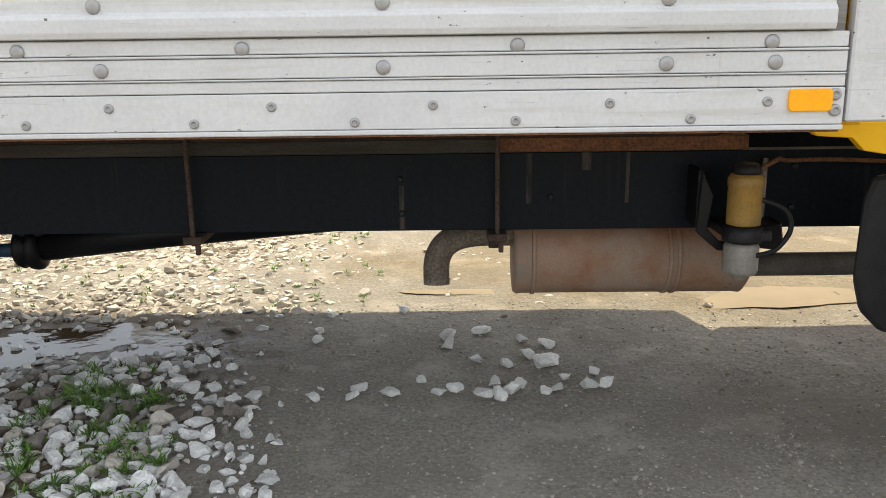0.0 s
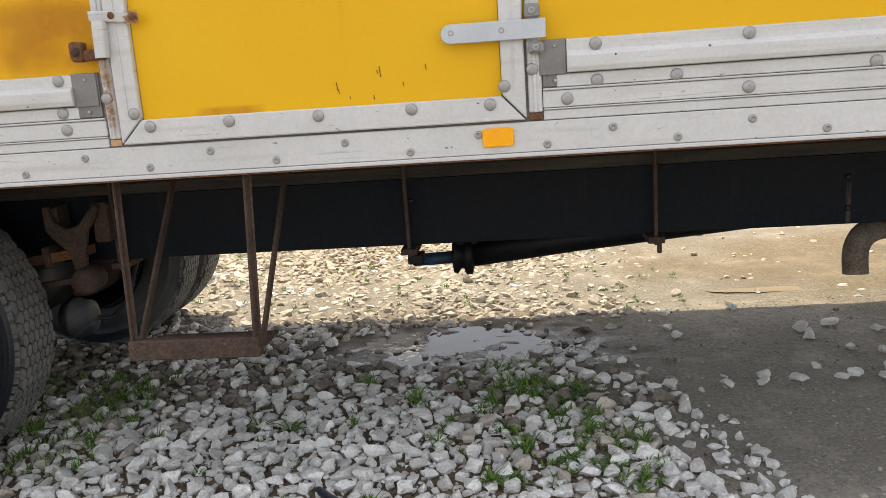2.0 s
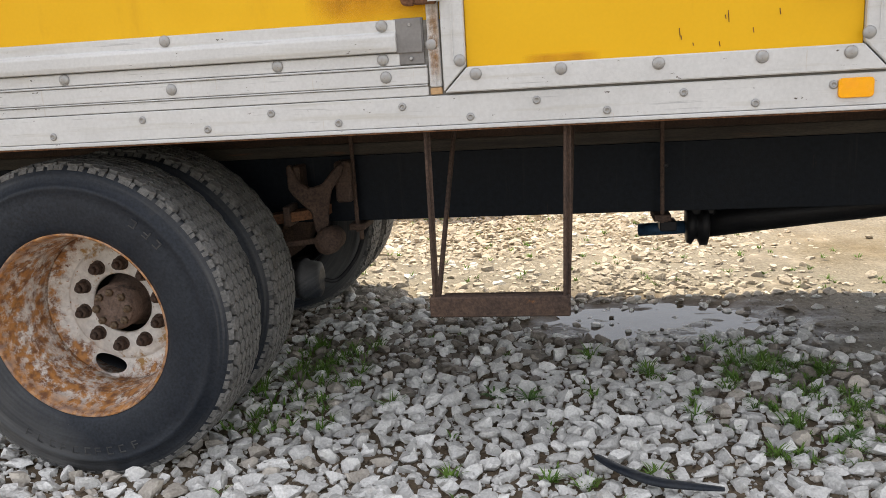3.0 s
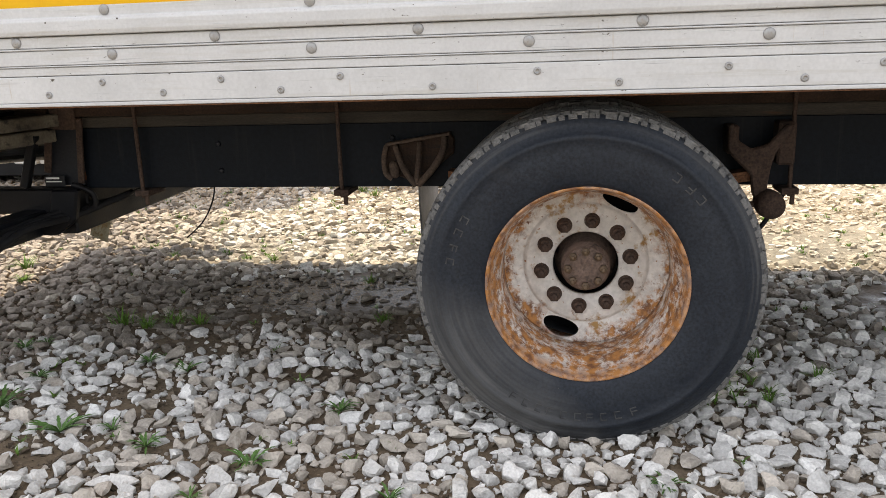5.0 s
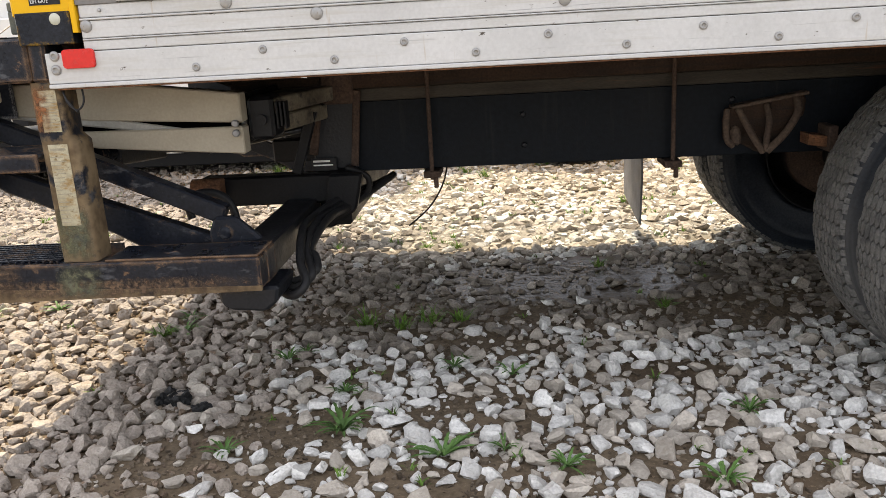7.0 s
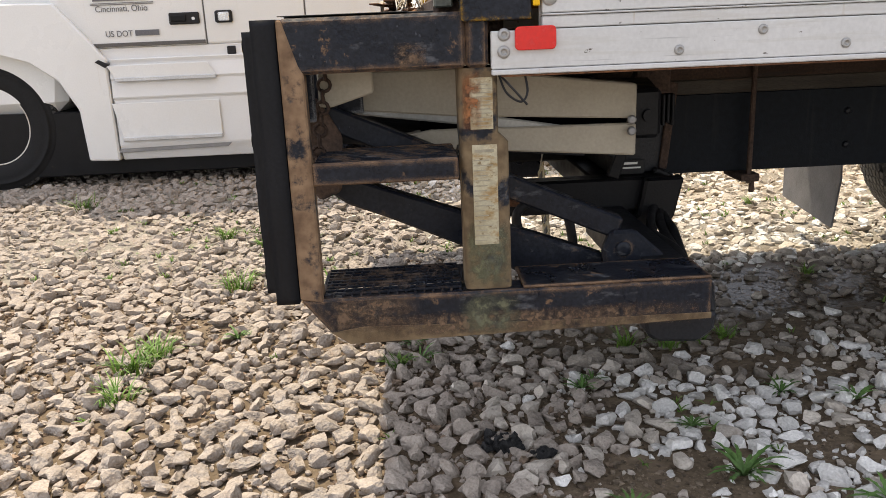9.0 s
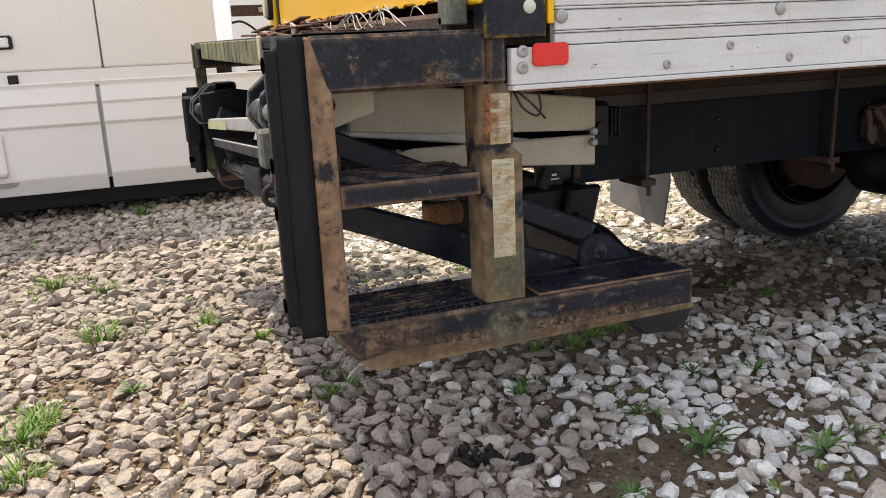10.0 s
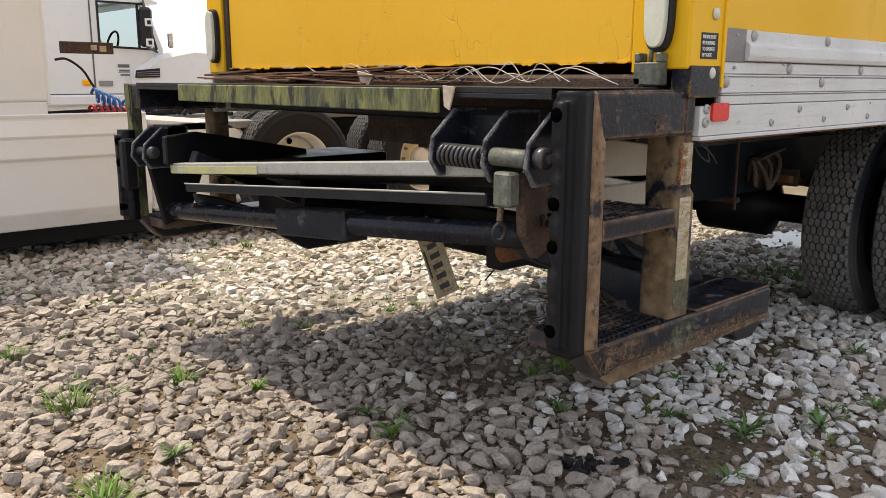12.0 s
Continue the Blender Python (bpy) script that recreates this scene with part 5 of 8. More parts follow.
for q in bl:
    part("splinter", q, "splinter", truck, "splintered plywood strip")
ws = []
for k in range(4):
    y0, y1 = rng.uniform(0.10, 0.35), rng.uniform(0.8, 1.6)
    n = 9
    ws.append(sweep(smooth_curve([(-1.95 + 0.04 * (k % 3 - 1) + rng.uniform(-0.02, 0.02), y0 + (y1 - y0) * i / n, 1.205 + (rng.uniform(0.03, 0.065) if i % 2 else rng.uniform(0.0, 0.012))) for i in range(n + 1)], 6), 0.0016, 5))
for q in ws:
    part("loose_wire", q, "wire", truck, "loose pale wire")
part("torn_tag", prism([(0.43, 1.20), (0.475, 1.203), (0.47, 1.15), (0.45, 1.14), (0.44, 1.17)], "x", -2.268, -2.262, bevel=0.001), "paper", truck, "torn scrap of pale plastic")
part("torn_tag", prism([(1.03, 1.23), (1.12, 1.245), (1.10, 1.21), (1.06, 1.195)], "x", -2.06, -2.05, bevel=0.001), "paper", truck)
part("socket_box", merge(boxes((-1.930, -1.892, 0.052, 0.128, 1.205, 1.262), (-1.930, -1.892, 0.052, 0.066, 1.262, 1.285), (-1.930, -1.892, 0.112, 0.128, 1.262, 1.285), bevel=0.003), lathe([(0.0, 1.295), (0.006, 1.294), (0.006, 1.262)], "z", 10, at=(-1.911, 0.09, 0))), "lug_grey", truck, "small grey-green electrical socket box")
part("warning_label", boxes((-1.836, -1.756, -0.0025, -0.0035, 1.271, 1.335), bevel=0), "black", truck, "black warning label with white print", at=(-1.81, 0, 1.32))
for k, t in enumerate(("ENGINE MUST", "BE RUNNING", "TO OPERATE", "LIFT GATE")):
    lettering(t, 0.0125, (-1.832, -0.0042, 1.3205 - 0.0148 * k), (90, 0, 0), "white_ink", truck, "label_print", stretch=0.80)

# ---- lift gate ----
gate_deck = merge(boxes((-2.25, -1.90, 0.125, WIDTH - 0.02, 1.186, 1.200), (-2.25, -1.985, 0.02, 0.125, 1.1985, 1.2005), bevel=0.0005), boxes((-2.25, -2.242, 0.125, WIDTH - 0.02, 1.172, 1.186), bevel=0.002))
part("deck_plate", gate_deck, "black_steel", truck, "rust-flecked black steel deck plate behind the box")
part("mossy_strip", boxes((-2.262, -2.251, 0.50, 2.03, 1.132, 1.196), bevel=0.003), "mossy", truck, "moss-stained painted strip under the deck")


def side_frame(y0, s, upright, rubber_top):
    """Step frame at one side: bars, rungs, bumper strip. s: 1 on the near side, -1 on the far one."""
    def yy(a, b):
        return (y0 + s * a, y0 + s * b) if s > 0 else (y0 + s * b, y0 + s * a)

    def bx(x0, x1, a, b, z0, z1):
        return (x0, x1, *yy(a, b), z0, z1)
    top = part("top_beam", boxes(bx(-2.246, -1.872, 0.005, 0.12, 1.083, 1.195), bx(-1.871, -1.825, 0.006, 0.12, 1.082, 1.194), bevel=0.007), "worn_beam", truck, "scraped black top beam of the step frame", at=(-2.0, y0, 1.1))
    part("rear_upright", prism([(-2.252, 1.193), (-2.242, 1.193), (-2.214, 1.10), (-2.204, 1.083), (-2.202, 0.590), (-2.252, 0.60)], "y", *yy(0.0, 0.05), bevel=0.004), upright, truck, "rusty upright of the step frame", at=(-2.23, y0, 0.8))
    a, b = yy(0.0, 0.075)
    part("bottom_beam", prism([(-2.252, 0.599), (-1.334, 0.599), (-1.334, 0.507), (-2.15, 0.494), (-2.19, 0.52)], "y", a, b, bevel=0.005), "worn_beam", truck, "rust-bottomed black lower beam", at=(-1.8, y0, 0.55))
    part("beam_lip", prism([(-2.19, 0.5215), (-2.15, 0.4925), (-1.334, 0.5055), (-1.334, 0.520), (-1.7, 0.522), (-2.12, 0.532)], "y", *yy(-0.002, 0.01), bevel=0.001), "worn_post", truck)
    part("beam_lid", boxes(bx(-1.76, -1.336, 0.002, 0.15, 0.600, 0.606), bevel=0.002), "worn_beam", truck)
    part("beam_end", boxes(bx(-1.446, -1.3345, 0.0755, 0.16, 0.502, 0.599), bevel=0.005), "worn_beam", truck)
    part("post", square_tube(((0.60, -1.886, -1.783), (0.925, -1.887, -1.785), (0.945, -1.889, -1.806), (1.082, -1.889, -1.806)), yy(0.014, 0.108), 0.015), "worn_post", truck, "rusty square post of the step frame", at=(-1.84, y0, 0.8))
    part("rung", boxes(bx(-2.203, -1.895, 0.002, 0.012, 0.852, 0.900), bx(-2.203, -1.895, 0.20, 0.21, 0.852, 0.900), bx(-2.203, -2.19, 0.012, 0.20, 0.86, 0.893), bevel=0.003), "worn_beam", truck, "rusty rung")
    # expanded metal grating on rung and lower step
    for z in (0.893, 0.602):
        g = []
        for k in range(16):
            x = -2.20 + 0.02 * k
            g.append(bar((x, y0 + s * 0.014, z), (x + 0.018, y0 + s * 0.20, z), 0.004, 0.006, 0))
        for k in range(9):
            y = y0 + s * (0.02 + 0.022 * k)
            g.append(bar((-2.20, y, z + 0.003), (-1.895, y + s * 0.008, z + 0.003), 0.004, 0.005, 0))
        part("grating", merge(*g), "worn_arm", truck)
    part("step_back", boxes(bx(-2.20, -1.80, 0.20, 0.215, 0.56, 0.60), bx(-2.21, -2.195, 0.05, 0.215, 0.56, 0.6), bevel=0.003), "rusty_steel", truck)
    # rubber bumper with bolt holes and a ragged edge
    rb = boxes(bx(-2.325, -2.254, 0.002, 0.078, 0.592, rubber_top), bevel=0)
    bmesh.ops.bevel(rb, geom=[e for e in rb.edges if all(v.co.x < -2.32 for v in e.verts)], offset=0.022, segments=5, affect="EDGES")
    bmesh.ops.subdivide_edges(rb, edges=[e for e in rb.edges if abs(e.verts[0].co.z - e.verts[1].co.z) > 0.3], cuts=48, use_grid_fill=True)
    for v in rb.verts:
        v.co.x += noise.noise((v.co.x * 14, v.co.y * 14, v.co.z * 9)) * 0.0022
        if v.co.x < -2.295 and s * (v.co.y - y0) > 0.055:          # the inner edge is torn
            v.co.y -= s * max(0.0, noise.noise((1.0, v.co.z * 24, 2.0))) * 0.045
    bmesh.ops.recalc_face_normals(rb, faces=rb.faces[:])
    for fc in rb.faces:
        fc.smooth = True
    rubber = part("bumper_strip", rb, "bumper_rubber", truck, "torn black rubber dock bumper", at=(-2.29, y0 + s * 0.06, 0.9))
    for z in [q for q in (1.143, 0.948, 0.851, 0.655) if q < rubber_top]:
        # bolt holes are near-black discs, their inner shade painted
        part("bolt_hole", lathe([(0.0, -2.3282), (0.015, -2.3281), (0.0155, -2.326), (0.0155, -2.30)], "x", 20, at=(0, y0 + s * 0.047, z)), "hole_shade", rubber)
    return top


side_frame(0.0, 1, "worn_upright", 1.194)
side_frame(WIDTH + 0.10, -1, "mossy", 0.995)
part("moss_patch", boxes((-2.2575, -2.2535, WIDTH + 0.048, WIDTH + 0.098, 1.083, 1.196), bevel=0.001), "mossy", truck, "moss-yellowed end of the far frame")
# rust eats the lower half of the near beam, most at its rear corner
part("rust_film", boxes((-2.19, -1.336, 0.0004, -0.0024, 0.497, 0.556), bevel=0), "rust_film", truck, "tan rust along the lower beam", at=(-1.8, 0, 0.5))
part("rust_film", boxes((-2.235, -1.99, 0.0004, -0.0028, 0.520, 0.607), bevel=0), "rust_film", truck)
part("rust_film", boxes((-2.02, -1.95, 0.0054, 0.0022, 1.083, 1.14), bevel=0), "rust_film", truck)
# near post carries a peeling instruction sheet
part("instruction_sheet", boxes((-1.866, -1.818, 0.0136, 0.0115, 0.955, 1.062), bevel=0), "label", truck, "peeling instruction sheet", at=(-1.84, 0, 1.0))
part("instruction_sheet", boxes((-1.864, -1.811, 0.0135, 0.0115, 0.703, 0.922), bevel=0), "label", truck, "peeling instruction sheet", at=(-1.84, 0, 0.8))
part("rust_patch", boxes((-1.884, -1.840, 0.0134, 0.0105, 0.950, 1.078), bevel=0), "rust_orange_film", truck, "bare rust beside the instruction sheet")
part("paint_patch", boxes((-1.884, -1.785, 0.0136, 0.0122, 0.602, 0.760), bevel=0), "overspray", truck, "greenish overspray at the foot of the post")
part("paint_patch", boxes((-1.905, -1.765, 0.0004, -0.0030, 0.497, 0.598), bevel=0), "overspray", truck)
ln = [(-1.853, -1.822, 0.0116, 0.0108, 0.962 + 0.0085 * k, 0.964 + 0.0085 * k) for k in range(11)]
ln += [(-1.862, -1.862 + 0.044 * rng.uniform(0.5, 1), 0.0116, 0.0108, 0.712 + 0.011 * k, 0.714 + 0.011 * k) for k in range(17)]
for q in ln:
    part("sheet_print", boxes(q, bevel=0), "ink", truck)
part("sheet_print", boxes((-1.859, -1.818, 0.0116, 0.0108, 0.906, 0.912), bevel=0), "ink", truck)

# folded platform: two wedge slabs leaning down to the far side
def slab(rows, y0, y1, sag):
    bm = prism(rows, "y", y0, y1, bevel=0.004)
    for v in bm.verts:
        v.co.z -= sag * max(0.0, v.co.y - y0) / (y1 - y0)
    return bm


part("platform", slab([(-2.255, 0.980), (-2.255, 1.022), (-2.215, 1.022), (-1.55, 0.905), (-1.55, 0.885), (-2.215, 0.978)], 0.31, 2.16, 0.148), "platform", truck, "folded grey aluminium lift platform", at=(-1.8, 1.2, 0.95))
part("platform_flap", slab([(-2.250, 0.902), (-2.250, 0.938), (-1.55, 0.850), (-1.55, 0.832)], 0.33, 2.04, 0.135), "black_steel", truck, "dark folded platform flap", at=(-1.8, 1.2, 0.9))
part("flap_edge", slab([(-2.255, 0.932), (-2.255, 0.938), (-2.251, 0.938), (-2.251, 0.932)], 0.33, 2.04, 0.135), "platform", truck)
for y in (0.30,):
    part("platform_arm", prism([(-1.430, 0.925), (-1.430, 1.010), (-1.88, 1.066), (-2.12, 1.066), (-2.12, 0.975), (-1.88, 0.951)], "y", y, y + 0.06, bevel=0.004), "arm_grey", truck, "pale grey tapered platform arm", at=(-1.8, y, 0.95))
    part("platform_arm", prism([(-1.430, 0.833), (-1.430, 0.914), (-1.94, 0.920), (-2.02, 0.905), (-1.88, 0.869)], "y", y, y + 0.06, bevel=0.004), "arm_grey", truck, "pale grey tapered platform arm", at=(-1.8, y, 0.9))
# solid black filler stands in for the shade between the two arms
part("arm_gap_shade", prism([(-1.965, 0.910), (-1.965, 0.962), (-1.45, 0.930), (-1.45, 0.905)], "y", 0.316, 0.352, bevel=0), "hole_shade", truck, "near-black filler painted as the shade between the folded platform arms")
part("hinge_cover", boxes((-1.462, -1.446, 0.44, 1.05, 0.85, 1.0), bevel=0.004), "black_plain", truck, "greasy black hinge cover")
part("far_arm", prism([(-2.28, 0.87), (-2.28, 0.985), (-2.14, 1.0), (-1.6, 0.90), (-1.6, 0.86)], "y", 2.13, 2.17, bevel=0.005), "black_plain", truck, "black tapered arm at the far hinge")
part("hinge_bolt", merge(lathe([(0.008, 0.29), (0.011, 0.288), (0.011, 0.280), (0.007, 0.276)], "y", 12, at=(-1.446, 0, 0.925)), lathe([(0.008, 0.29), (0.011, 0.288), (0.011, 0.280), (0.007, 0.276)], "y", 12, at=(-1.446, 0, 0.897))), "grey_metal", truck)
part("hinge_block", merge(boxes((-1.427, -1.350, 0.352, 0.47, 0.866, 0.992), bevel=0.010), *[boxes((-1.345 + 0.012 * k, -1.338 + 0.012 * k, 0.360, 0.40, 0.895 + 0.006 * (k % 2), 0.975), bevel=0.002) for k in range(3)], sweep([(-1.385, 0.34, 0.925), (-1.385, 0.36, 0.925)], 0.016, 12)), "black_plain", truck, "greasy black hinge block of the platform")
part("platform_wing", slab([(-2.07, 1.081), (-2.07, 1.027), (-2.168, 0.998), (-2.195, 1.0), (-2.195, 1.081)], 0.172, 0.184, 0.0), "arm_grey", truck)

part("paint_stripe", slab([(-2.2575, 0.888), (-2.2575, 0.918), (-2.2555, 0.918), (-2.2555, 0.888)], 1.45, 2.14, 0.055), "moss_yellow", truck, "yellowed paint on the platform edge", at=(-2.25, 1.8, 0.9))

# lift arms, cross tube, springs
for y in (0.235, 2.02):
    low = 0.0 if y < 1 else -0.08
    part("lift_arm", bar((-2.22, y, 0.988 + low), (-1.49, y, 0.668 + low), 0.05, 0.055, 0.005), "worn_arm", truck, "greasy black lift arm")
    part("lift_arm", prism([(p, q + low) for p, q in ((-2.21, 0.835), (-2.12, 0.815), (-1.52, 0.595), (-1.50, 0.53), (-1.68, 0.53), (-1.72, 0.552), (-1.84, 0.622), (-2.06, 0.722), (-2.15, 0.758), (-2.20, 0.795))], "y", y + 0.0, y + 0.05, bevel=0.006), "worn_arm", truck, "broad scuffed lower lift arm")
    part("pivot_plate", merge(lathe([(0.006, y - 0.046), (0.018, y - 0.045), (0.020, y - 0.04), (0.020, y - 0.005)], "y", 20, at=(-1.485, 0, 0.622 + low)), prism([(p, q + low) for p, q in ((-1.535, 0.622), (-1.515, 0.668), (-1.455, 0.668), (-1.38, 0.60), (-1.36, 0.54), (-1.53, 0.54))], "y", y - 0.04, y - 0.008, bevel=0.008)), "worn_arm", truck, "black pivot plate")
for spec, mid_at in (((-1.75, -1.20, 0.74, 0.82, 0.582, 0.687), (-1.48, 0.78, 0.63)), ((-1.75, -1.20, 1.70, 1.78, 0.582, 0.687), (-1.48, 1.74, 0.63)), ((-1.26, -1.20, 0.82, 1.70, 0.60, 0.68), (-1.23, 1.26, 0.64))):
    part("support_beam", boxes(spec, bevel=0.008), "black_plain", truck, "black support beam under the chassis end", at=mid_at)
part("beam_cap", lathe([(0.02, -1.77), (0.036, -1.768), (0.036, -1.66), (0.03, -1.66)], "x", 16, at=(0, 0.72, 0.655)), "rust_orange", truck, "rusty pin end")
part("end_beam", boxes((-1.442, -1.337, 0.16, 0.80, 0.500, 0.600), bevel=0.006), "black_steel", truck, "black end beam of the lift frame", at=(-1.39, 0.4, 0.55))
part("cross_beam", boxes((-1.33, -1.22, 0.76, 2.30, 0.495, 0.60), bevel=0.008), "black_plain", truck, "black cross beam of the lift frame")
part("toe_plate", prism([(-1.475, 0.502), (-1.468, 0.455), (-1.445, 0.437), (-1.345, 0.430), (-1.31, 0.455), (-1.30, 0.502)], "y", 0.04, 0.22, bevel=0.008), "black_steel", truck, "scuffed black toe plate")
part("hinge_arm", prism([(-1.16, 0.69), (-1.19, 0.56), (-1.28, 0.50), (-1.40, 0.50), (-1.30, 0.58), (-1.28, 0.69)], "y", 0.70, 0.738, bevel=0.008), "black_plain", truck, "black hinge arm of the lift")
hz = []
for d in (0.0, 0.034, 0.062):
    hz.append(sweep(smooth_curve([(-1.15 + d, 0.98, 0.60 + d * 0.5), (-1.24 + d * 0.5, 0.74, 0.60 - d * 0.4), (-1.315 + d, 0.52, 0.575), (-1.30 + d * 0.4, 0.34, 0.565 - d * 0.6), (-1.285 + d * 0.5, 0.24 + d, 0.51), (-1.262 + d * 0.3, 0.19 + d, 0.465 + d * 0.3), (-1.30, 0.17 + d, 0.432 + d * 0.4), (-1.36, 0.22 + d, 0.445)], 8), 0.0135, 10))
hz.append(sweep(smooth_curve([(-1.23, 0.78, 0.70), (-1.16, 0.80, 0.66), (-1.17, 0.82, 0.60), (-1.24, 0.80, 0.585)], 8), 0.011, 8))
hz.append(sweep(smooth_curve([(-1.70, 0.50, 0.60), (-1.705, 0.50, 0.645), (-1.68, 0.50, 0.675), (-1.645, 0.50, 0.684), (-1.60, 0.50, 0.676), (-1.565, 0.50, 0.645), (-1.55, 0.50, 0.585), (-1.545, 0.50, 0.54)], 8), 0.0135, 10))
for k, b in enumerate(hz):
    part("hydraulic_hose", b, "black", truck, "black hydraulic hose" if k == 0 else "")
part("cross_tube", sweep([(-2.16, 2.40, 0.640), (-2.16, 2.28, 0.65), (-2.175, 1.4, 0.725), (-2.19, 0.20, 0.835)], [0.046, 0.038, 0.037, 0.034], 24), "tube", truck, "oily black torsion tube")
part("tube_sleeve", bar((-2.175, 1.40, 0.722), (-2.18, 0.98, 0.760), 0.09, 0.095, 0.006), "worn_arm", truck, "square sleeve on the torsion tube")


def hinge_plate(y, z, x=-2.10):
    return prism([(x, z + 0.10), (-2.22, z + 0.10), (-2.30, z + 0.03), (-2.31, z - 0.03), (-2.28, z - 0.075), (x, z - 0.075)], "y", y, y + 0.012, bevel=0.003)


for ys, z in (((0.475, 0.285, 0.145), 1.045), ((2.30, 2.42), 0.915)):
    for y in ys:
        part("hinge_plate", hinge_plate(y, z, -2.20 if y < 0.2 else -2.10), "plate_steel", truck, "black hinge plate with a worn bright edge")
    part("hinge_pin", merge(sweep([(-2.272, min(ys) - 0.02, z - 0.005), (-2.272, max(ys) + 0.03, z - 0.005)], 0.018, 16), lathe([(0.01, min(ys) - 0.035), (0.026, min(ys) - 0.03), (0.026, min(ys) - 0.006), (0.02, min(ys) - 0.004)], "y", 16, at=(-2.272, 0, z - 0.005))), "spring", truck, "worn steel pin")
turns = [(-2.275 + 0.024 * math.cos(t), 0.315 + 0.15 * t / (2 * math.pi * 9), 1.028 + 0.024 * math.sin(t)) for t in (2 * math.pi * 9 * k / 162 for k in range(163))]
part("torsion_spring", sweep(turns, 0.0052, 8), "spring", truck, "dull coil torsion spring")
for q in ((-2.172, -2.156, 0.292, 0.48, 0.99, 1.135), (-2.20, -2.1, 2.30, 2.44, 0.86, 1.02)):
    part("hinge_back", boxes(q, bevel=0.008), "worn_arm", truck)
part("hinge_lug", merge(boxes((-2.325, -2.285, 0.182, 0.238, 0.922, 1.005), bevel=0.006), lathe([(0.015, 0.16), (0.022, 0.165), (0.022, 0.275), (0.015, 0.28)], "y", 20, at=(-2.28, 0, 1.035))), "lug_grey", truck, "grey-green hinge lug")
part("hinge_lug", boxes((-2.335, -2.27, 2.44, 2.50, 0.74, 0.96), bevel=0.012), "black_plain", truck)
part("swing_arm", merge(prism([(-2.27, 0.99), (-2.20, 1.02), (-2.15, 0.93), (-2.16, 0.80), (-2.21, 0.78), (-2.26, 0.85)], "y", 0.19, 0.22, bevel=0.006)), "rusty_steel", truck)
part("swing_arm", prism([(-2.27, 0.86), (-2.18, 0.90), (-2.02, 0.80), (-2.10, 0.60), (-2.21, 0.58)], "y", 2.34, 2.37, bevel=0.006), "black_plain", truck)
part("chain_link", merge(*[lathe([(0.010, 0.0), (0.014, 0.004), (0.018, 0.0), (0.014, -0.004)], "y" if k % 2 else "x", 12, at=(-2.175 - 0.004 * k, 0.16, 1.075 - 0.025 * k), closed=True) for k in range(9)]), "rust_brown", truck, "rusty hanging chain")
part("hook", merge(lathe([(0.014, 0.0), (0.021, 0.006), (0.028, 0.0), (0.021, -0.006)], "y", 16, at=(-2.30, 0.235, 0.855), closed=True), bar((-2.30, 0.235, 0.88), (-2.29, 0.24, 0.92), 0.014, 0.014)), "rusty_steel", truck, "rusty hook")
part("pigtail", merge(sweep(smooth_curve([(-1.805, 0.03, 1.075), (-1.79, 0.01, 1.03), (-1.76, 0.0, 1.01), (-1.745, 0.01, 1.03), (-1.75, 0.02, 1.07)], 8), 0.0025, 6), sweep(smooth_curve([(-1.81, 0.03, 1.075), (-1.78, -0.01, 1.04), (-1.75, -0.02, 1.005)], 8), 0.0025, 6)), "black", truck, "cut black wire ends")
# number plate that hangs by one corner, writing as bars
pl = Matrix.Translation((-1.48, 1.365, 0.475)) @ Matrix.Rotation(radians(62), 4, "X")


def tilted(bm):
    bmesh.ops.transform(bm, matrix=pl, verts=bm.verts[:])
    return bm


plate = part("number_plate", tilted(boxes((0.0, 0.0025, -0.15, 0.15, -0.075, 0.075), bevel=0.001)), "label", truck, "pale number plate hanging by one corner")
for q in [(-0.002, 0.0, -0.12 + 0.044 * k, -0.098 + 0.044 * k, -0.030, 0.033) for k in range(6)] + [(-0.002, 0.0, -0.06, 0.06, -0.062, -0.052)]:
    part("plate_mark", tilted(boxes(q, bevel=0)), "ink_dark", plate)
part("plate_wire", sweep([(-1.48, 1.44, 0.60), (-1.47, 1.44, 0.66)], 0.003, 6), "wire", truck)
part("maker_plate", boxes((-1.352, -1.262, 0.7815, 0.785, 0.690, 0.735), bevel=0.001), "black", truck, "small black maker's plate")
part("plate_print", boxes((-1.345, -1.285, 0.780, 0.7815, 0.721, 0.728), (-1.345, -1.275, 0.780, 0.7815, 0.708, 0.713), bevel=0), "white_ink", truck)
part("pump_box", boxes((-1.75, -1.26, 1.95, 2.34, 0.60, 0.88), bevel=0.012), "black_plain", truck, "greasy black pump box of the lift", at=(-1.5, 2.1, 0.7))
part("rear_diff_guard", merge(boxes((-1.88, -1.80, 0.30, 2.2, 1.09, 1.17), bevel=0.006)), "black_plain", truck)


# ---- white tractor parked behind, facing -x ----
SY = 4.65
semi = thing("semi_tractor", (-2.2, 5.9, 0), "clean white sleeper tractor parked on the gravel", "truck")


def skin(points, y0, y1, bevel=0.012):
    return prism(points, "y", y0, y1, bevel=bevel)


# side skirts, each with a creased upper lip
def skirt(x0, x1, cut=()):
    prof = [(SY + 0.02, 0.985), (SY + 0.03, 0.95), (SY, 0.84), (SY + 0.012, 0.83), (SY - 0.004, 0.70), (SY + 0.012, 0.685), (SY + 0.005, 0.34), (SY + 0.045, 0.225), (SY + 0.08, 0.225), (SY + 0.10, 0.985)]
    return prism(prof, "x", x0, x1, bevel=0.006)


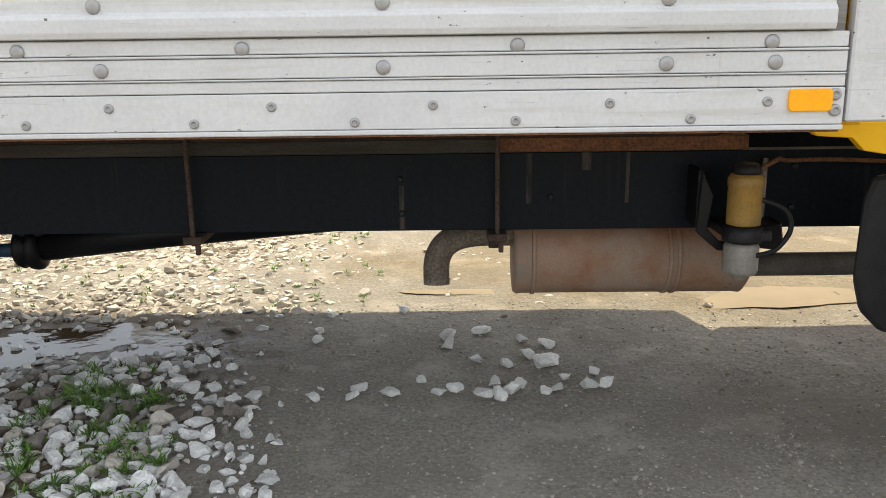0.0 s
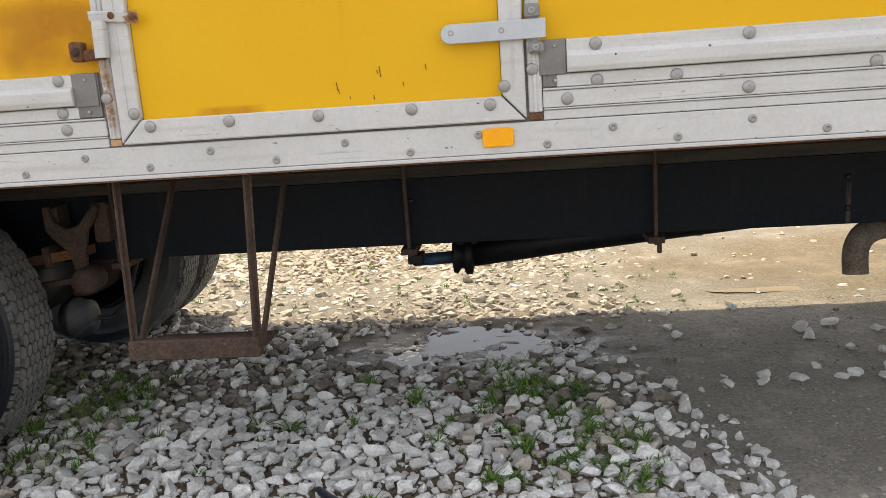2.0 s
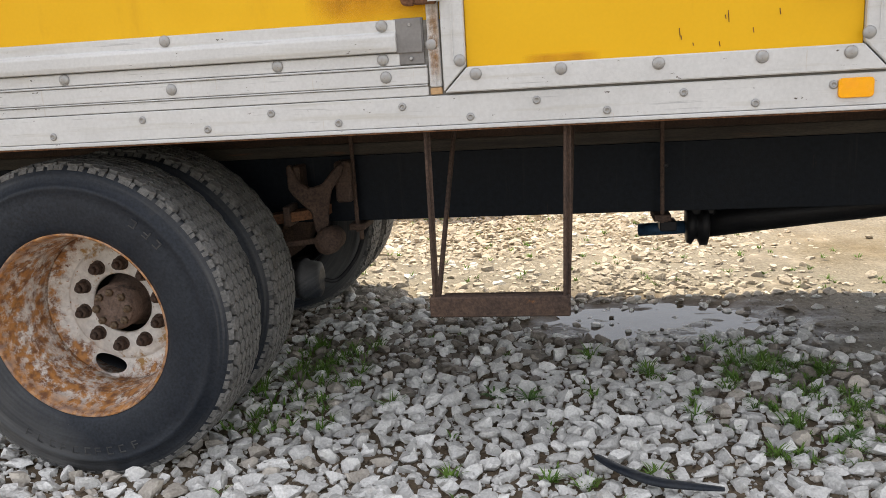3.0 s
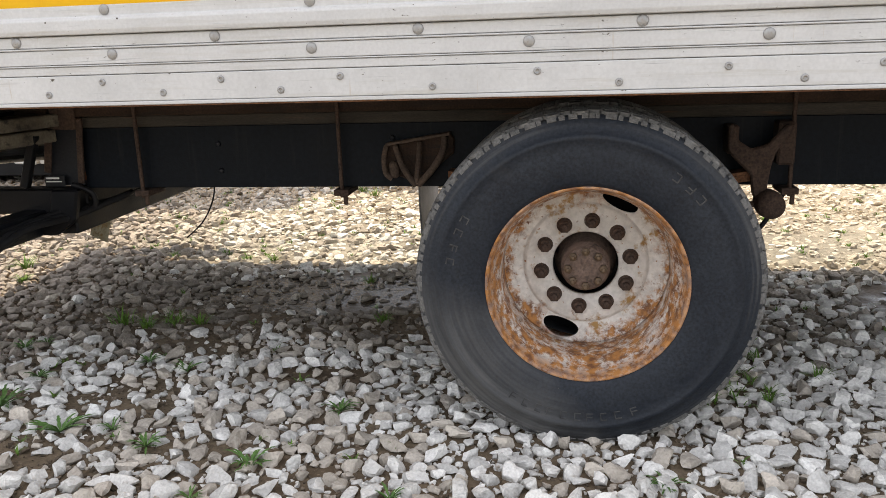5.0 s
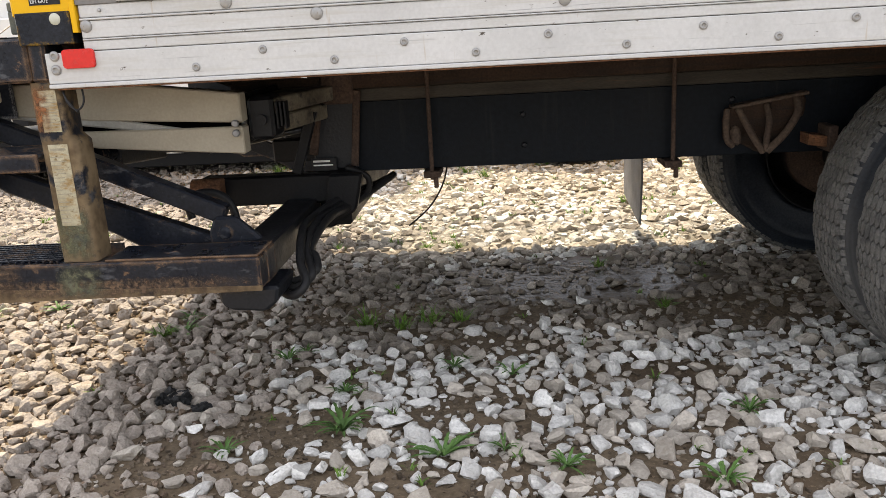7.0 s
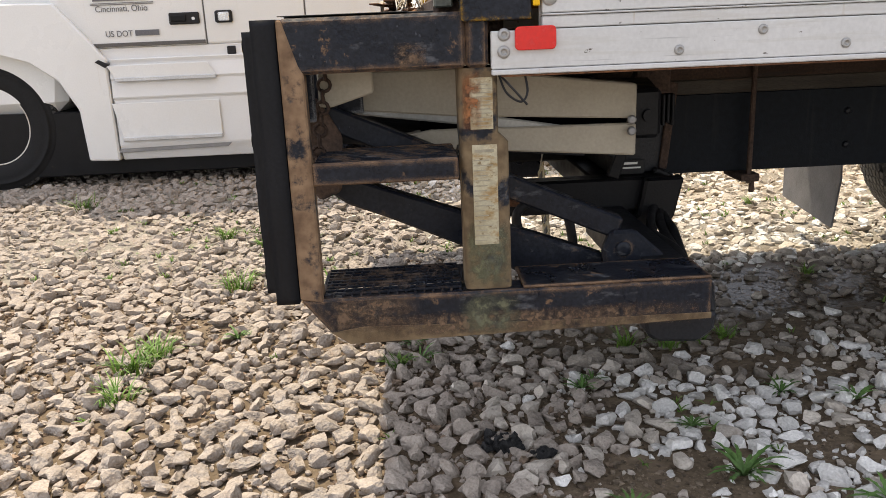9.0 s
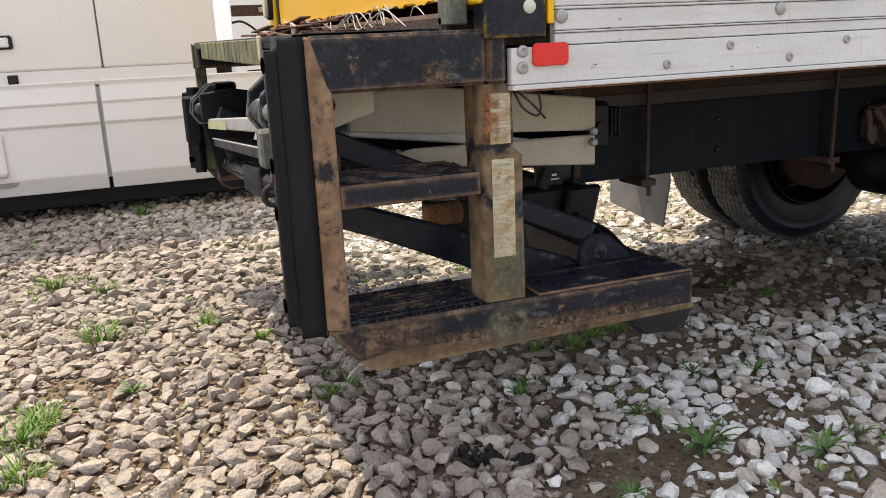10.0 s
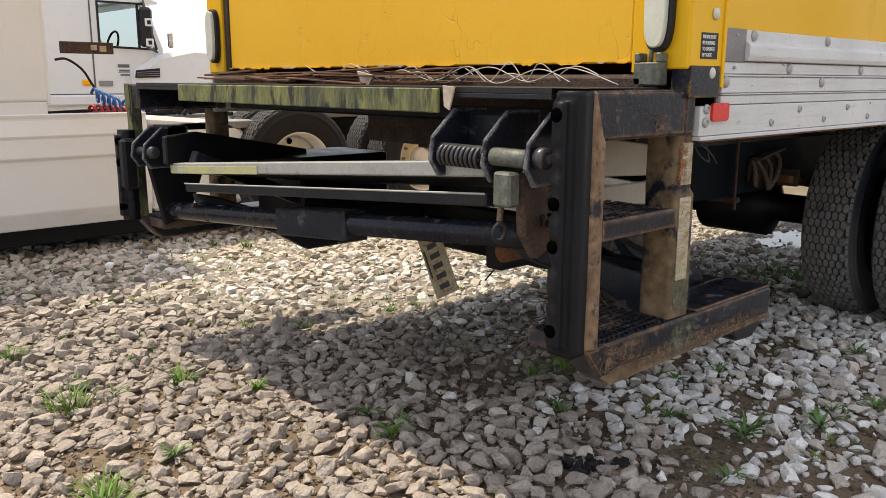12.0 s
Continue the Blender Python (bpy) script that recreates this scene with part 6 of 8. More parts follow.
for x0, x1 in ((-4.18, -2.762), (-2.735, -1.28)):
    part("side_skirt", skirt(x0, x1), "truck_cream", semi, "cream plastic side skirt", at=(x0, SY, 0.6))
fender = [(-4.19, 0.225), (-4.42, 0.235), (-4.44, 0.62), (-4.56, 0.84), (-4.75, 0.98), (-5.1, 1.09), (-5.5, 1.08), (-5.85, 0.95), (-6.05, 0.7), (-6.1, 0.5), (-6.4, 0.5), (-6.5, 0.9), (-6.3, 1.25), (-5.2, 1.42), (-4.52, 1.40), (-4.30, 1.13), (-4.19, 0.985)]
part("front_fender", skin(fender, SY - 0.01, SY + 0.12), "truck_white", semi, "white front fender", at=(-5, SY, 0.9))
# cab and sleeper sides: panels with seams between them
for x0, x1 in ((-4.55, -3.447), (-3.437, -2.70), (-2.69, -1.925)):
    prof = [(SY + 0.06, 1.065), (SY + 0.05, 1.08), (SY + 0.045, 1.9), (SY + 0.06, 2.94), (SY + 0.30, 3.30), (SY + 0.9, 3.42), (SY + 0.9, 1.065)]
    part("cab_side", prism(prof, "x", x0, x1, bevel=0.004), "truck_white", semi, "white cab side panel", at=(x0, SY, 1.5))
part("cab_core", prism([(SY + 0.12, 0.95), (SY + 0.12, 2.9), (SY + 0.40, 3.25), (SY + 2.1, 3.25), (SY + 2.4, 2.9), (SY + 2.4, 0.95)], "x", -4.5, -1.95, bevel=0.01), "truck_white", semi)
part("skirt_backing", boxes((-2.80, -2.70, SY + 0.085, SY + 0.12, 0.30, 0.94), bevel=0), "truck_cream", semi)
part("lower_sill", boxes((-4.3, -1.93, SY + 0.055, SY + 0.13, 0.955, 1.064), bevel=0.004), "truck_cream", semi, "cream sill between skirt and cab")
part("hood", prism([(-4.5, 1.2), (-4.5, 1.9), (-6.2, 1.55), (-6.55, 1.2), (-6.5, 0.6), (-4.6, 0.6)], "y", SY + 0.13, SY + 2.3, bevel=0.08), "truck_white", semi)
part("door_strip", boxes((-4.33, -3.452, SY + 0.035, SY + 0.055, 1.072, 1.10), bevel=0.003), "seam", semi, "dark rub strip under the cab door")
for q in ((-3.446, -3.438, SY + 0.05, SY + 0.06, 1.07, 1.9), (-2.70, -2.69, SY + 0.05, SY + 0.07, 1.07, 1.9)):
    part("seam_line", boxes(q, bevel=0), "seam", semi)
handle = part("door_handle", boxes((-3.70, -3.475, SY + 0.03, SY + 0.046, 1.215, 1.30), bevel=0.012), "black", semi, "black recessed door handle")
part("handle_pull", boxes((-3.69, -3.57, SY + 0.018, SY + 0.034, 1.235, 1.285), bevel=0.008), "black_plain", handle)
part("door_lock", lathe([(0.012, SY + 0.028), (0.012, SY + 0.04)], "y", 12, at=(-3.52, 0, 1.255)), "chrome", handle)
lamp = part("side_lamp", boxes((-3.362, -3.232, SY + 0.025, SY + 0.048, 1.215, 1.305), bevel=0.016), "black", semi, "small square side lamp with a clear lens")
part("lens", boxes((-3.338, -3.255, SY + 0.018, SY + 0.03, 1.228, 1.292), bevel=0.01), "chrome", lamp)
part("latch", boxes((-3.30, -3.235, SY + 0.042, SY + 0.06, 0.985, 1.045), bevel=0.006), "black", semi)
for x0, x1, z0, z1 in ((-4.14, -3.39, 0.845, 0.94), (-4.14, -3.39, 0.40, 0.66)):
    w = part("step_recess", prism([(x0, z0), (x1, z0), (x1 - (0.06 if z0 > 0.6 else 0.0), z1), (x0 - 0.05, z1)], "y", SY - 0.003, SY - 0.012, bevel=0.003), "truck_white", semi, "white moulded step")
    part("step_edge", boxes((x0, x1, SY - 0.03, SY + 0.0, z0 - 0.025, z0 + 0.004), bevel=0.004), "aluminium", semi)
part("step_shadow_strip", prism([(-4.2, 0.285), (-3.36, 0.30), (-3.33, 0.33), (-4.18, 0.315)], "y", SY + 0.006, SY + 0.024, bevel=0.002), "grey_metal", semi)
part("vent", prism([(-4.27, 0.97), (-4.20, 0.925), (-4.17, 0.95), (-4.24, 0.985)], "y", SY - 0.02, SY + 0.02, bevel=0.003), "black", semi)
lettering("Cincinnati, Ohio", 0.062, (-4.23, SY + 0.043, 1.325), (90, 0, 0), "silver_text", semi, "lettering", "grey lettering on the cab door", 0.93)
lettering("US DOT", 0.062, (-4.18, SY + 0.043, 1.145), (90, 0, 0), "silver_text", semi, "lettering", "", 0.9)
part("number_bar", boxes((-3.96, -3.785, SY + 0.040, SY + 0.0445, 1.147, 1.187), bevel=0), "silver_text", semi, "grey bar of small characters")
for q in ((-4.25, -3.86, 1.466, 1.488), (-4.24, -3.84, 1.402, 1.422), (-4.26, -3.80, 1.383, 1.387), (-4.26, -3.80, 1.373, 1.377)):
    part("name_bar", boxes((q[0], q[1], SY + 0.040, SY + 0.0445, q[2], q[3]), bevel=0), "silver_text", semi)
# rear of the sleeper: extender edge, dark bracket, deck, tank, hoses
part("extender_edge", boxes((-1.93, -1.905, SY + 0.05, SY + 0.20, 1.05, 2.1), bevel=0.006), "truck_cream", semi)
part("catwalk", boxes((-1.9, 2.2, SY + 0.75, SY + 1.65, 0.86, 0.93), (-1.3, -0.25, SY + 0.02, SY + 0.7, 0.84, 0.90), bevel=0.006), "grey_metal", semi, "grey catwalk over the tractor frame")
part("frame_rail", boxes((-1.9, 2.3, SY + 0.80, SY + 0.88, 0.62, 0.86), (-1.9, 2.3, SY + 1.52, SY + 1.60, 0.62, 0.86), bevel=0.004), "black_plain", semi)
# added low black box: its dark front face stands in for shade under the skirts
part("underbody_shade_block", boxes((-6.0, -0.6, SY + 0.14, SY + 2.2, 0.10, 0.60), bevel=0.01), "black_plain", semi)
part("tank_fairing", skin([(-1.27, 0.26), (-1.27, 0.96), (-0.62, 0.90), (-0.48, 0.80), (-0.47, 0.32), (-0.55, 0.26)], SY + 0.02, SY + 0.65, 0.03), "truck_cream", semi, "cream tank fairing")
for k in range(14):
    part("deck_hose", bar((rng.uniform(-1.6, -0.4), SY + rng.uniform(0.3, 1.4), 0.94), (rng.uniform(-1.2, 0.4), SY + rng.uniform(0.3, 1.4), 0.98), 0.03, 0.03), "black_plain", semi, "dark lines and brackets on the deck")
part("fifth_wheel", merge(lathe([(0.1, 0.98), (0.45, 0.985), (0.46, 1.03), (0.1, 1.05)], "z", 32, at=(0.6, SY + 1.2, 0)), boxes((0.3, 0.9, SY + 0.9, SY + 1.5, 0.9, 0.99), bevel=0.01)), "black_plain", semi)
for mat_name, a, b, n in (("red_hose", (-1.53, SY + 0.40, 0.985), (-1.16, SY + 0.42, 0.955), 8), ("blue_hose", (-1.50, SY + 0.40, 1.105), (-1.30, SY + 0.42, 1.02), 5), ("blue_hose", (-1.26, SY + 0.46, 1.015), (-0.72, SY + 0.55, 0.975), 10)):
    tn = [(a[0] + (b[0] - a[0]) * u, a[1] + (b[1] - a[1]) * u + 0.042 * math.cos(2 * math.pi * n * u), a[2] + (b[2] - a[2]) * u + 0.042 * math.sin(2 * math.pi * n * u)) for u in (k / (n * 14) for k in range(n * 14 + 1))]
    part("air_hose", sweep(tn, 0.011, 8), mat_name, semi, "coiled red air hose" if "red" in mat_name else "coiled blue air hose")
part("cable_loop", sweep(smooth_curve([(-1.74, SY + 0.42, 1.345), (-1.66, SY + 0.42, 1.35), (-1.56, SY + 0.42, 1.28), (-1.50, SY + 0.42, 1.18), (-1.47, SY + 0.40, 1.12)], 8), 0.009, 8), "black", semi, "black cable loop")
tm_t, rm_t = tm.copy(), rm.copy()
tm_t.materials[0], rm_t.materials[0] = M["tractor_tyre"], M["mark"]
srim = mesh_of("tractor_wheel", merge(lathe([(0.285, 0.0), (0.295, -0.004), (0.294, 0.02), (0.275, 0.05), (0.262, 0.10), (0.262, 0.16), (0.27, 0.16), (0.27, 0.05)], "y", 64, closed=True),
                                      lathe([(0.09, 0.10), (0.115, 0.10), (0.12, 0.135), (0.20, 0.135), (0.235, 0.15), (0.262, 0.14), (0.262, 0.15), (0.2, 0.15), (0.09, 0.15)], "y", 64, closed=True),
                                      lathe([(0.0, 0.02), (0.08, 0.025), (0.09, 0.05), (0.095, 0.15)], "y", 32)), "rim_white")
# hand holes as flat near-black discs, with the shade in their colour
hole_mesh = mesh_of("hand_hole", lathe([(0.0, 0.0), (0.024, 0.0), (0.025, 0.004), (0.0, 0.004)], "y", 16), "hole_shade")
nut_white = mesh_of("lug_nut", lathe([(0.016, 0.0), (0.016, -0.02), (0.010, -0.03), (0.0, -0.03)], "y", 6), "grey_metal")
for x, y in ((-5.18, SY + 0.14), (-0.10, SY - 0.13), (1.24, SY - 0.13), (-0.10, SY + 2.2), (1.24, SY + 2.2)):
    w = repeat("tractor_wheel", srim, semi, (x, y, WZ))
    tagged(w, "white wheel with a black tyre")
    for k in range(5):
        a = 2 * math.pi * (k + 0.3) / 5
        o = new("hand_hole", hole_mesh)
        o.parent, o.location = w, (0.215 * math.cos(a), 0.131, 0.215 * math.sin(a))
    for k in range(10):
        a = 2 * math.pi * k / 10
        o = new("lug_nut", nut_white)
        o.parent, o.location = w, (0.155 * math.cos(a), 0.136, 0.155 * math.sin(a))
    for d in ((0.115,) if x < -2 else (0.115, 0.455)):
        for nm, me in (("tyre", tm_t), ("tread", rm_t)):
            t = new(nm, me)
            t.parent, t.location = w, (0, d, 0)
# second added block, keeps sky light out from under the tractor
part("underbody_shade_block", boxes((-4.3, -1.0, SY + 0.30, SY + 1.9, 0.35, 0.9), bevel=0.02), "black_plain", semi)

# ---- second white tractor, farther off, facing +x ----
CY = 11.0
far = thing("distant_tractor", (-0.4, 12.2, 0), "white day-cab tractor standing far behind", "truck")
for y in (CY, CY + 2.24):
    wall = part("cab_wall", merge(boxes((-1.0, 1.72, y, y + 0.06, 0.60, 1.655), (-1.0, 0.775, y + 0.001, y + 0.059, 1.655, 2.29), bevel=0.004),
                                  prism([(-1.0, 2.29), (1.47, 2.29), (1.40, 2.52), (1.25, 3.25), (-1.0, 3.25)], "y", y, y + 0.06, bevel=0.004),
                                  prism([(1.60, 1.65), (1.72, 1.65), (1.49, 2.31), (1.40, 2.31)], "y", y, y + 0.06, bevel=0.004)), "truck_white", far, "white cab side with a door window", at=(0.5, y, 1.5))
    pane = part("side_window", prism([(0.79, 1.735), (0.84, 1.665), (1.60, 1.64), (1.44, 2.285), (0.79, 2.285)], "y", y + 0.022, y + 0.030, bevel=0), "cab_glass", wall, "tinted cab side window")
    pane.visible_shadow = False
    part("window_seal", merge(bar((0.785, y - 0.004, 1.70), (0.785, y - 0.004, 2.29), 0.02, 0.03), bar((0.80, y - 0.004, 1.665), (1.62, y - 0.004, 1.64), 0.02, 0.03), bar((1.36, y - 0.004, 1.65), (1.36, y - 0.004, 2.28), 0.02, 0.035), bar((1.62, y - 0.004, 1.64), (1.455, y - 0.004, 2.285), 0.02, 0.03), bar((0.785, y - 0.004, 2.28), (1.46, y - 0.004, 2.28), 0.02, 0.03)), "black", wall)
part("cab_back", boxes((-1.0, -0.94, CY + 0.061, CY + 2.239, 0.60, 3.25), bevel=0.004), "truck_white", far)
part("cab_roof", boxes((-1.0, 1.30, CY, CY + 2.3, 3.251, 3.30), bevel=0.01), "truck_white", far)
part("cab_floor", boxes((-0.93, 1.70, CY + 0.062, CY + 2.238, 1.0, 1.10), bevel=0.004), "black", far)
part("cab_nose", boxes((1.66, 1.72, CY + 0.062, CY + 2.238, 0.60, 1.60), bevel=0.01), "truck_white", far)
part("seat", merge(boxes((0.35, 0.55, CY + 0.35, CY + 0.85, 1.30, 2.12), (0.55, 1.0, CY + 0.35, CY + 0.85, 1.25, 1.42), bevel=0.06)), "black", far, "dark cab seat")
wheel_ring = smooth_curve([(1.20 + 0.10 * math.sin(a) * 0.5, CY + 0.60 + 0.21 * math.cos(a), 1.72 + 0.19 * math.sin(a)) for a in (2 * math.pi * k / 12 for k in range(13))], 3)
part("steering_wheel", sweep(wheel_ring, 0.016, 8), "black", far, "dark steering wheel")
part("sun_visor", prism([(1.44, 2.335), (1.66, 2.285), (1.68, 2.315), (1.46, 2.40)], "y", CY - 0.02, CY + 2.3, bevel=0.006), "truck_white", far, "white sun visor")
part("hood", prism([(1.20, 1.30), (1.60, 1.56), (2.16, 1.68), (2.95, 1.62), (3.25, 1.30), (3.25, 0.70), (1.20, 0.70)], "y", CY - 0.12, CY + 2.40, bevel=0.07), "truck_white", far, "white sloping hood")
grille = part("hood_vent", prism([(1.23, 1.335), (1.585, 1.368), (1.585, 1.235), (1.21, 1.225)], "y", CY - 0.150, CY - 0.124, bevel=0.004), "black", far, "dark slatted hood vent")
for k in range(3):
    part("slat", bar((1.235, CY - 0.154, 1.252 + 0.026 * k), (1.58, CY - 0.154, 1.262 + 0.031 * k), 0.008, 0.007, 0), "grey_metal", grille)
mirror = part("mirror", boxes((1.235, 1.415, CY - 0.42, CY - 0.28, 1.655, 2.21), bevel=0.04), "black", far, "tall black door mirror")
for z in (1.72, 2.00):
    part("mirror_lens", boxes((1.285, 1.40, CY - 0.432, CY - 0.418, z - 0.055, z + 0.055), bevel=0.012), "truck_white", mirror)
    part("mirror_glass", boxes((1.315, 1.37, CY - 0.438, CY - 0.431, z - 0.028, z + 0.028), bevel=0.006), "black", mirror)
part("mirror_arm", merge(bar((1.33, CY - 0.35, 2.20), (1.45, CY - 0.02, 2.32), 0.025, 0.025), bar((1.33, CY - 0.35, 1.66), (1.62, CY - 0.02, 1.60), 0.025, 0.025)), "black", mirror)
part("fender_mirror", boxes((1.69, 1.76, CY - 0.30, CY - 0.22, 1.66, 1.88), bevel=0.02), "chrome", far, "small chrome fender mirror")
part("door_seam", merge(boxes((0.668, 0.690, CY - 0.005, CY - 0.001, 1.0, 3.2), bevel=0), boxes((-0.4, 1.2, CY - 0.005, CY - 0.001, 0.99, 1.002), bevel=0)), "seam", far)
part("marker_lamp", boxes((0.50, 0.625, CY - 0.03, CY - 0.001, 1.117, 1.196), bevel=0.012), "amber", far, "amber side marker lamp")
part("door_handle", boxes((0.735, 0.93, CY - 0.02, CY - 0.001, 1.108, 1.183), bevel=0.006), "grey_metal", far)
part("cab_sill", boxes((-0.6, 1.19, CY - 0.06, CY - 0.002, 0.84, 0.985), bevel=0.02), "truck_cream", far, "pale step sill under the door")
for q in ((1.02, 1.19, 1.372, 1.418), (1.035, 1.19, 1.315, 1.342), (1.02, 1.19, 1.297, 1.303), (1.05, 1.19, 1.255, 1.277)):
    part("name_bar", boxes((q[0], q[1], CY - 0.005, CY - 0.001, q[2], q[3]), bevel=0), "silver_text", far, "grey bar of lettering")
part("chassis", boxes((-3.0, 3.0, CY + 0.5, CY + 1.8, 0.5, 0.9), bevel=0.02), "black_plain", far)
for x in (2.25, -2.2):
    w = repeat("tractor_wheel", srim, far, (x, CY + 0.05, WZ))
    for nm, me in (("tyre", tm_t), ("tread", rm_t)):
        t = new(nm, me)
        t.parent, t.location = w, (0, 0.115, 0)
bracket = merge(boxes((-1.76, -1.40, SY + 0.22, SY + 0.25, 1.385, 1.465), bevel=0.004))
part("rear_bracket", bracket, "rust_brown", semi, "brown steel bracket behind the sleeper")
part("bracket_plate", boxes((-1.56, -1.52, SY + 0.21, SY + 0.222, 1.41, 1.445), (-1.50, -1.455, SY + 0.21, SY + 0.222, 1.40, 1.44), bevel=0.002), "paper", semi)


# ---- ground ----
def dirt_side(x, y):
    """How far a place lies on the bare-earth side (metres, negative on gravel)."""
    edge = 3.72 - 0.28 * max(-0.5, min(1.2, y)) - 0.75 * max(0.0, y - 1.2) if y < 2.05 else 3.7
    return x - edge + 0.11 * noise.noise((x * 1.3, y * 1.3, 4.0)) + 0.08 * noise.noise((x * 4, y * 4, 8.0))


def height(x, y):
    h = 0.018 * noise.noise((x * 0.9, y * 0.9, 0.0)) + 0.008 * noise.noise((x * 4.1, y * 4.1, 2.0))
    d = math.hypot((x - 2.72) / 0.62, (y - 1.66) / 0.32)
    return h - 0.024 * max(0.0, 1.35 - d) + (0.018 * noise.noise((x * 5, y * 8, 6.0)) + 0.010 * noise.noise((x * 15, y * 22, 3.0)) if d < 1.7 else 0.0)


ys = [-400, -60, -12, -4, -2] + [-1.2 + 0.06 * k for k in range(40)] + [1.2 + 0.02 * k for k in range(45)] + [2.1 + 0.06 * k for k in range(55)] + [5.6, 6.4, 8, 11, 16, 30, 80, 500]
xs = [-400, -60, -20, -10, -7] + [-5.6 + 0.07 * k for k in range(110)] + [2.1 + 0.025 * k for k in range(52)] + [3.4 + 0.07 * k for k in range(46)] + [7, 8, 10, 20, 60, 400]
verts = [(x, y, height(x, y) if -6 < x < 7 and -1.3 < y < 5.6 else 0.0) for y in ys for x in xs]
nx = len(xs)
faces = [(j * nx + i, j * nx + i + 1, (j + 1) * nx + i + 1, (j + 1) * nx + i) for j in range(len(ys) - 1) for i in range(nx - 1)]
me = bpy.data.meshes.new("ground")
me.from_pydata(verts, [], faces)
me.polygons.foreach_set("use_smooth", [True] * len(faces))
M["earth"] = surf("packed_earth", (0.258, 0.236, 0.196), (0.212, 0.193, 0.161), 1.7, 0.92, spots=(((0.345, 0.312, 0.262), 3.5, 0.52, 0.72, ONE), ((0.185, 0.162, 0.133), 1.3, 0.53, 0.66, ONE), ((0.145, 0.124, 0.10), 24, 0.60, 0.72, ONE), ((0.42, 0.375, 0.31), 60, 0.60, 0.68, ONE), ((0.44, 0.40, 0.34), 130, 0.60, 0.70, ONE)), fine=0.2, fscale=70, bump=0.5, bscale=24, spec=0.15)
# below about x 3.6 the soil is darker than on the bare track, fading out by y 2.25
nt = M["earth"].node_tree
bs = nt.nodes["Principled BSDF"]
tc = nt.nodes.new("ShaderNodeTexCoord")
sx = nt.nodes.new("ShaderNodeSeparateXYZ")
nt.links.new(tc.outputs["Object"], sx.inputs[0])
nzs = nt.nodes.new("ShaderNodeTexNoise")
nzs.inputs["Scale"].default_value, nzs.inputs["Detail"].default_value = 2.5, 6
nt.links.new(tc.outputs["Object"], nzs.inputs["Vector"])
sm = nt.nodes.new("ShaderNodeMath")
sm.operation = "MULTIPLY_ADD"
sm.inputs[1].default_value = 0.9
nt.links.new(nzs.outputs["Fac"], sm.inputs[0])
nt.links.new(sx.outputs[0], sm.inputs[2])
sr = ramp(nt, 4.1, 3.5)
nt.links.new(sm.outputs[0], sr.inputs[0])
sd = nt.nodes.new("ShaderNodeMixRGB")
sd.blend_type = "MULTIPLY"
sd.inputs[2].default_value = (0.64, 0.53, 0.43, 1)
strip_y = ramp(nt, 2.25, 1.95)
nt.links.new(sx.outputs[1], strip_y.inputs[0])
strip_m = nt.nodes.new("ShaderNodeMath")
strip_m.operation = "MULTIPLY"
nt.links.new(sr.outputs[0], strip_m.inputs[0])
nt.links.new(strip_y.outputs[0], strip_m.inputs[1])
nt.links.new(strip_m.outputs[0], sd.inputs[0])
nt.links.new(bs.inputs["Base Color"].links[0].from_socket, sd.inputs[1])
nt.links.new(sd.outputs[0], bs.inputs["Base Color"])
# the earth round the puddles is wet: darker and glossier
nt = M["earth"].node_tree
bs = nt.nodes["Principled BSDF"]
tc = nt.nodes.new("ShaderNodeTexCoord")
wet_all = None
for cx, cy, rx, ry in ((2.80, 1.58, 0.85, 0.48), (-0.50, 1.58, 0.95, 0.40)):
    mp = nt.nodes.new("ShaderNodeMapping")
    mp.inputs["Location"].default_value = (-cx / rx, -cy / ry, 0)
    mp.inputs["Scale"].default_value = (1 / rx, 1 / ry, 0)
    nt.links.new(tc.outputs["Object"], mp.inputs[0])
    le = nt.nodes.new("ShaderNodeVectorMath")
    le.operation = "LENGTH"
    nt.links.new(mp.outputs[0], le.inputs[0])
    nz = nt.nodes.new("ShaderNodeTexNoise")
    nz.inputs["Scale"].default_value, nz.inputs["Detail"].default_value = 6, 5
    nt.links.new(tc.outputs["Object"], nz.inputs["Vector"])
    ad = nt.nodes.new("ShaderNodeMath")
    nt.links.new(le.outputs["Value"], ad.inputs[0])
    nt.links.new(nz.outputs["Fac"], ad.inputs[1])
    rp = ramp(nt, 1.6, 1.15)
    nt.links.new(ad.outputs[0], rp.inputs[0])
    if wet_all is None:
        wet_all = rp.outputs[0]
    else:
        mxm = nt.nodes.new("ShaderNodeMath")
        mxm.operation = "MAXIMUM"
        nt.links.new(wet_all, mxm.inputs[0])
        nt.links.new(rp.outputs[0], mxm.inputs[1])
        wet_all = mxm.outputs[0]
src = bs.inputs["Base Color"].links[0].from_socket
dk = nt.nodes.new("ShaderNodeMixRGB")
dk.blend_type = "MULTIPLY"
dk.inputs[2].default_value = (0.42, 0.40, 0.38, 1)
nt.links.new(wet_all, dk.inputs[0])
nt.links.new(src, dk.inputs[1])
nt.links.new(dk.outputs[0], bs.inputs["Base Color"])
src = bs.inputs["Roughness"].links[0].from_socket
wr = nt.nodes.new("ShaderNodeMixRGB")
wr.inputs[2].default_value = (0.22, 0.22, 0.22, 1)
nt.links.new(wet_all, wr.inputs[0])
nt.links.new(src, wr.inputs[1])
nt.links.new(wr.outputs[0], bs.inputs["Roughness"])
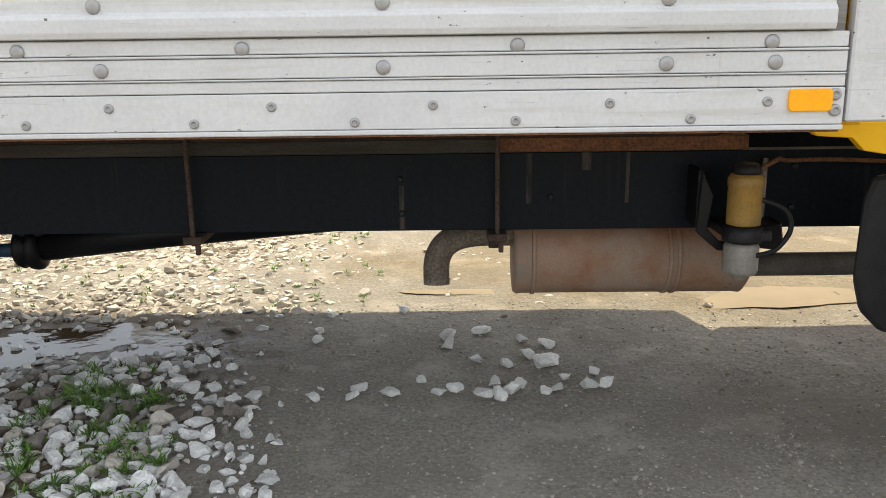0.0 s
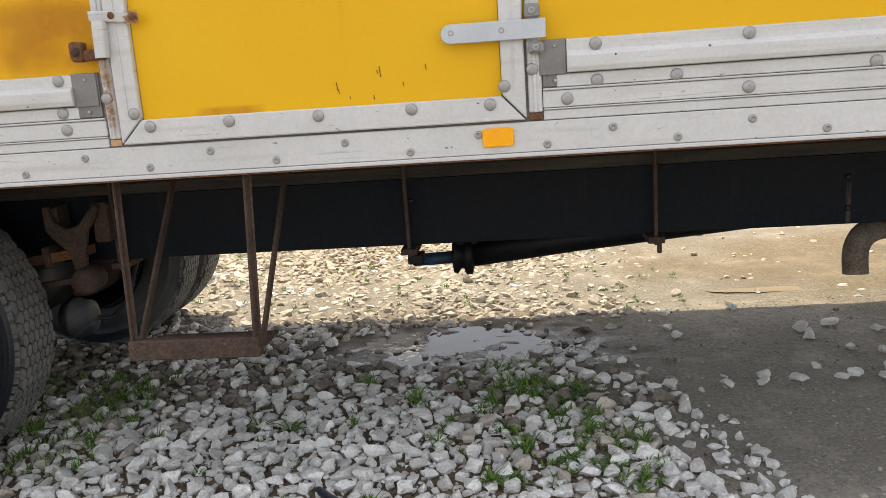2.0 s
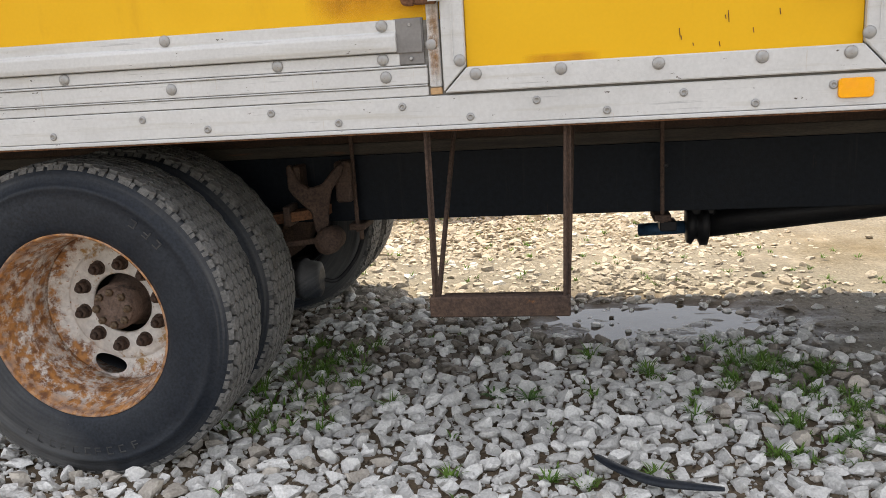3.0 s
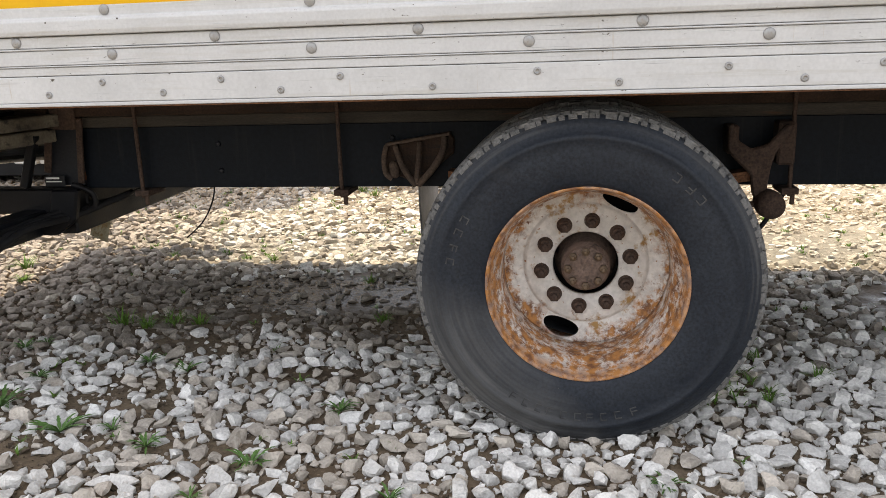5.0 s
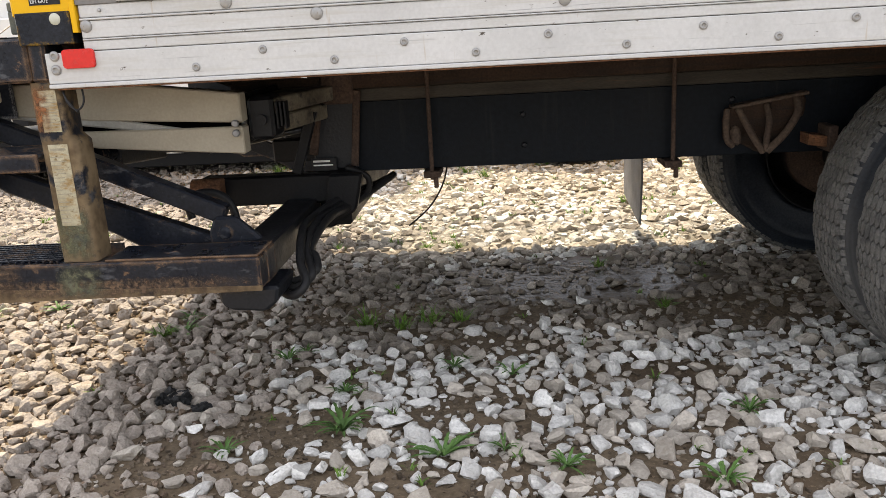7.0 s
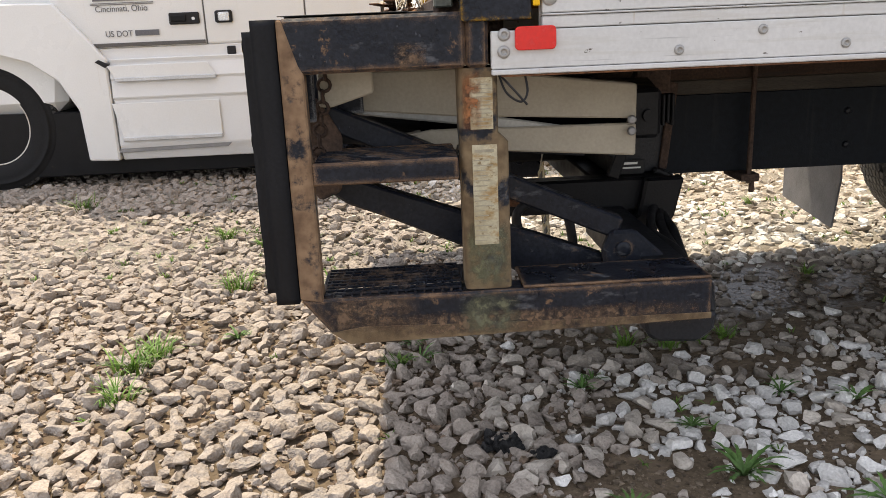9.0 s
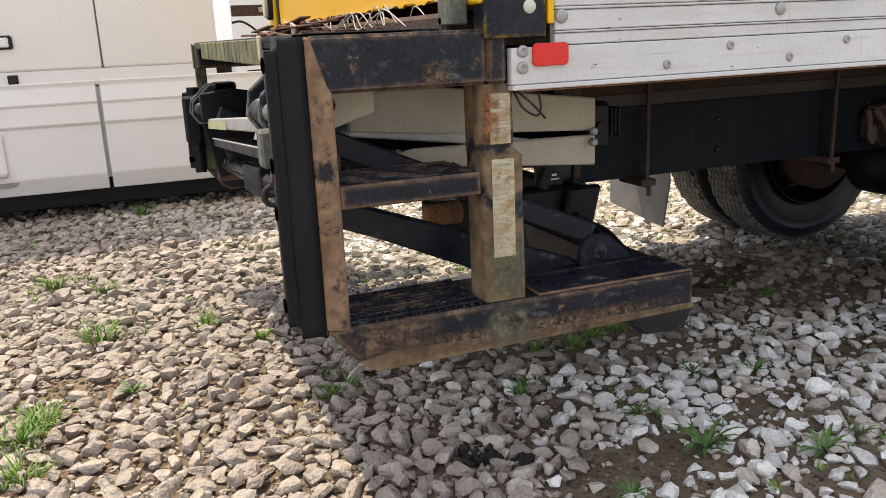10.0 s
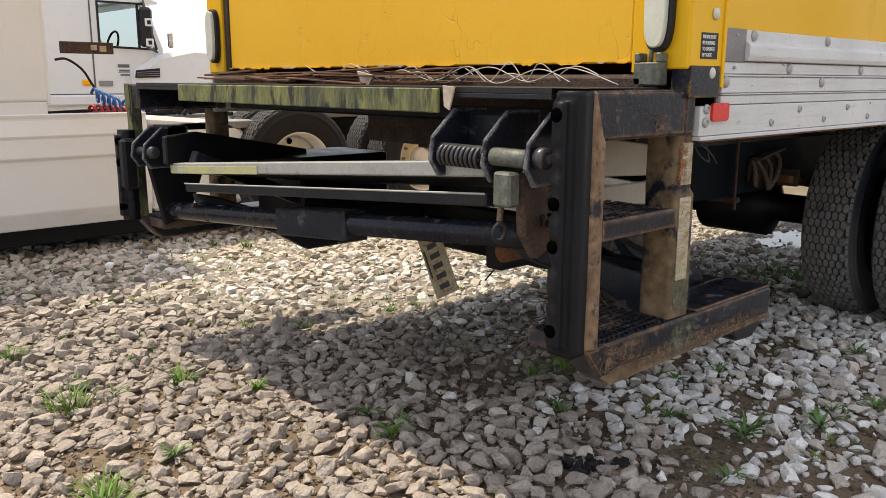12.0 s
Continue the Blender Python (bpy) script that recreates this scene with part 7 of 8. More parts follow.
# the lane behind, where water stands, is darker and yellower
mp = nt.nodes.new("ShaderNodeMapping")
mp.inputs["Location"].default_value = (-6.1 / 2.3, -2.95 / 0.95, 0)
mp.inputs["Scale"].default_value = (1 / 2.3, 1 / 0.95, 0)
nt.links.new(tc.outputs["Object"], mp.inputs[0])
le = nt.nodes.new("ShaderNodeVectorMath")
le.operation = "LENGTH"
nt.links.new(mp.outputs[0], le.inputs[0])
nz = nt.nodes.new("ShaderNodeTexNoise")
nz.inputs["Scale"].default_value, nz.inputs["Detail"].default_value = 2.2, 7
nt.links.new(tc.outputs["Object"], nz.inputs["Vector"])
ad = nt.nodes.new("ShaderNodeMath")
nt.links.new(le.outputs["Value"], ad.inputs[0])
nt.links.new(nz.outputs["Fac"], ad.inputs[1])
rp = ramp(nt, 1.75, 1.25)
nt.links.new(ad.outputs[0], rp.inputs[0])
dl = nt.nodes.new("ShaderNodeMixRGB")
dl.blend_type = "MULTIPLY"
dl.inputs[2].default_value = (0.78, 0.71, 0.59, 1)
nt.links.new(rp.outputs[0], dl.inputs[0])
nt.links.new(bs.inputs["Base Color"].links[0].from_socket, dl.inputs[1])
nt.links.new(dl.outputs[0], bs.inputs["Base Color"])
# beyond the strewn stones the sheet itself is gravel
geo_n = nt.nodes.new("ShaderNodeSeparateXYZ")
nt.links.new(tc.outputs["Object"], geo_n.inputs[0])
limits = []
for out, lo, hi in ((1, -0.75, -1.1), (0, -5.2, -5.8), (1, 4.6, 5.6)):
    rp = ramp(nt, lo, hi)
    nt.links.new(geo_n.outputs[out], rp.inputs[0])
    limits.append(rp.outputs[0])
for k in (1, 2):
    mxm = nt.nodes.new("ShaderNodeMath")
    mxm.operation = "MAXIMUM"
    nt.links.new(limits[0], mxm.inputs[0])
    nt.links.new(limits[k], mxm.inputs[1])
    limits[0] = mxm.outputs[0]
vo = nt.nodes.new("ShaderNodeTexVoronoi")
vo.inputs["Scale"].default_value = 22
nt.links.new(tc.outputs["Object"], vo.inputs["Vector"])
rv = ramp(nt, 0.25, 0.75)
nt.links.new(vo.outputs["Distance"], rv.inputs[0])
gc = nt.nodes.new("ShaderNodeMixRGB")
gc.inputs[1].default_value, gc.inputs[2].default_value = (0.40, 0.36, 0.31, 1), (0.12, 0.095, 0.075, 1)
nt.links.new(rv.outputs[0], gc.inputs[0])
gm = nt.nodes.new("ShaderNodeMixRGB")
src = bs.inputs["Base Color"].links[0].from_socket
nt.links.new(limits[0], gm.inputs[0])
nt.links.new(src, gm.inputs[1])
nt.links.new(gc.outputs[0], gm.inputs[2])
nt.links.new(gm.outputs[0], bs.inputs["Base Color"])
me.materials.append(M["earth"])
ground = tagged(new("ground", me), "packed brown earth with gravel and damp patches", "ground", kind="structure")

# puddle: a thin still sheet of muddy water in the hollow
M["water"] = bpy.data.materials.new("muddy_water")
M["water"].use_nodes = True
wt = M["water"].node_tree
wz = wt.nodes.new("ShaderNodeTexNoise")
wz.inputs["Scale"].default_value, wz.inputs["Detail"].default_value = 9, 4
wc = wt.nodes.new("ShaderNodeTexCoord")
wt.links.new(wc.outputs["Object"], wz.inputs["Vector"])
wp = wt.nodes.new("ShaderNodeBump")
wp.inputs["Strength"].default_value, wp.inputs["Distance"].default_value = 0.12, 0.01
wt.links.new(wz.outputs["Fac"], wp.inputs["Height"])
wt.links.new(wp.outputs[0], wt.nodes["Principled BSDF"].inputs["Normal"])
wb = M["water"].node_tree.nodes["Principled BSDF"]
wb.inputs["Base Color"].default_value = (0.050, 0.033, 0.016, 1)
wb.inputs["Roughness"].default_value = 0.03
wb.inputs["IOR"].default_value = 1.33
M["mud_water"] = surf("silty_water", (0.24, 0.165, 0.066), (0.20, 0.14, 0.056), 3, 0.38, spec=0.2, fine=0.03, bump=0.01, bscale=6, rvar=0.04)


def puddle(cx, cy, rx, ry, z, material, label):
    """A thin still sheet with an uneven rim."""
    bm = bmesh.new()
    vs = []
    for k in range(72):
        a = 2 * math.pi * k / 72
        r = 1 + 0.30 * noise.noise((math.cos(a) * 1.6, math.sin(a) * 1.6, cx)) + 0.14 * noise.noise((math.cos(a) * 5, math.sin(a) * 5, cx))
        vs.append(bm.verts.new((cx + rx * r * math.cos(a), cy + ry * r * math.sin(a), z)))
    bm.faces.new(vs)
    bmesh.ops.recalc_face_normals(bm, faces=bm.faces[:])
    solid("puddle", bm, material, label, "water", kind="structure", at=(cx, cy, z))


puddle(2.76, 1.68, 0.50, 0.30, -0.018, "water", "shallow muddy puddle reflecting the sky")
puddle(5.90, 2.27, 0.72, 0.17, height(5.95, 2.27) + 0.006, "mud_water", "sunlit silty yellow-brown puddle on bare earth")
puddle(4.40, 2.38, 0.34, 0.05, height(4.40, 2.38) + 0.004, "mud_water", "thin silty yellow-brown puddle on bare earth")

# ---- stones ----
M["stone"] = surf("pale_limestone", (0.79, 0.775, 0.735), (0.66, 0.64, 0.60), 11, 0.9, spots=(((0.46, 0.40, 0.335), 13, 0.60, 0.82, ONE), ((0.30, 0.255, 0.205), 45, 0.69, 0.79, ONE)), fine=0.10, fscale=130, bump=0.8, bscale=45, spec=0.15, island=0.30)
M["stone_piece"] = surf("pale_limestone_piece", (0.79, 0.775, 0.735), (0.66, 0.64, 0.60), 0.7, 0.9, spots=(((0.46, 0.40, 0.335), 0.9, 0.60, 0.82, ONE), ((0.36, 0.31, 0.26), 2.5, 0.66, 0.79, ONE)), fine=0.10, fscale=4, bump=0.5, bscale=2.5, spec=0.15, island=0.22)
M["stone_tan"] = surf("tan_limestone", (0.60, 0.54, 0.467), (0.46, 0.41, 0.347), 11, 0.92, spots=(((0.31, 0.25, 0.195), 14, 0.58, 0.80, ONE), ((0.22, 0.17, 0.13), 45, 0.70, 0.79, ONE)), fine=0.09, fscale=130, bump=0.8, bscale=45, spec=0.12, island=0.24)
M["stone_rear"] = surf("dusty_pinkish_limestone", (0.455, 0.398, 0.343), (0.34, 0.290, 0.245), 14, 0.95, spots=(((0.29, 0.225, 0.175), 20, 0.56, 0.74, ONE), ((0.52, 0.475, 0.42), 38, 0.62, 0.74, ONE)), fine=0.10, fscale=150, bump=1.0, bscale=48, spec=0.1, island=0.20)
# darker brown stones, mostly for the band below the truck
M["stone_dark"] = surf("dark_brown_stone", (0.34, 0.298, 0.25), (0.20, 0.170, 0.138), 10, 0.62, spots=(((0.14, 0.115, 0.09), 14, 0.52, 0.70, ONE),), fine=0.16, fscale=140, bump=0.4, bscale=80, spec=0.25, island=0.32)
M["grit_brown"] = surf("brown_grit", (0.21, 0.165, 0.12), (0.125, 0.097, 0.072), 9, 0.92, fine=0.2, spec=0.1, island=0.5)
M["clod"] = surf("reddish_soil_clods", (0.30, 0.225, 0.165), (0.19, 0.135, 0.098), 9, 0.95, fine=0.25, spec=0.08, bump=0.3, island=0.4)
M["grit_pale"] = surf("pale_grit", (0.44, 0.40, 0.345), (0.30, 0.265, 0.22), 9, 0.92, fine=0.2, spec=0.1, island=0.5)
nrng = np.random.RandomState(11)


def cube_ball(n):
    """Points and quads of a cube whose sides are split n times."""
    ids, pts, quads = {}, [], []

    def vid(p):
        key = tuple(int(round(c * 100)) for c in p)
        if key not in ids:
            ids[key] = len(pts)
            pts.append(p)
        return ids[key]
    for axis in range(3):
        for s in (-1, 1):
            for i in range(n):
                for j in range(n):
                    q = []
                    for a, b in ((i, j), (i + 1, j), (i + 1, j + 1), (i, j + 1)):
                        p = [2 * a / n - 1, 2 * b / n - 1]
                        p.insert(axis, s)
                        q.append(vid(p))
                    quads.append(q if (s > 0) == (axis != 1) else q[::-1])
    return np.array(pts, float), np.array(quads)


def pebbles(n, count):
    """Blocky crushed stones with worn edges."""
    v0, f = cube_ball(n)
    out = []
    for _ in range(count):
        e = nrng.uniform(2.6, 6.0)
        v = np.tan(v0 * 0.62) / math.tan(0.62)
        v = v / (np.abs(v) ** e).sum(1, keepdims=True) ** (1 / e)
        turn = np.linalg.qr(nrng.normal(size=(3, 3)))[0]
        if nrng.uniform() < 0.35:
            v = v @ turn
        for _ in range(nrng.randint(9, 15)):
            m = nrng.normal(size=3)
            m /= np.linalg.norm(m)
            v = v - np.outer(np.maximum(0, v @ m - nrng.uniform(0.47, 0.79)), m)
        for _ in range(4):
            k = nrng.normal(size=3) * nrng.uniform(1.5, 4.5)
            v = v * (1 + 0.045 * np.sin(v @ k + nrng.uniform(0, 6.28)))[:, None]
        v = v * (1 + 0.018 * nrng.normal(size=(len(v), 1)))
        v[:, 0] *= 1 + 0.22 * nrng.uniform(-1, 1) * v[:, 1]
        v = v * 1.19 * np.array([nrng.uniform(0.95, 1.30), nrng.uniform(0.78, 1.05), nrng.uniform(0.55, 0.85)])
        out.append(v)
    return out, f


def strew(name, places, protos, f, label, kind="stuff"):
    """Joins stones at (x, y, z, radius) into one mesh for each stone material."""
    soiled, clean, darkened, rear = [], [], [], []
    for p in places:
        x, y = p[0], p[1]
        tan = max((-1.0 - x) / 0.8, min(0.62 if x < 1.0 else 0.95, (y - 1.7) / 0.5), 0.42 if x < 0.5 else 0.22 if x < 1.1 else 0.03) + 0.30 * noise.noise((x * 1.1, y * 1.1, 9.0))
        # chance of the darker stones: highest between y 1.0 and 1.7
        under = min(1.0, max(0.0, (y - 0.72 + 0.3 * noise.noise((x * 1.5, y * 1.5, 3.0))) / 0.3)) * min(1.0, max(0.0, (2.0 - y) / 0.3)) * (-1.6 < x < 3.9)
        dark_share = max(under * (0.92 if x < 1.0 else 0.42), 0.10 if x < 0.5 and y > 1.9 else 0.0)
        if nrng.uniform() < (-1.25 - x) / 0.7 - 0.8 * max(0.0, y - 2.4):
            rear.append(p)
            continue
        (darkened if nrng.uniform() < dark_share else soiled if nrng.uniform() < tan else clean).append(p)
    for rows, material, lab in ((clean, "stone", label), (soiled, "stone_tan", label.replace("pale", "tan")), (darkened, "stone_dark", label.replace("pale", "dark brown")), (rear, "stone_rear", label.replace("pale", "dusty pinkish"))):
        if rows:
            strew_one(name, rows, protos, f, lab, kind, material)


def strew_one(name, places, protos, f, label, kind, material):
    n = len(places)
    nv, side = len(protos[0]), f.shape[1]
    V = np.empty((n, nv, 3))
    pick = nrng.randint(0, len(protos), n)
    a = nrng.uniform(0, 2 * np.pi, n)
    tx = nrng.normal(0, 0.22, n)
    P = np.array(places)
    for k, pr in enumerate(protos):
        idx = np.where(pick == k)[0]
        if not len(idx):
            continue
        c, s = np.cos(a[idx])[:, None], np.sin(a[idx])[:, None]
        ct, st = np.cos(tx[idx])[:, None], np.sin(tx[idx])[:, None]
        x, y, z = pr[None, :, 0], pr[None, :, 1], pr[None, :, 2]
        y, z = y * ct - z * st, y * st + z * ct
        V[idx, :, 0], V[idx, :, 1], V[idx, :, 2] = x * c - y * s, x * s + y * c, z + 0 * x
    V = V * P[:, 3][:, None, None] + P[:, None, :3]
    F = (f[None] + (np.arange(n) * nv)[:, None, None]).reshape(-1)
    m = bpy.data.meshes.new(name)
    m.vertices.add(n * nv)
    m.vertices.foreach_set("co", V.reshape(-1))
    nf = n * len(f)
    m.loops.add(nf * side)
    m.loops.foreach_set("vertex_index", F.astype(np.int32))
    m.polygons.add(nf)
    m.polygons.foreach_set("loop_start", np.arange(0, nf * side, side, dtype=np.int32))
    m.polygons.foreach_set("use_smooth", np.ones(nf, dtype=bool))
    m.update(calc_edges=True)
    m.set_sharp_from_angle(angle=radians(27))
    m.materials.append(M[material])
    return tagged(new(name, m), label, "gravel", kind=kind)


# bare muddy places among the stones: x, y, half widths
BARE = ((-1.45, 0.02, 0.30, 0.16), (-1.60, -0.15, 0.25, 0.15), (-1.29, 0.56, 0.22, 0.10), (-0.85, -0.10, 0.22, 0.10), (-0.73, 0.76, 0.30, 0.12), (-1.39, 0.17, 0.20, 0.12), (-0.30, -0.08, 0.22, 0.10),
        (-0.80, 0.22, 0.25, 0.10), (-0.17, 0.52, 0.28, 0.10), (-1.26, 0.14, 0.22, 0.14), (-1.80, 1.16, 0.14, 0.16), (-0.77, 0.38, 0.20, 0.10), (-2.86, 1.43, 0.18, 0.12), (-1.10, -0.22, 0.35, 0.12), (-1.0, 1.15, 0.6, 0.22), (0.25, 1.1, 0.5, 0.2))


def cover(x, y):
    """How thickly stones lie at a place: 0 bare, 1 full."""
    d = dirt_side(x, y)
    if y < 2.1:
        c = 1.0 if d < -0.2 else 0.85 if d < 0 else 0.10 if d < 0.25 else 0.006
    else:
        c = min(1.0, 1.0 - 0.20 * (x - 1.2)) * max(0.06, min(1.0, 1.0 - 1.1 * (x - 3.0))) * (1.0 if d < 0 else 0.7)
    thin = noise.noise((x * 1.1 + 7, y * 1.1, 1.5)) + 0.5 * noise.noise((x * 2.7, y * 2.7, 5.5))
    if x < 1.2 and y < 1.9:
        c *= 0.92 if thin < 0.0 else 0.66
    if x < 1.0 and 0.8 < y < 2.0:
        c *= 0.74
    for bx, by, rx, ry in BARE:
        q = ((x - bx) / rx) ** 2 + ((y - by) / ry) ** 2 + 0.5 * thin
        if q < 1:
            c *= 0.17
    if math.hypot((x - 2.70) / 0.52, (y - 1.66) / 0.30) < 1.0 + 0.25 * thin:
        c *= 0.02
    if math.hypot((x + 0.50) / 0.85, (y - 1.60) / 0.30) < 1.0 + 0.5 * thin:
        c *= 0.09
    return c


def pack(x0, x1, y0, y1, count, rad, spread, close=0.80, far=False):
    """Stones laid side by side, largest first, none deep inside another."""
    X, Y = nrng.uniform(x0, x1, count), nrng.uniform(y0, y1, count)
    R = np.sort(np.clip(np.exp(nrng.normal(0, spread, count)), 0.42, 2.3))[::-1] * rad
    U = nrng.uniform(0, 1, (count, 2))
    cell = R[0] * 2 * close
    grid, out = {}, []
    for x, y, r, (u, w) in zip(X.tolist(), Y.tolist(), R.tolist(), U.tolist()):
        if u > cover(x, y):
            continue
        i, j = int(x // cell), int(y // cell)
        if any((x - a) ** 2 + (y - b) ** 2 < (close * (r + c)) ** 2 for p in (i - 1, i, i + 1) for q in (j - 1, j, j + 1) for a, b, c in grid.get((p, q), ())):
            continue
        grid.setdefault((i, j), []).append((x, y, r))
        sunk = 0.22 + 0.45 * w if x < -1.8 else 0.12 + 0.45 * w if y < 0.75 or x < -1.4 else 0.0 + 0.40 * w if y < 2.0 else -0.10 + 0.42 * w - 0.12 * (x > 1.2)
        out.append((x, y, (0.0 if far else height(x, y)) + r * sunk, r))
    return out


fine, f_fine = pebbles(3, 30)
mid, f_mid = pebbles(2, 24)
tiny, f_tiny = pebbles(1, 20)
# the nearest pieces as stones of their own, the rest joined
stone_meshes = []
for v in fine[:14]:
    m = bpy.data.meshes.new("stone")
    m.from_pydata(v.tolist(), [], f_fine.tolist())
    m.polygons.foreach_set("use_smooth", [True] * len(f_fine))
    m.set_sharp_from_angle(angle=radians(38))
    m.materials.append(M["stone_piece"])
    stone_meshes.append(m)
rng = random.Random(21)
bed = pack(-5.4, 3.9, -0.9, 2.1, 150000, 0.0150, 0.43, 0.91)
nearest = sorted((q for q in bed if q[0] > 0.9 and q[1] > -0.6), key=lambda q: q[1])[:300]
picked = set(nearest)
for x, y, z, r in nearest:
    o = repeat("stone", rng.choice(stone_meshes), ground, (x, y, z), (rng.gauss(0, 0.2), rng.gauss(0, 0.16), rng.uniform(0, 6.28)), r)
rest = [q for q in bed if q not in picked]
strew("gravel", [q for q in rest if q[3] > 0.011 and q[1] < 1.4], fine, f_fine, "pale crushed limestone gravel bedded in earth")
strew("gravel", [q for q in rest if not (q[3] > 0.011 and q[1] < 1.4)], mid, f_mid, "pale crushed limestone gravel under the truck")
strew("gravel", pack(-5.4, 3.8, -0.9, 2.1, 20000, 0.0075, 0.3, 0.9), tiny, f_tiny, "small pale gravel chips")
crumbs = [(nrng.uniform(-4.4, -1.5), nrng.uniform(-0.9, 2.3), float(np.exp(nrng.normal(0, 0.45))) * 0.0072) for _ in range(8500)]
strew_one("grit", [(x, y, height(x, y) + 0.3 * r, r) for x, y, r in crumbs], tiny, f_tiny, "reddish brown clods of soil between the stones", "stuff", "clod")
crumbs = [(bx + rx * nrng.uniform(-1.1, 1.1), by + ry * nrng.uniform(-1.2, 1.2), float(np.exp(nrng.normal(0, 0.5))) * 0.0042) for bx, by, rx, ry in BARE for _ in range(int(3400 * rx * ry) + 60)]
strew_one("grit", [(x, y, height(x, y) + 0.3 * r, r) for x, y, r in crumbs], tiny, f_tiny, "fine brown crumbs on the bare patches", "stuff", "grit_brown")
strew_one("grit", pack(-1.9, 3.9, -0.8, 1.9, 22000, 0.0062, 0.35, 0.7), tiny, f_tiny, "small brown clods and grit between the stones", "stuff", "grit_brown")
strew("gravel", pack(-6.5, 6.5, 2.1, 5.4, 61000, 0.0165, 0.42, 0.87, far=True), mid, f_mid, "pale sunlit gravel")
strew("gravel", pack(-5.0, 7.0, 5.4, 11.0, 6000, 0.05, 0.3, far=True), mid, f_mid, "pale gravel far behind")
chips = [(nrng.uniform(3.2, 6.8), nrng.uniform(-0.9, 2.2)) for _ in range(5200)] + [(5.44 + 0.05 * nrng.normal() + 0.10 * (t - 0.4), 0.35 + t) for t in nrng.uniform(0, 0.95, 240)] + [(4.95 + 0.12 * nrng.normal(), 0.45 + 0.06 * nrng.normal()) for _ in range(60)]
strew_one("grit", [(x, y, height(x, y) + 0.001, float(np.exp(nrng.normal(0, 0.45))) * 0.0040) for x, y in chips], tiny, f_tiny, "fine pale grit on bare earth", "stuff", "grit_pale")

LOOSE = ((3.77, 1.65), (4.46, 1.39), (4.75, 1.36), (4.67, 1.61), (4.77, 1.58), (4.68, 1.45), (4.80, 1.23), (4.92, 1.26), (4.88, 1.14), (4.95, 1.15), (4.53, 1.16), (4.59, 1.10), (4.48, 1.06), (4.54, 1.04), (4.38, 1.11), (4.25, 1.18), (4.14, 1.06),
         (4.02, 1.11), (4.00, 1.04), (3.86, 1.03), (3.63, 1.05), (3.57, 1.01), (3.56, 0.63), (3.65, 0.81), (4.35, 1.56), (4.34, 1.67), (4.50, 1.73), (4.59, 1.34), (4.71, 1.10), (4.76, 1.12), (4.62, 1.16), (4.32, 1.08), (3.38, 1.13), (4.13, 2.06))
for k, (x, y) in enumerate(LOOSE):
    r = 0.055 if k == 2 else rng.uniform(0.025, 0.038)
    o = new("loose_stone", stone_meshes[k % len(stone_meshes)])
    o.location = (x, y, height(x, y) + r * 0.45)
    o.rotation_euler = (rng.gauss(0, 0.12), rng.gauss(0, 0.12), rng.uniform(0, 6.28))
    o.scale = (r * 0.90, r * 1.05, r * 0.9)
    tagged(o, "loose pale stone lying on bare earth" if k != 2 else "large loose pale stone on bare earth", "stone", "loose stones on the bare earth")


# ---- plants ----
def leaf_material(name, c1, c2):
    m = surf(name, c1, c2, 12, 0.6, fine=0.15, bump=0.05, spec=0.3, island=0.25)
    b = m.node_tree.nodes["Principled BSDF"]
    b.inputs["Subsurface Weight"].default_value = 0.0
    return m


M["grass"] = leaf_material("fresh_grass", (0.085, 0.185, 0.026), (0.135, 0.235, 0.038))
M["weed"] = leaf_material("weed_leaf", (0.070, 0.150, 0.038), (0.115, 0.215, 0.055))


def blade(bm, base, way, length, width, bend):
    """One curved tapering blade."""
    side = Vector((-way.y, way.x, 0)).normalized() * width
    prev = None
    n = 4
    for i in range(n + 1):
        t = i / n
        p = base + way * (length * t * (0.35 + 0.65 * bend * t)) + Vector((0, 0, length * t * (1 - 0.55 * bend * t)))
        w = side * (1 - t) ** 0.7
        cur = (bm.verts.new(p - w), bm.verts.new(p + w))
        if prev:
            bm.faces.new((prev[0], prev[1], cur[1], cur[0])).smooth = True
        prev = cur


def tuft(bm, x, y, size, count, rg):
    for _ in range(count):
        a = rg.uniform(0, 6.28)
        r = rg.uniform(0, size * 0.5)
        b = Vector((x + r * math.cos(a), y + r * math.sin(a), height(x, y) + 0.012))
        a += rg.gauss(0, 0.8)
        blade(bm, b, Vector((math.cos(a), math.sin(a), 0)), size * rg.uniform(0.4, 1.1), rg.uniform(0.0022, 0.0048), rg.uniform(0.35, 1.2))


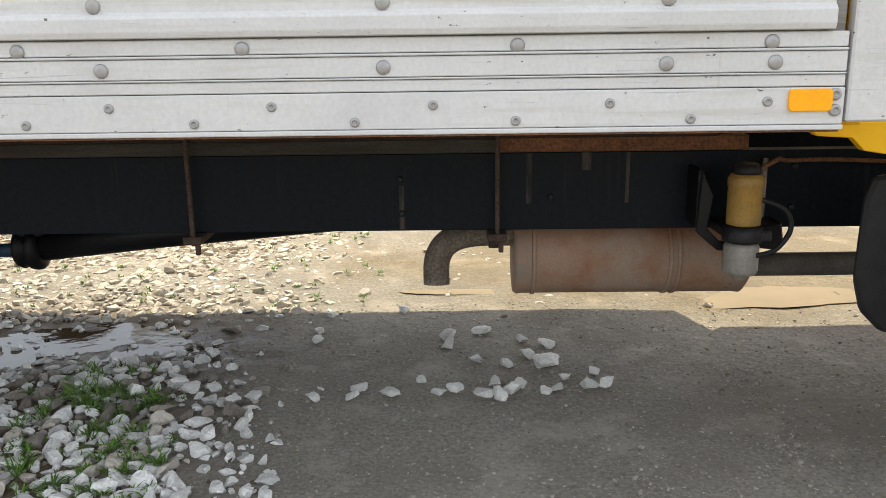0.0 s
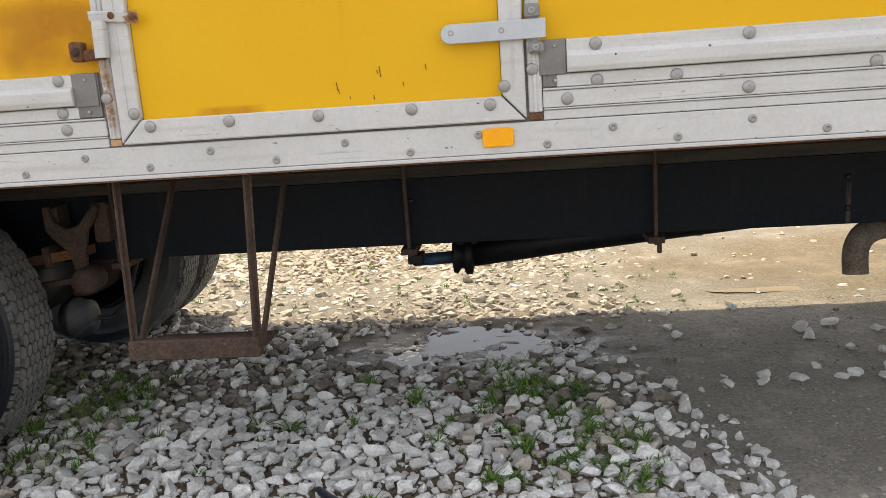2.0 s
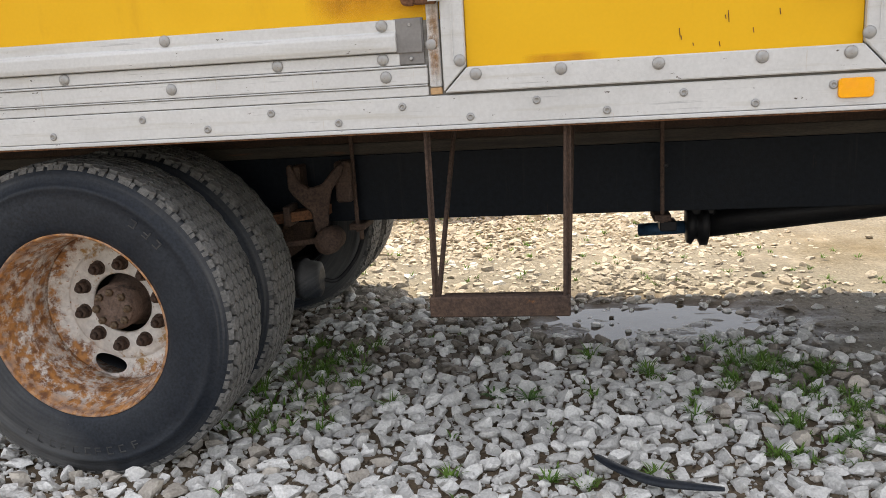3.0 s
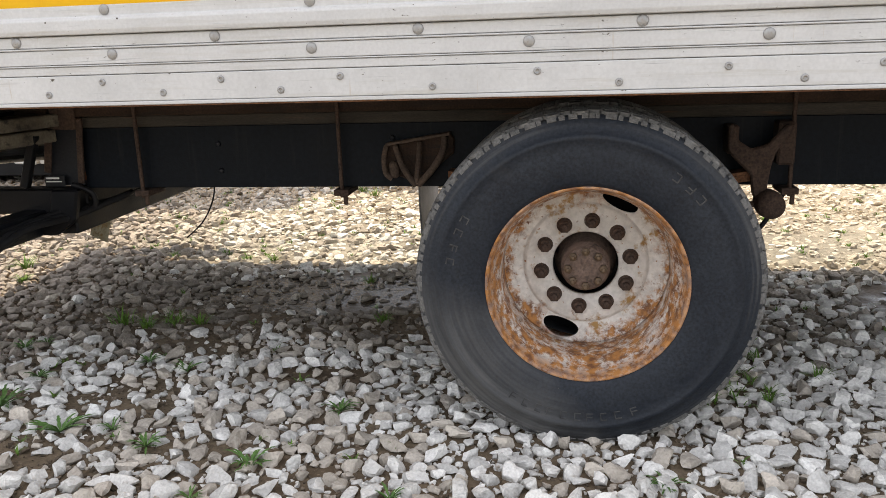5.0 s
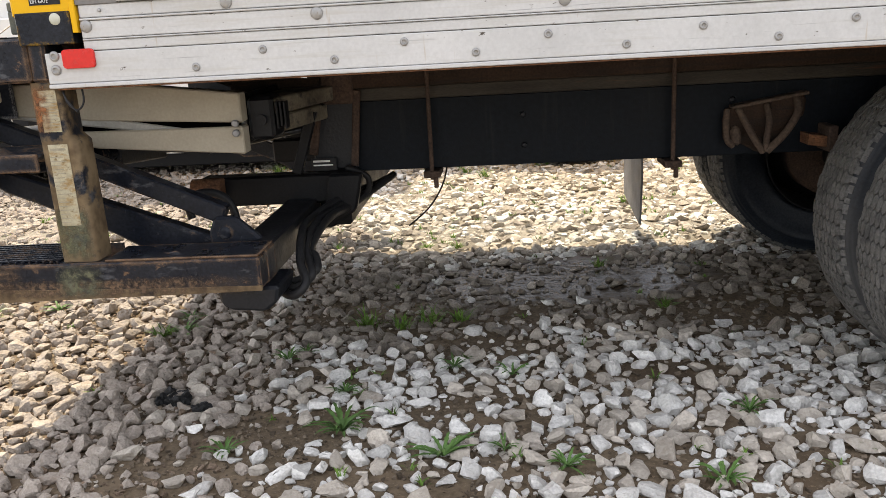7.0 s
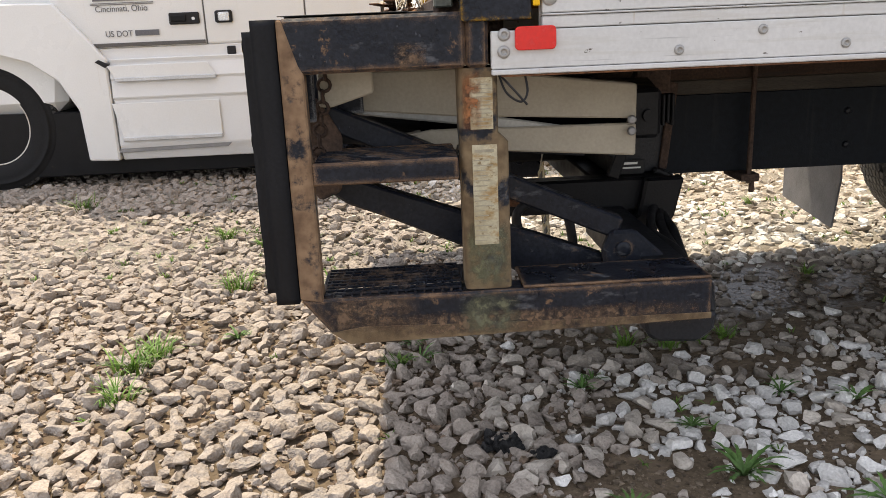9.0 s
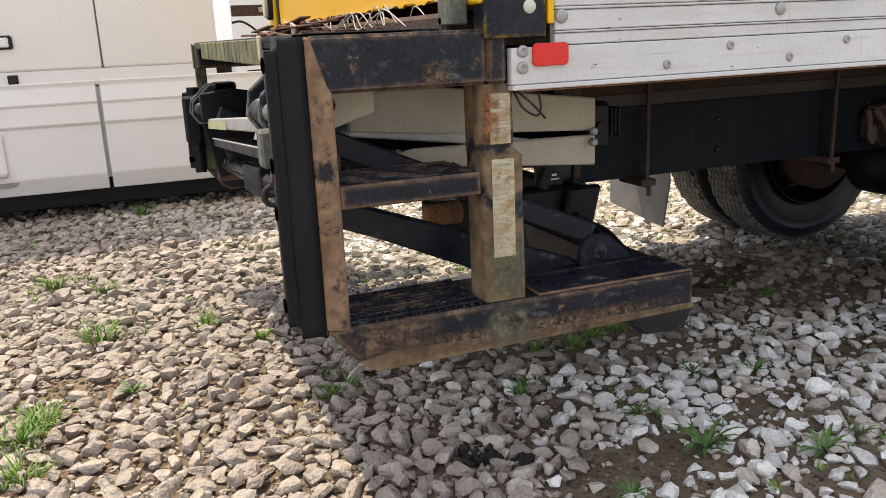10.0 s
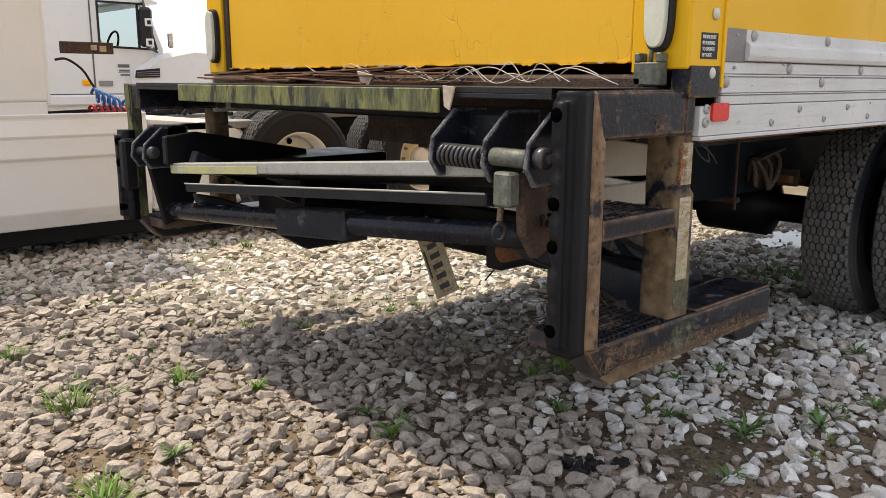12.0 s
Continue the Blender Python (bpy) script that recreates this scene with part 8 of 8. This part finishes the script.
def rosette(bm, x, y, size, count, rg):
    """Low weed: narrow notched leaves that rise from a crown and bow over."""
    z = height(x, y) + 0.012
    for k in range(count):
        a = 6.283 * k / count + rg.gauss(0, 0.35)
        way = Vector((math.cos(a), math.sin(a), 0))
        side = Vector((-way.y, way.x, 0)) + way * rg.gauss(0, 0.2)
        L = size * rg.uniform(0.55, 1.15)
        lift = rg.uniform(0.35, 1.25)
        prev = None
        n = 8
        for i in range(n + 1):
            t = i / n
            w = size * 0.016 if i == 0 else size * 0.058 * math.sin(math.pi * min(1, t * 0.86 + 0.14)) ** 0.8 * (0.60 if i % 2 else 1.0)
            p = Vector((x, y, z)) + way * L * t * (1 - 0.12 * lift) + Vector((0, 0, L * lift * (t - 0.62 * t * t)))
            cur = (bm.verts.new(p - side * w + Vector((0, 0, w * 0.4))), bm.verts.new(p), bm.verts.new(p + side * w + Vector((0, 0, w * 0.4))))
            if prev:
                bm.faces.new((prev[0], prev[1], cur[1], cur[0])).smooth = True
                bm.faces.new((prev[1], prev[2], cur[2], cur[1])).smooth = True
            prev = cur


rg = random.Random(8)
WEEDS = ((-1.48, 0.67, 0.08), (-0.87, 0.58, 0.08), (-0.67, 0.50, 0.08), (-1.22, 0.39, 0.07), (-1.18, 0.12, 0.12), (-0.87, -0.01, 0.12), (-1.50, 0.0, 0.08), (-0.70, 0.02, 0.06), (-0.53, -0.07, 0.08), (0.03, 0.21, 0.08), (-0.14, -0.17, 0.09), (0.32, -0.32, 0.06),
         (1.06, -0.17, 0.07), (-0.24, -0.36, 0.05), (2.05, 0.71, 0.08), (2.18, 0.68, 0.08), (3.20, 0.41, 0.06), (3.33, 0.37, 0.06), (-2.69, 1.29, 0.08), (-2.02, 1.14, 0.08), (-1.99, 0.99, 0.08), (-2.63, 1.96, 0.07), (-1.43, 0.74, 0.06))
for x, y, s in WEEDS:
    bm = bmesh.new()
    rosette(bm, x, y, s * 1.05, rg.randint(14, 22), rg)
    bmesh.ops.remove_doubles(bm, verts=bm.verts[:], dist=0.0004)
    solid("weed", bm, "weed", "small green weed rosette growing between stones", "plant", "weeds among the stones", at=(x, y, height(x, y)))
GRASS = ((-1.24, 1.02, 0.10), (-1.10, 0.98, 0.07), (-0.99, 1.02, 0.09), (-0.87, 1.04, 0.07), (-0.04, 1.13, 0.06), (-2.07, 0.96, 0.05), (-2.80, 1.94, 0.11), (-2.38, 1.91, 0.08), (-3.05, 2.90, 0.09), (-2.80, 2.68, 0.08), (-3.02, 1.04, 0.11), (-2.99, 0.79, 0.09), (-2.97, 1.16, 0.09),
         (-4.24, 3.93, 0.13))
GRASS_FRONT = ((0.09, 3.09, 0.07), (-0.24, 1.69, 0.06), (-0.82, 4.16, 0.09), (-1.10, 2.15, 0.05), (-0.93, 2.14, 0.05), (1.67, 0.65, 0.07), (1.23, 0.89, 0.10), (1.12, 0.75, 0.10), (1.30, 1.0, 0.08), (2.41, 1.11, 0.08), (2.63, 0.94, 0.08), (3.05, 0.97, 0.10), (3.0, 1.05, 0.09),
         (3.29, 0.99, 0.08), (2.75, 0.54, 0.06), (3.05, 0.50, 0.07), (2.95, 0.28, 0.06), (3.46, 0.54, 0.08), (2.58, 0.12, 0.06), (2.38, 0.07, 0.06), (1.97, 0.11, 0.05), (2.27, 0.09, 0.05), (-0.97, 4.35, 0.09), (-2.57, 4.69, 0.11), (-2.19, 1.64, 0.05))
bm = bmesh.new()
for x, y, s in GRASS + GRASS_FRONT:
    tuft(bm, x, y, s * (1.25 if x < -1.9 else 1.0), 60 if x < -1.9 else 36, rg)
for _ in range(110):       # fringe of the gravel beside the bare earth
    y = rg.uniform(0.2, 1.35)
    x = 3.62 - 0.33 * y - abs(rg.gauss(0, 0.28))
    tuft(bm, x, y, 0.042, 12, rg)
    rosette(bm, x + rg.gauss(0, 0.05), y + rg.gauss(0, 0.05), rg.uniform(0.025, 0.045), 9, rg)
for _ in range(95):
    tuft(bm, rg.uniform(0.9, 1.5), rg.uniform(0.4, 1.4), 0.06, 9, rg)
for _ in range(300):
    tuft(bm, rg.uniform(-4, 4.0), rg.uniform(2.1, 4.7), 0.04, 9, rg)
for _ in range(70):
    tuft(bm, rg.uniform(-4.5, 3.2), rg.uniform(-0.5, 2.0), 0.035, 6, rg)
me = bpy.data.meshes.new("grass")
bm.to_mesh(me)
bm.free()
me.materials.append(M["grass"])
tagged(new("grass", me), "sparse tufts of fresh green grass", "grass", kind="stuff")

# ---- litter ----
strip = smooth_curve([(2.41, 0.175, 0.055), (2.47, 0.10, 0.06), (2.56, 0.035, 0.055), (2.65, 0.006, 0.06), (2.75, 0.0, 0.05)], 6)
bm = sweep(strip, [0.006 + 0.016 * math.sin(math.pi * (0.12 + 0.8 * k / (len(strip) - 1))) for k in range(len(strip))], 8)
for v in bm.verts:
    v.co.z = 0.055 + (v.co.z - 0.055) * 0.45
solid("rubber_strip", bm, "rubber", "flattened strip of dark rubber lying on gravel", "rubber strip", at=(2.62, 0.1, 0.05))
for x, y, s in ((-1.79, 0.34, 0.046), (-1.67, 0.28, 0.026)):
    bm = bmesh.new()
    for k in range(16):
        old = len(bm.verts)
        bmesh.ops.create_icosphere(bm, subdivisions=2, radius=s * rng.uniform(0.22, 0.48))
        bm.verts.ensure_lookup_table()
        shift = Vector((rng.gauss(0, s * 0.5), rng.gauss(0, s * 0.4), 0.022 + rng.uniform(0, s * 0.30)))
        for v in bm.verts[old:]:
            v.co *= 1 + 0.9 * noise.noise(v.co * 90 + shift * 90)
            v.co += shift + Vector((x, y, 0))
    solid("charred_lump", bm, "coal", "black charred lumps lying on stones", "lump", kind="stuff", at=(x, y, 0.03))
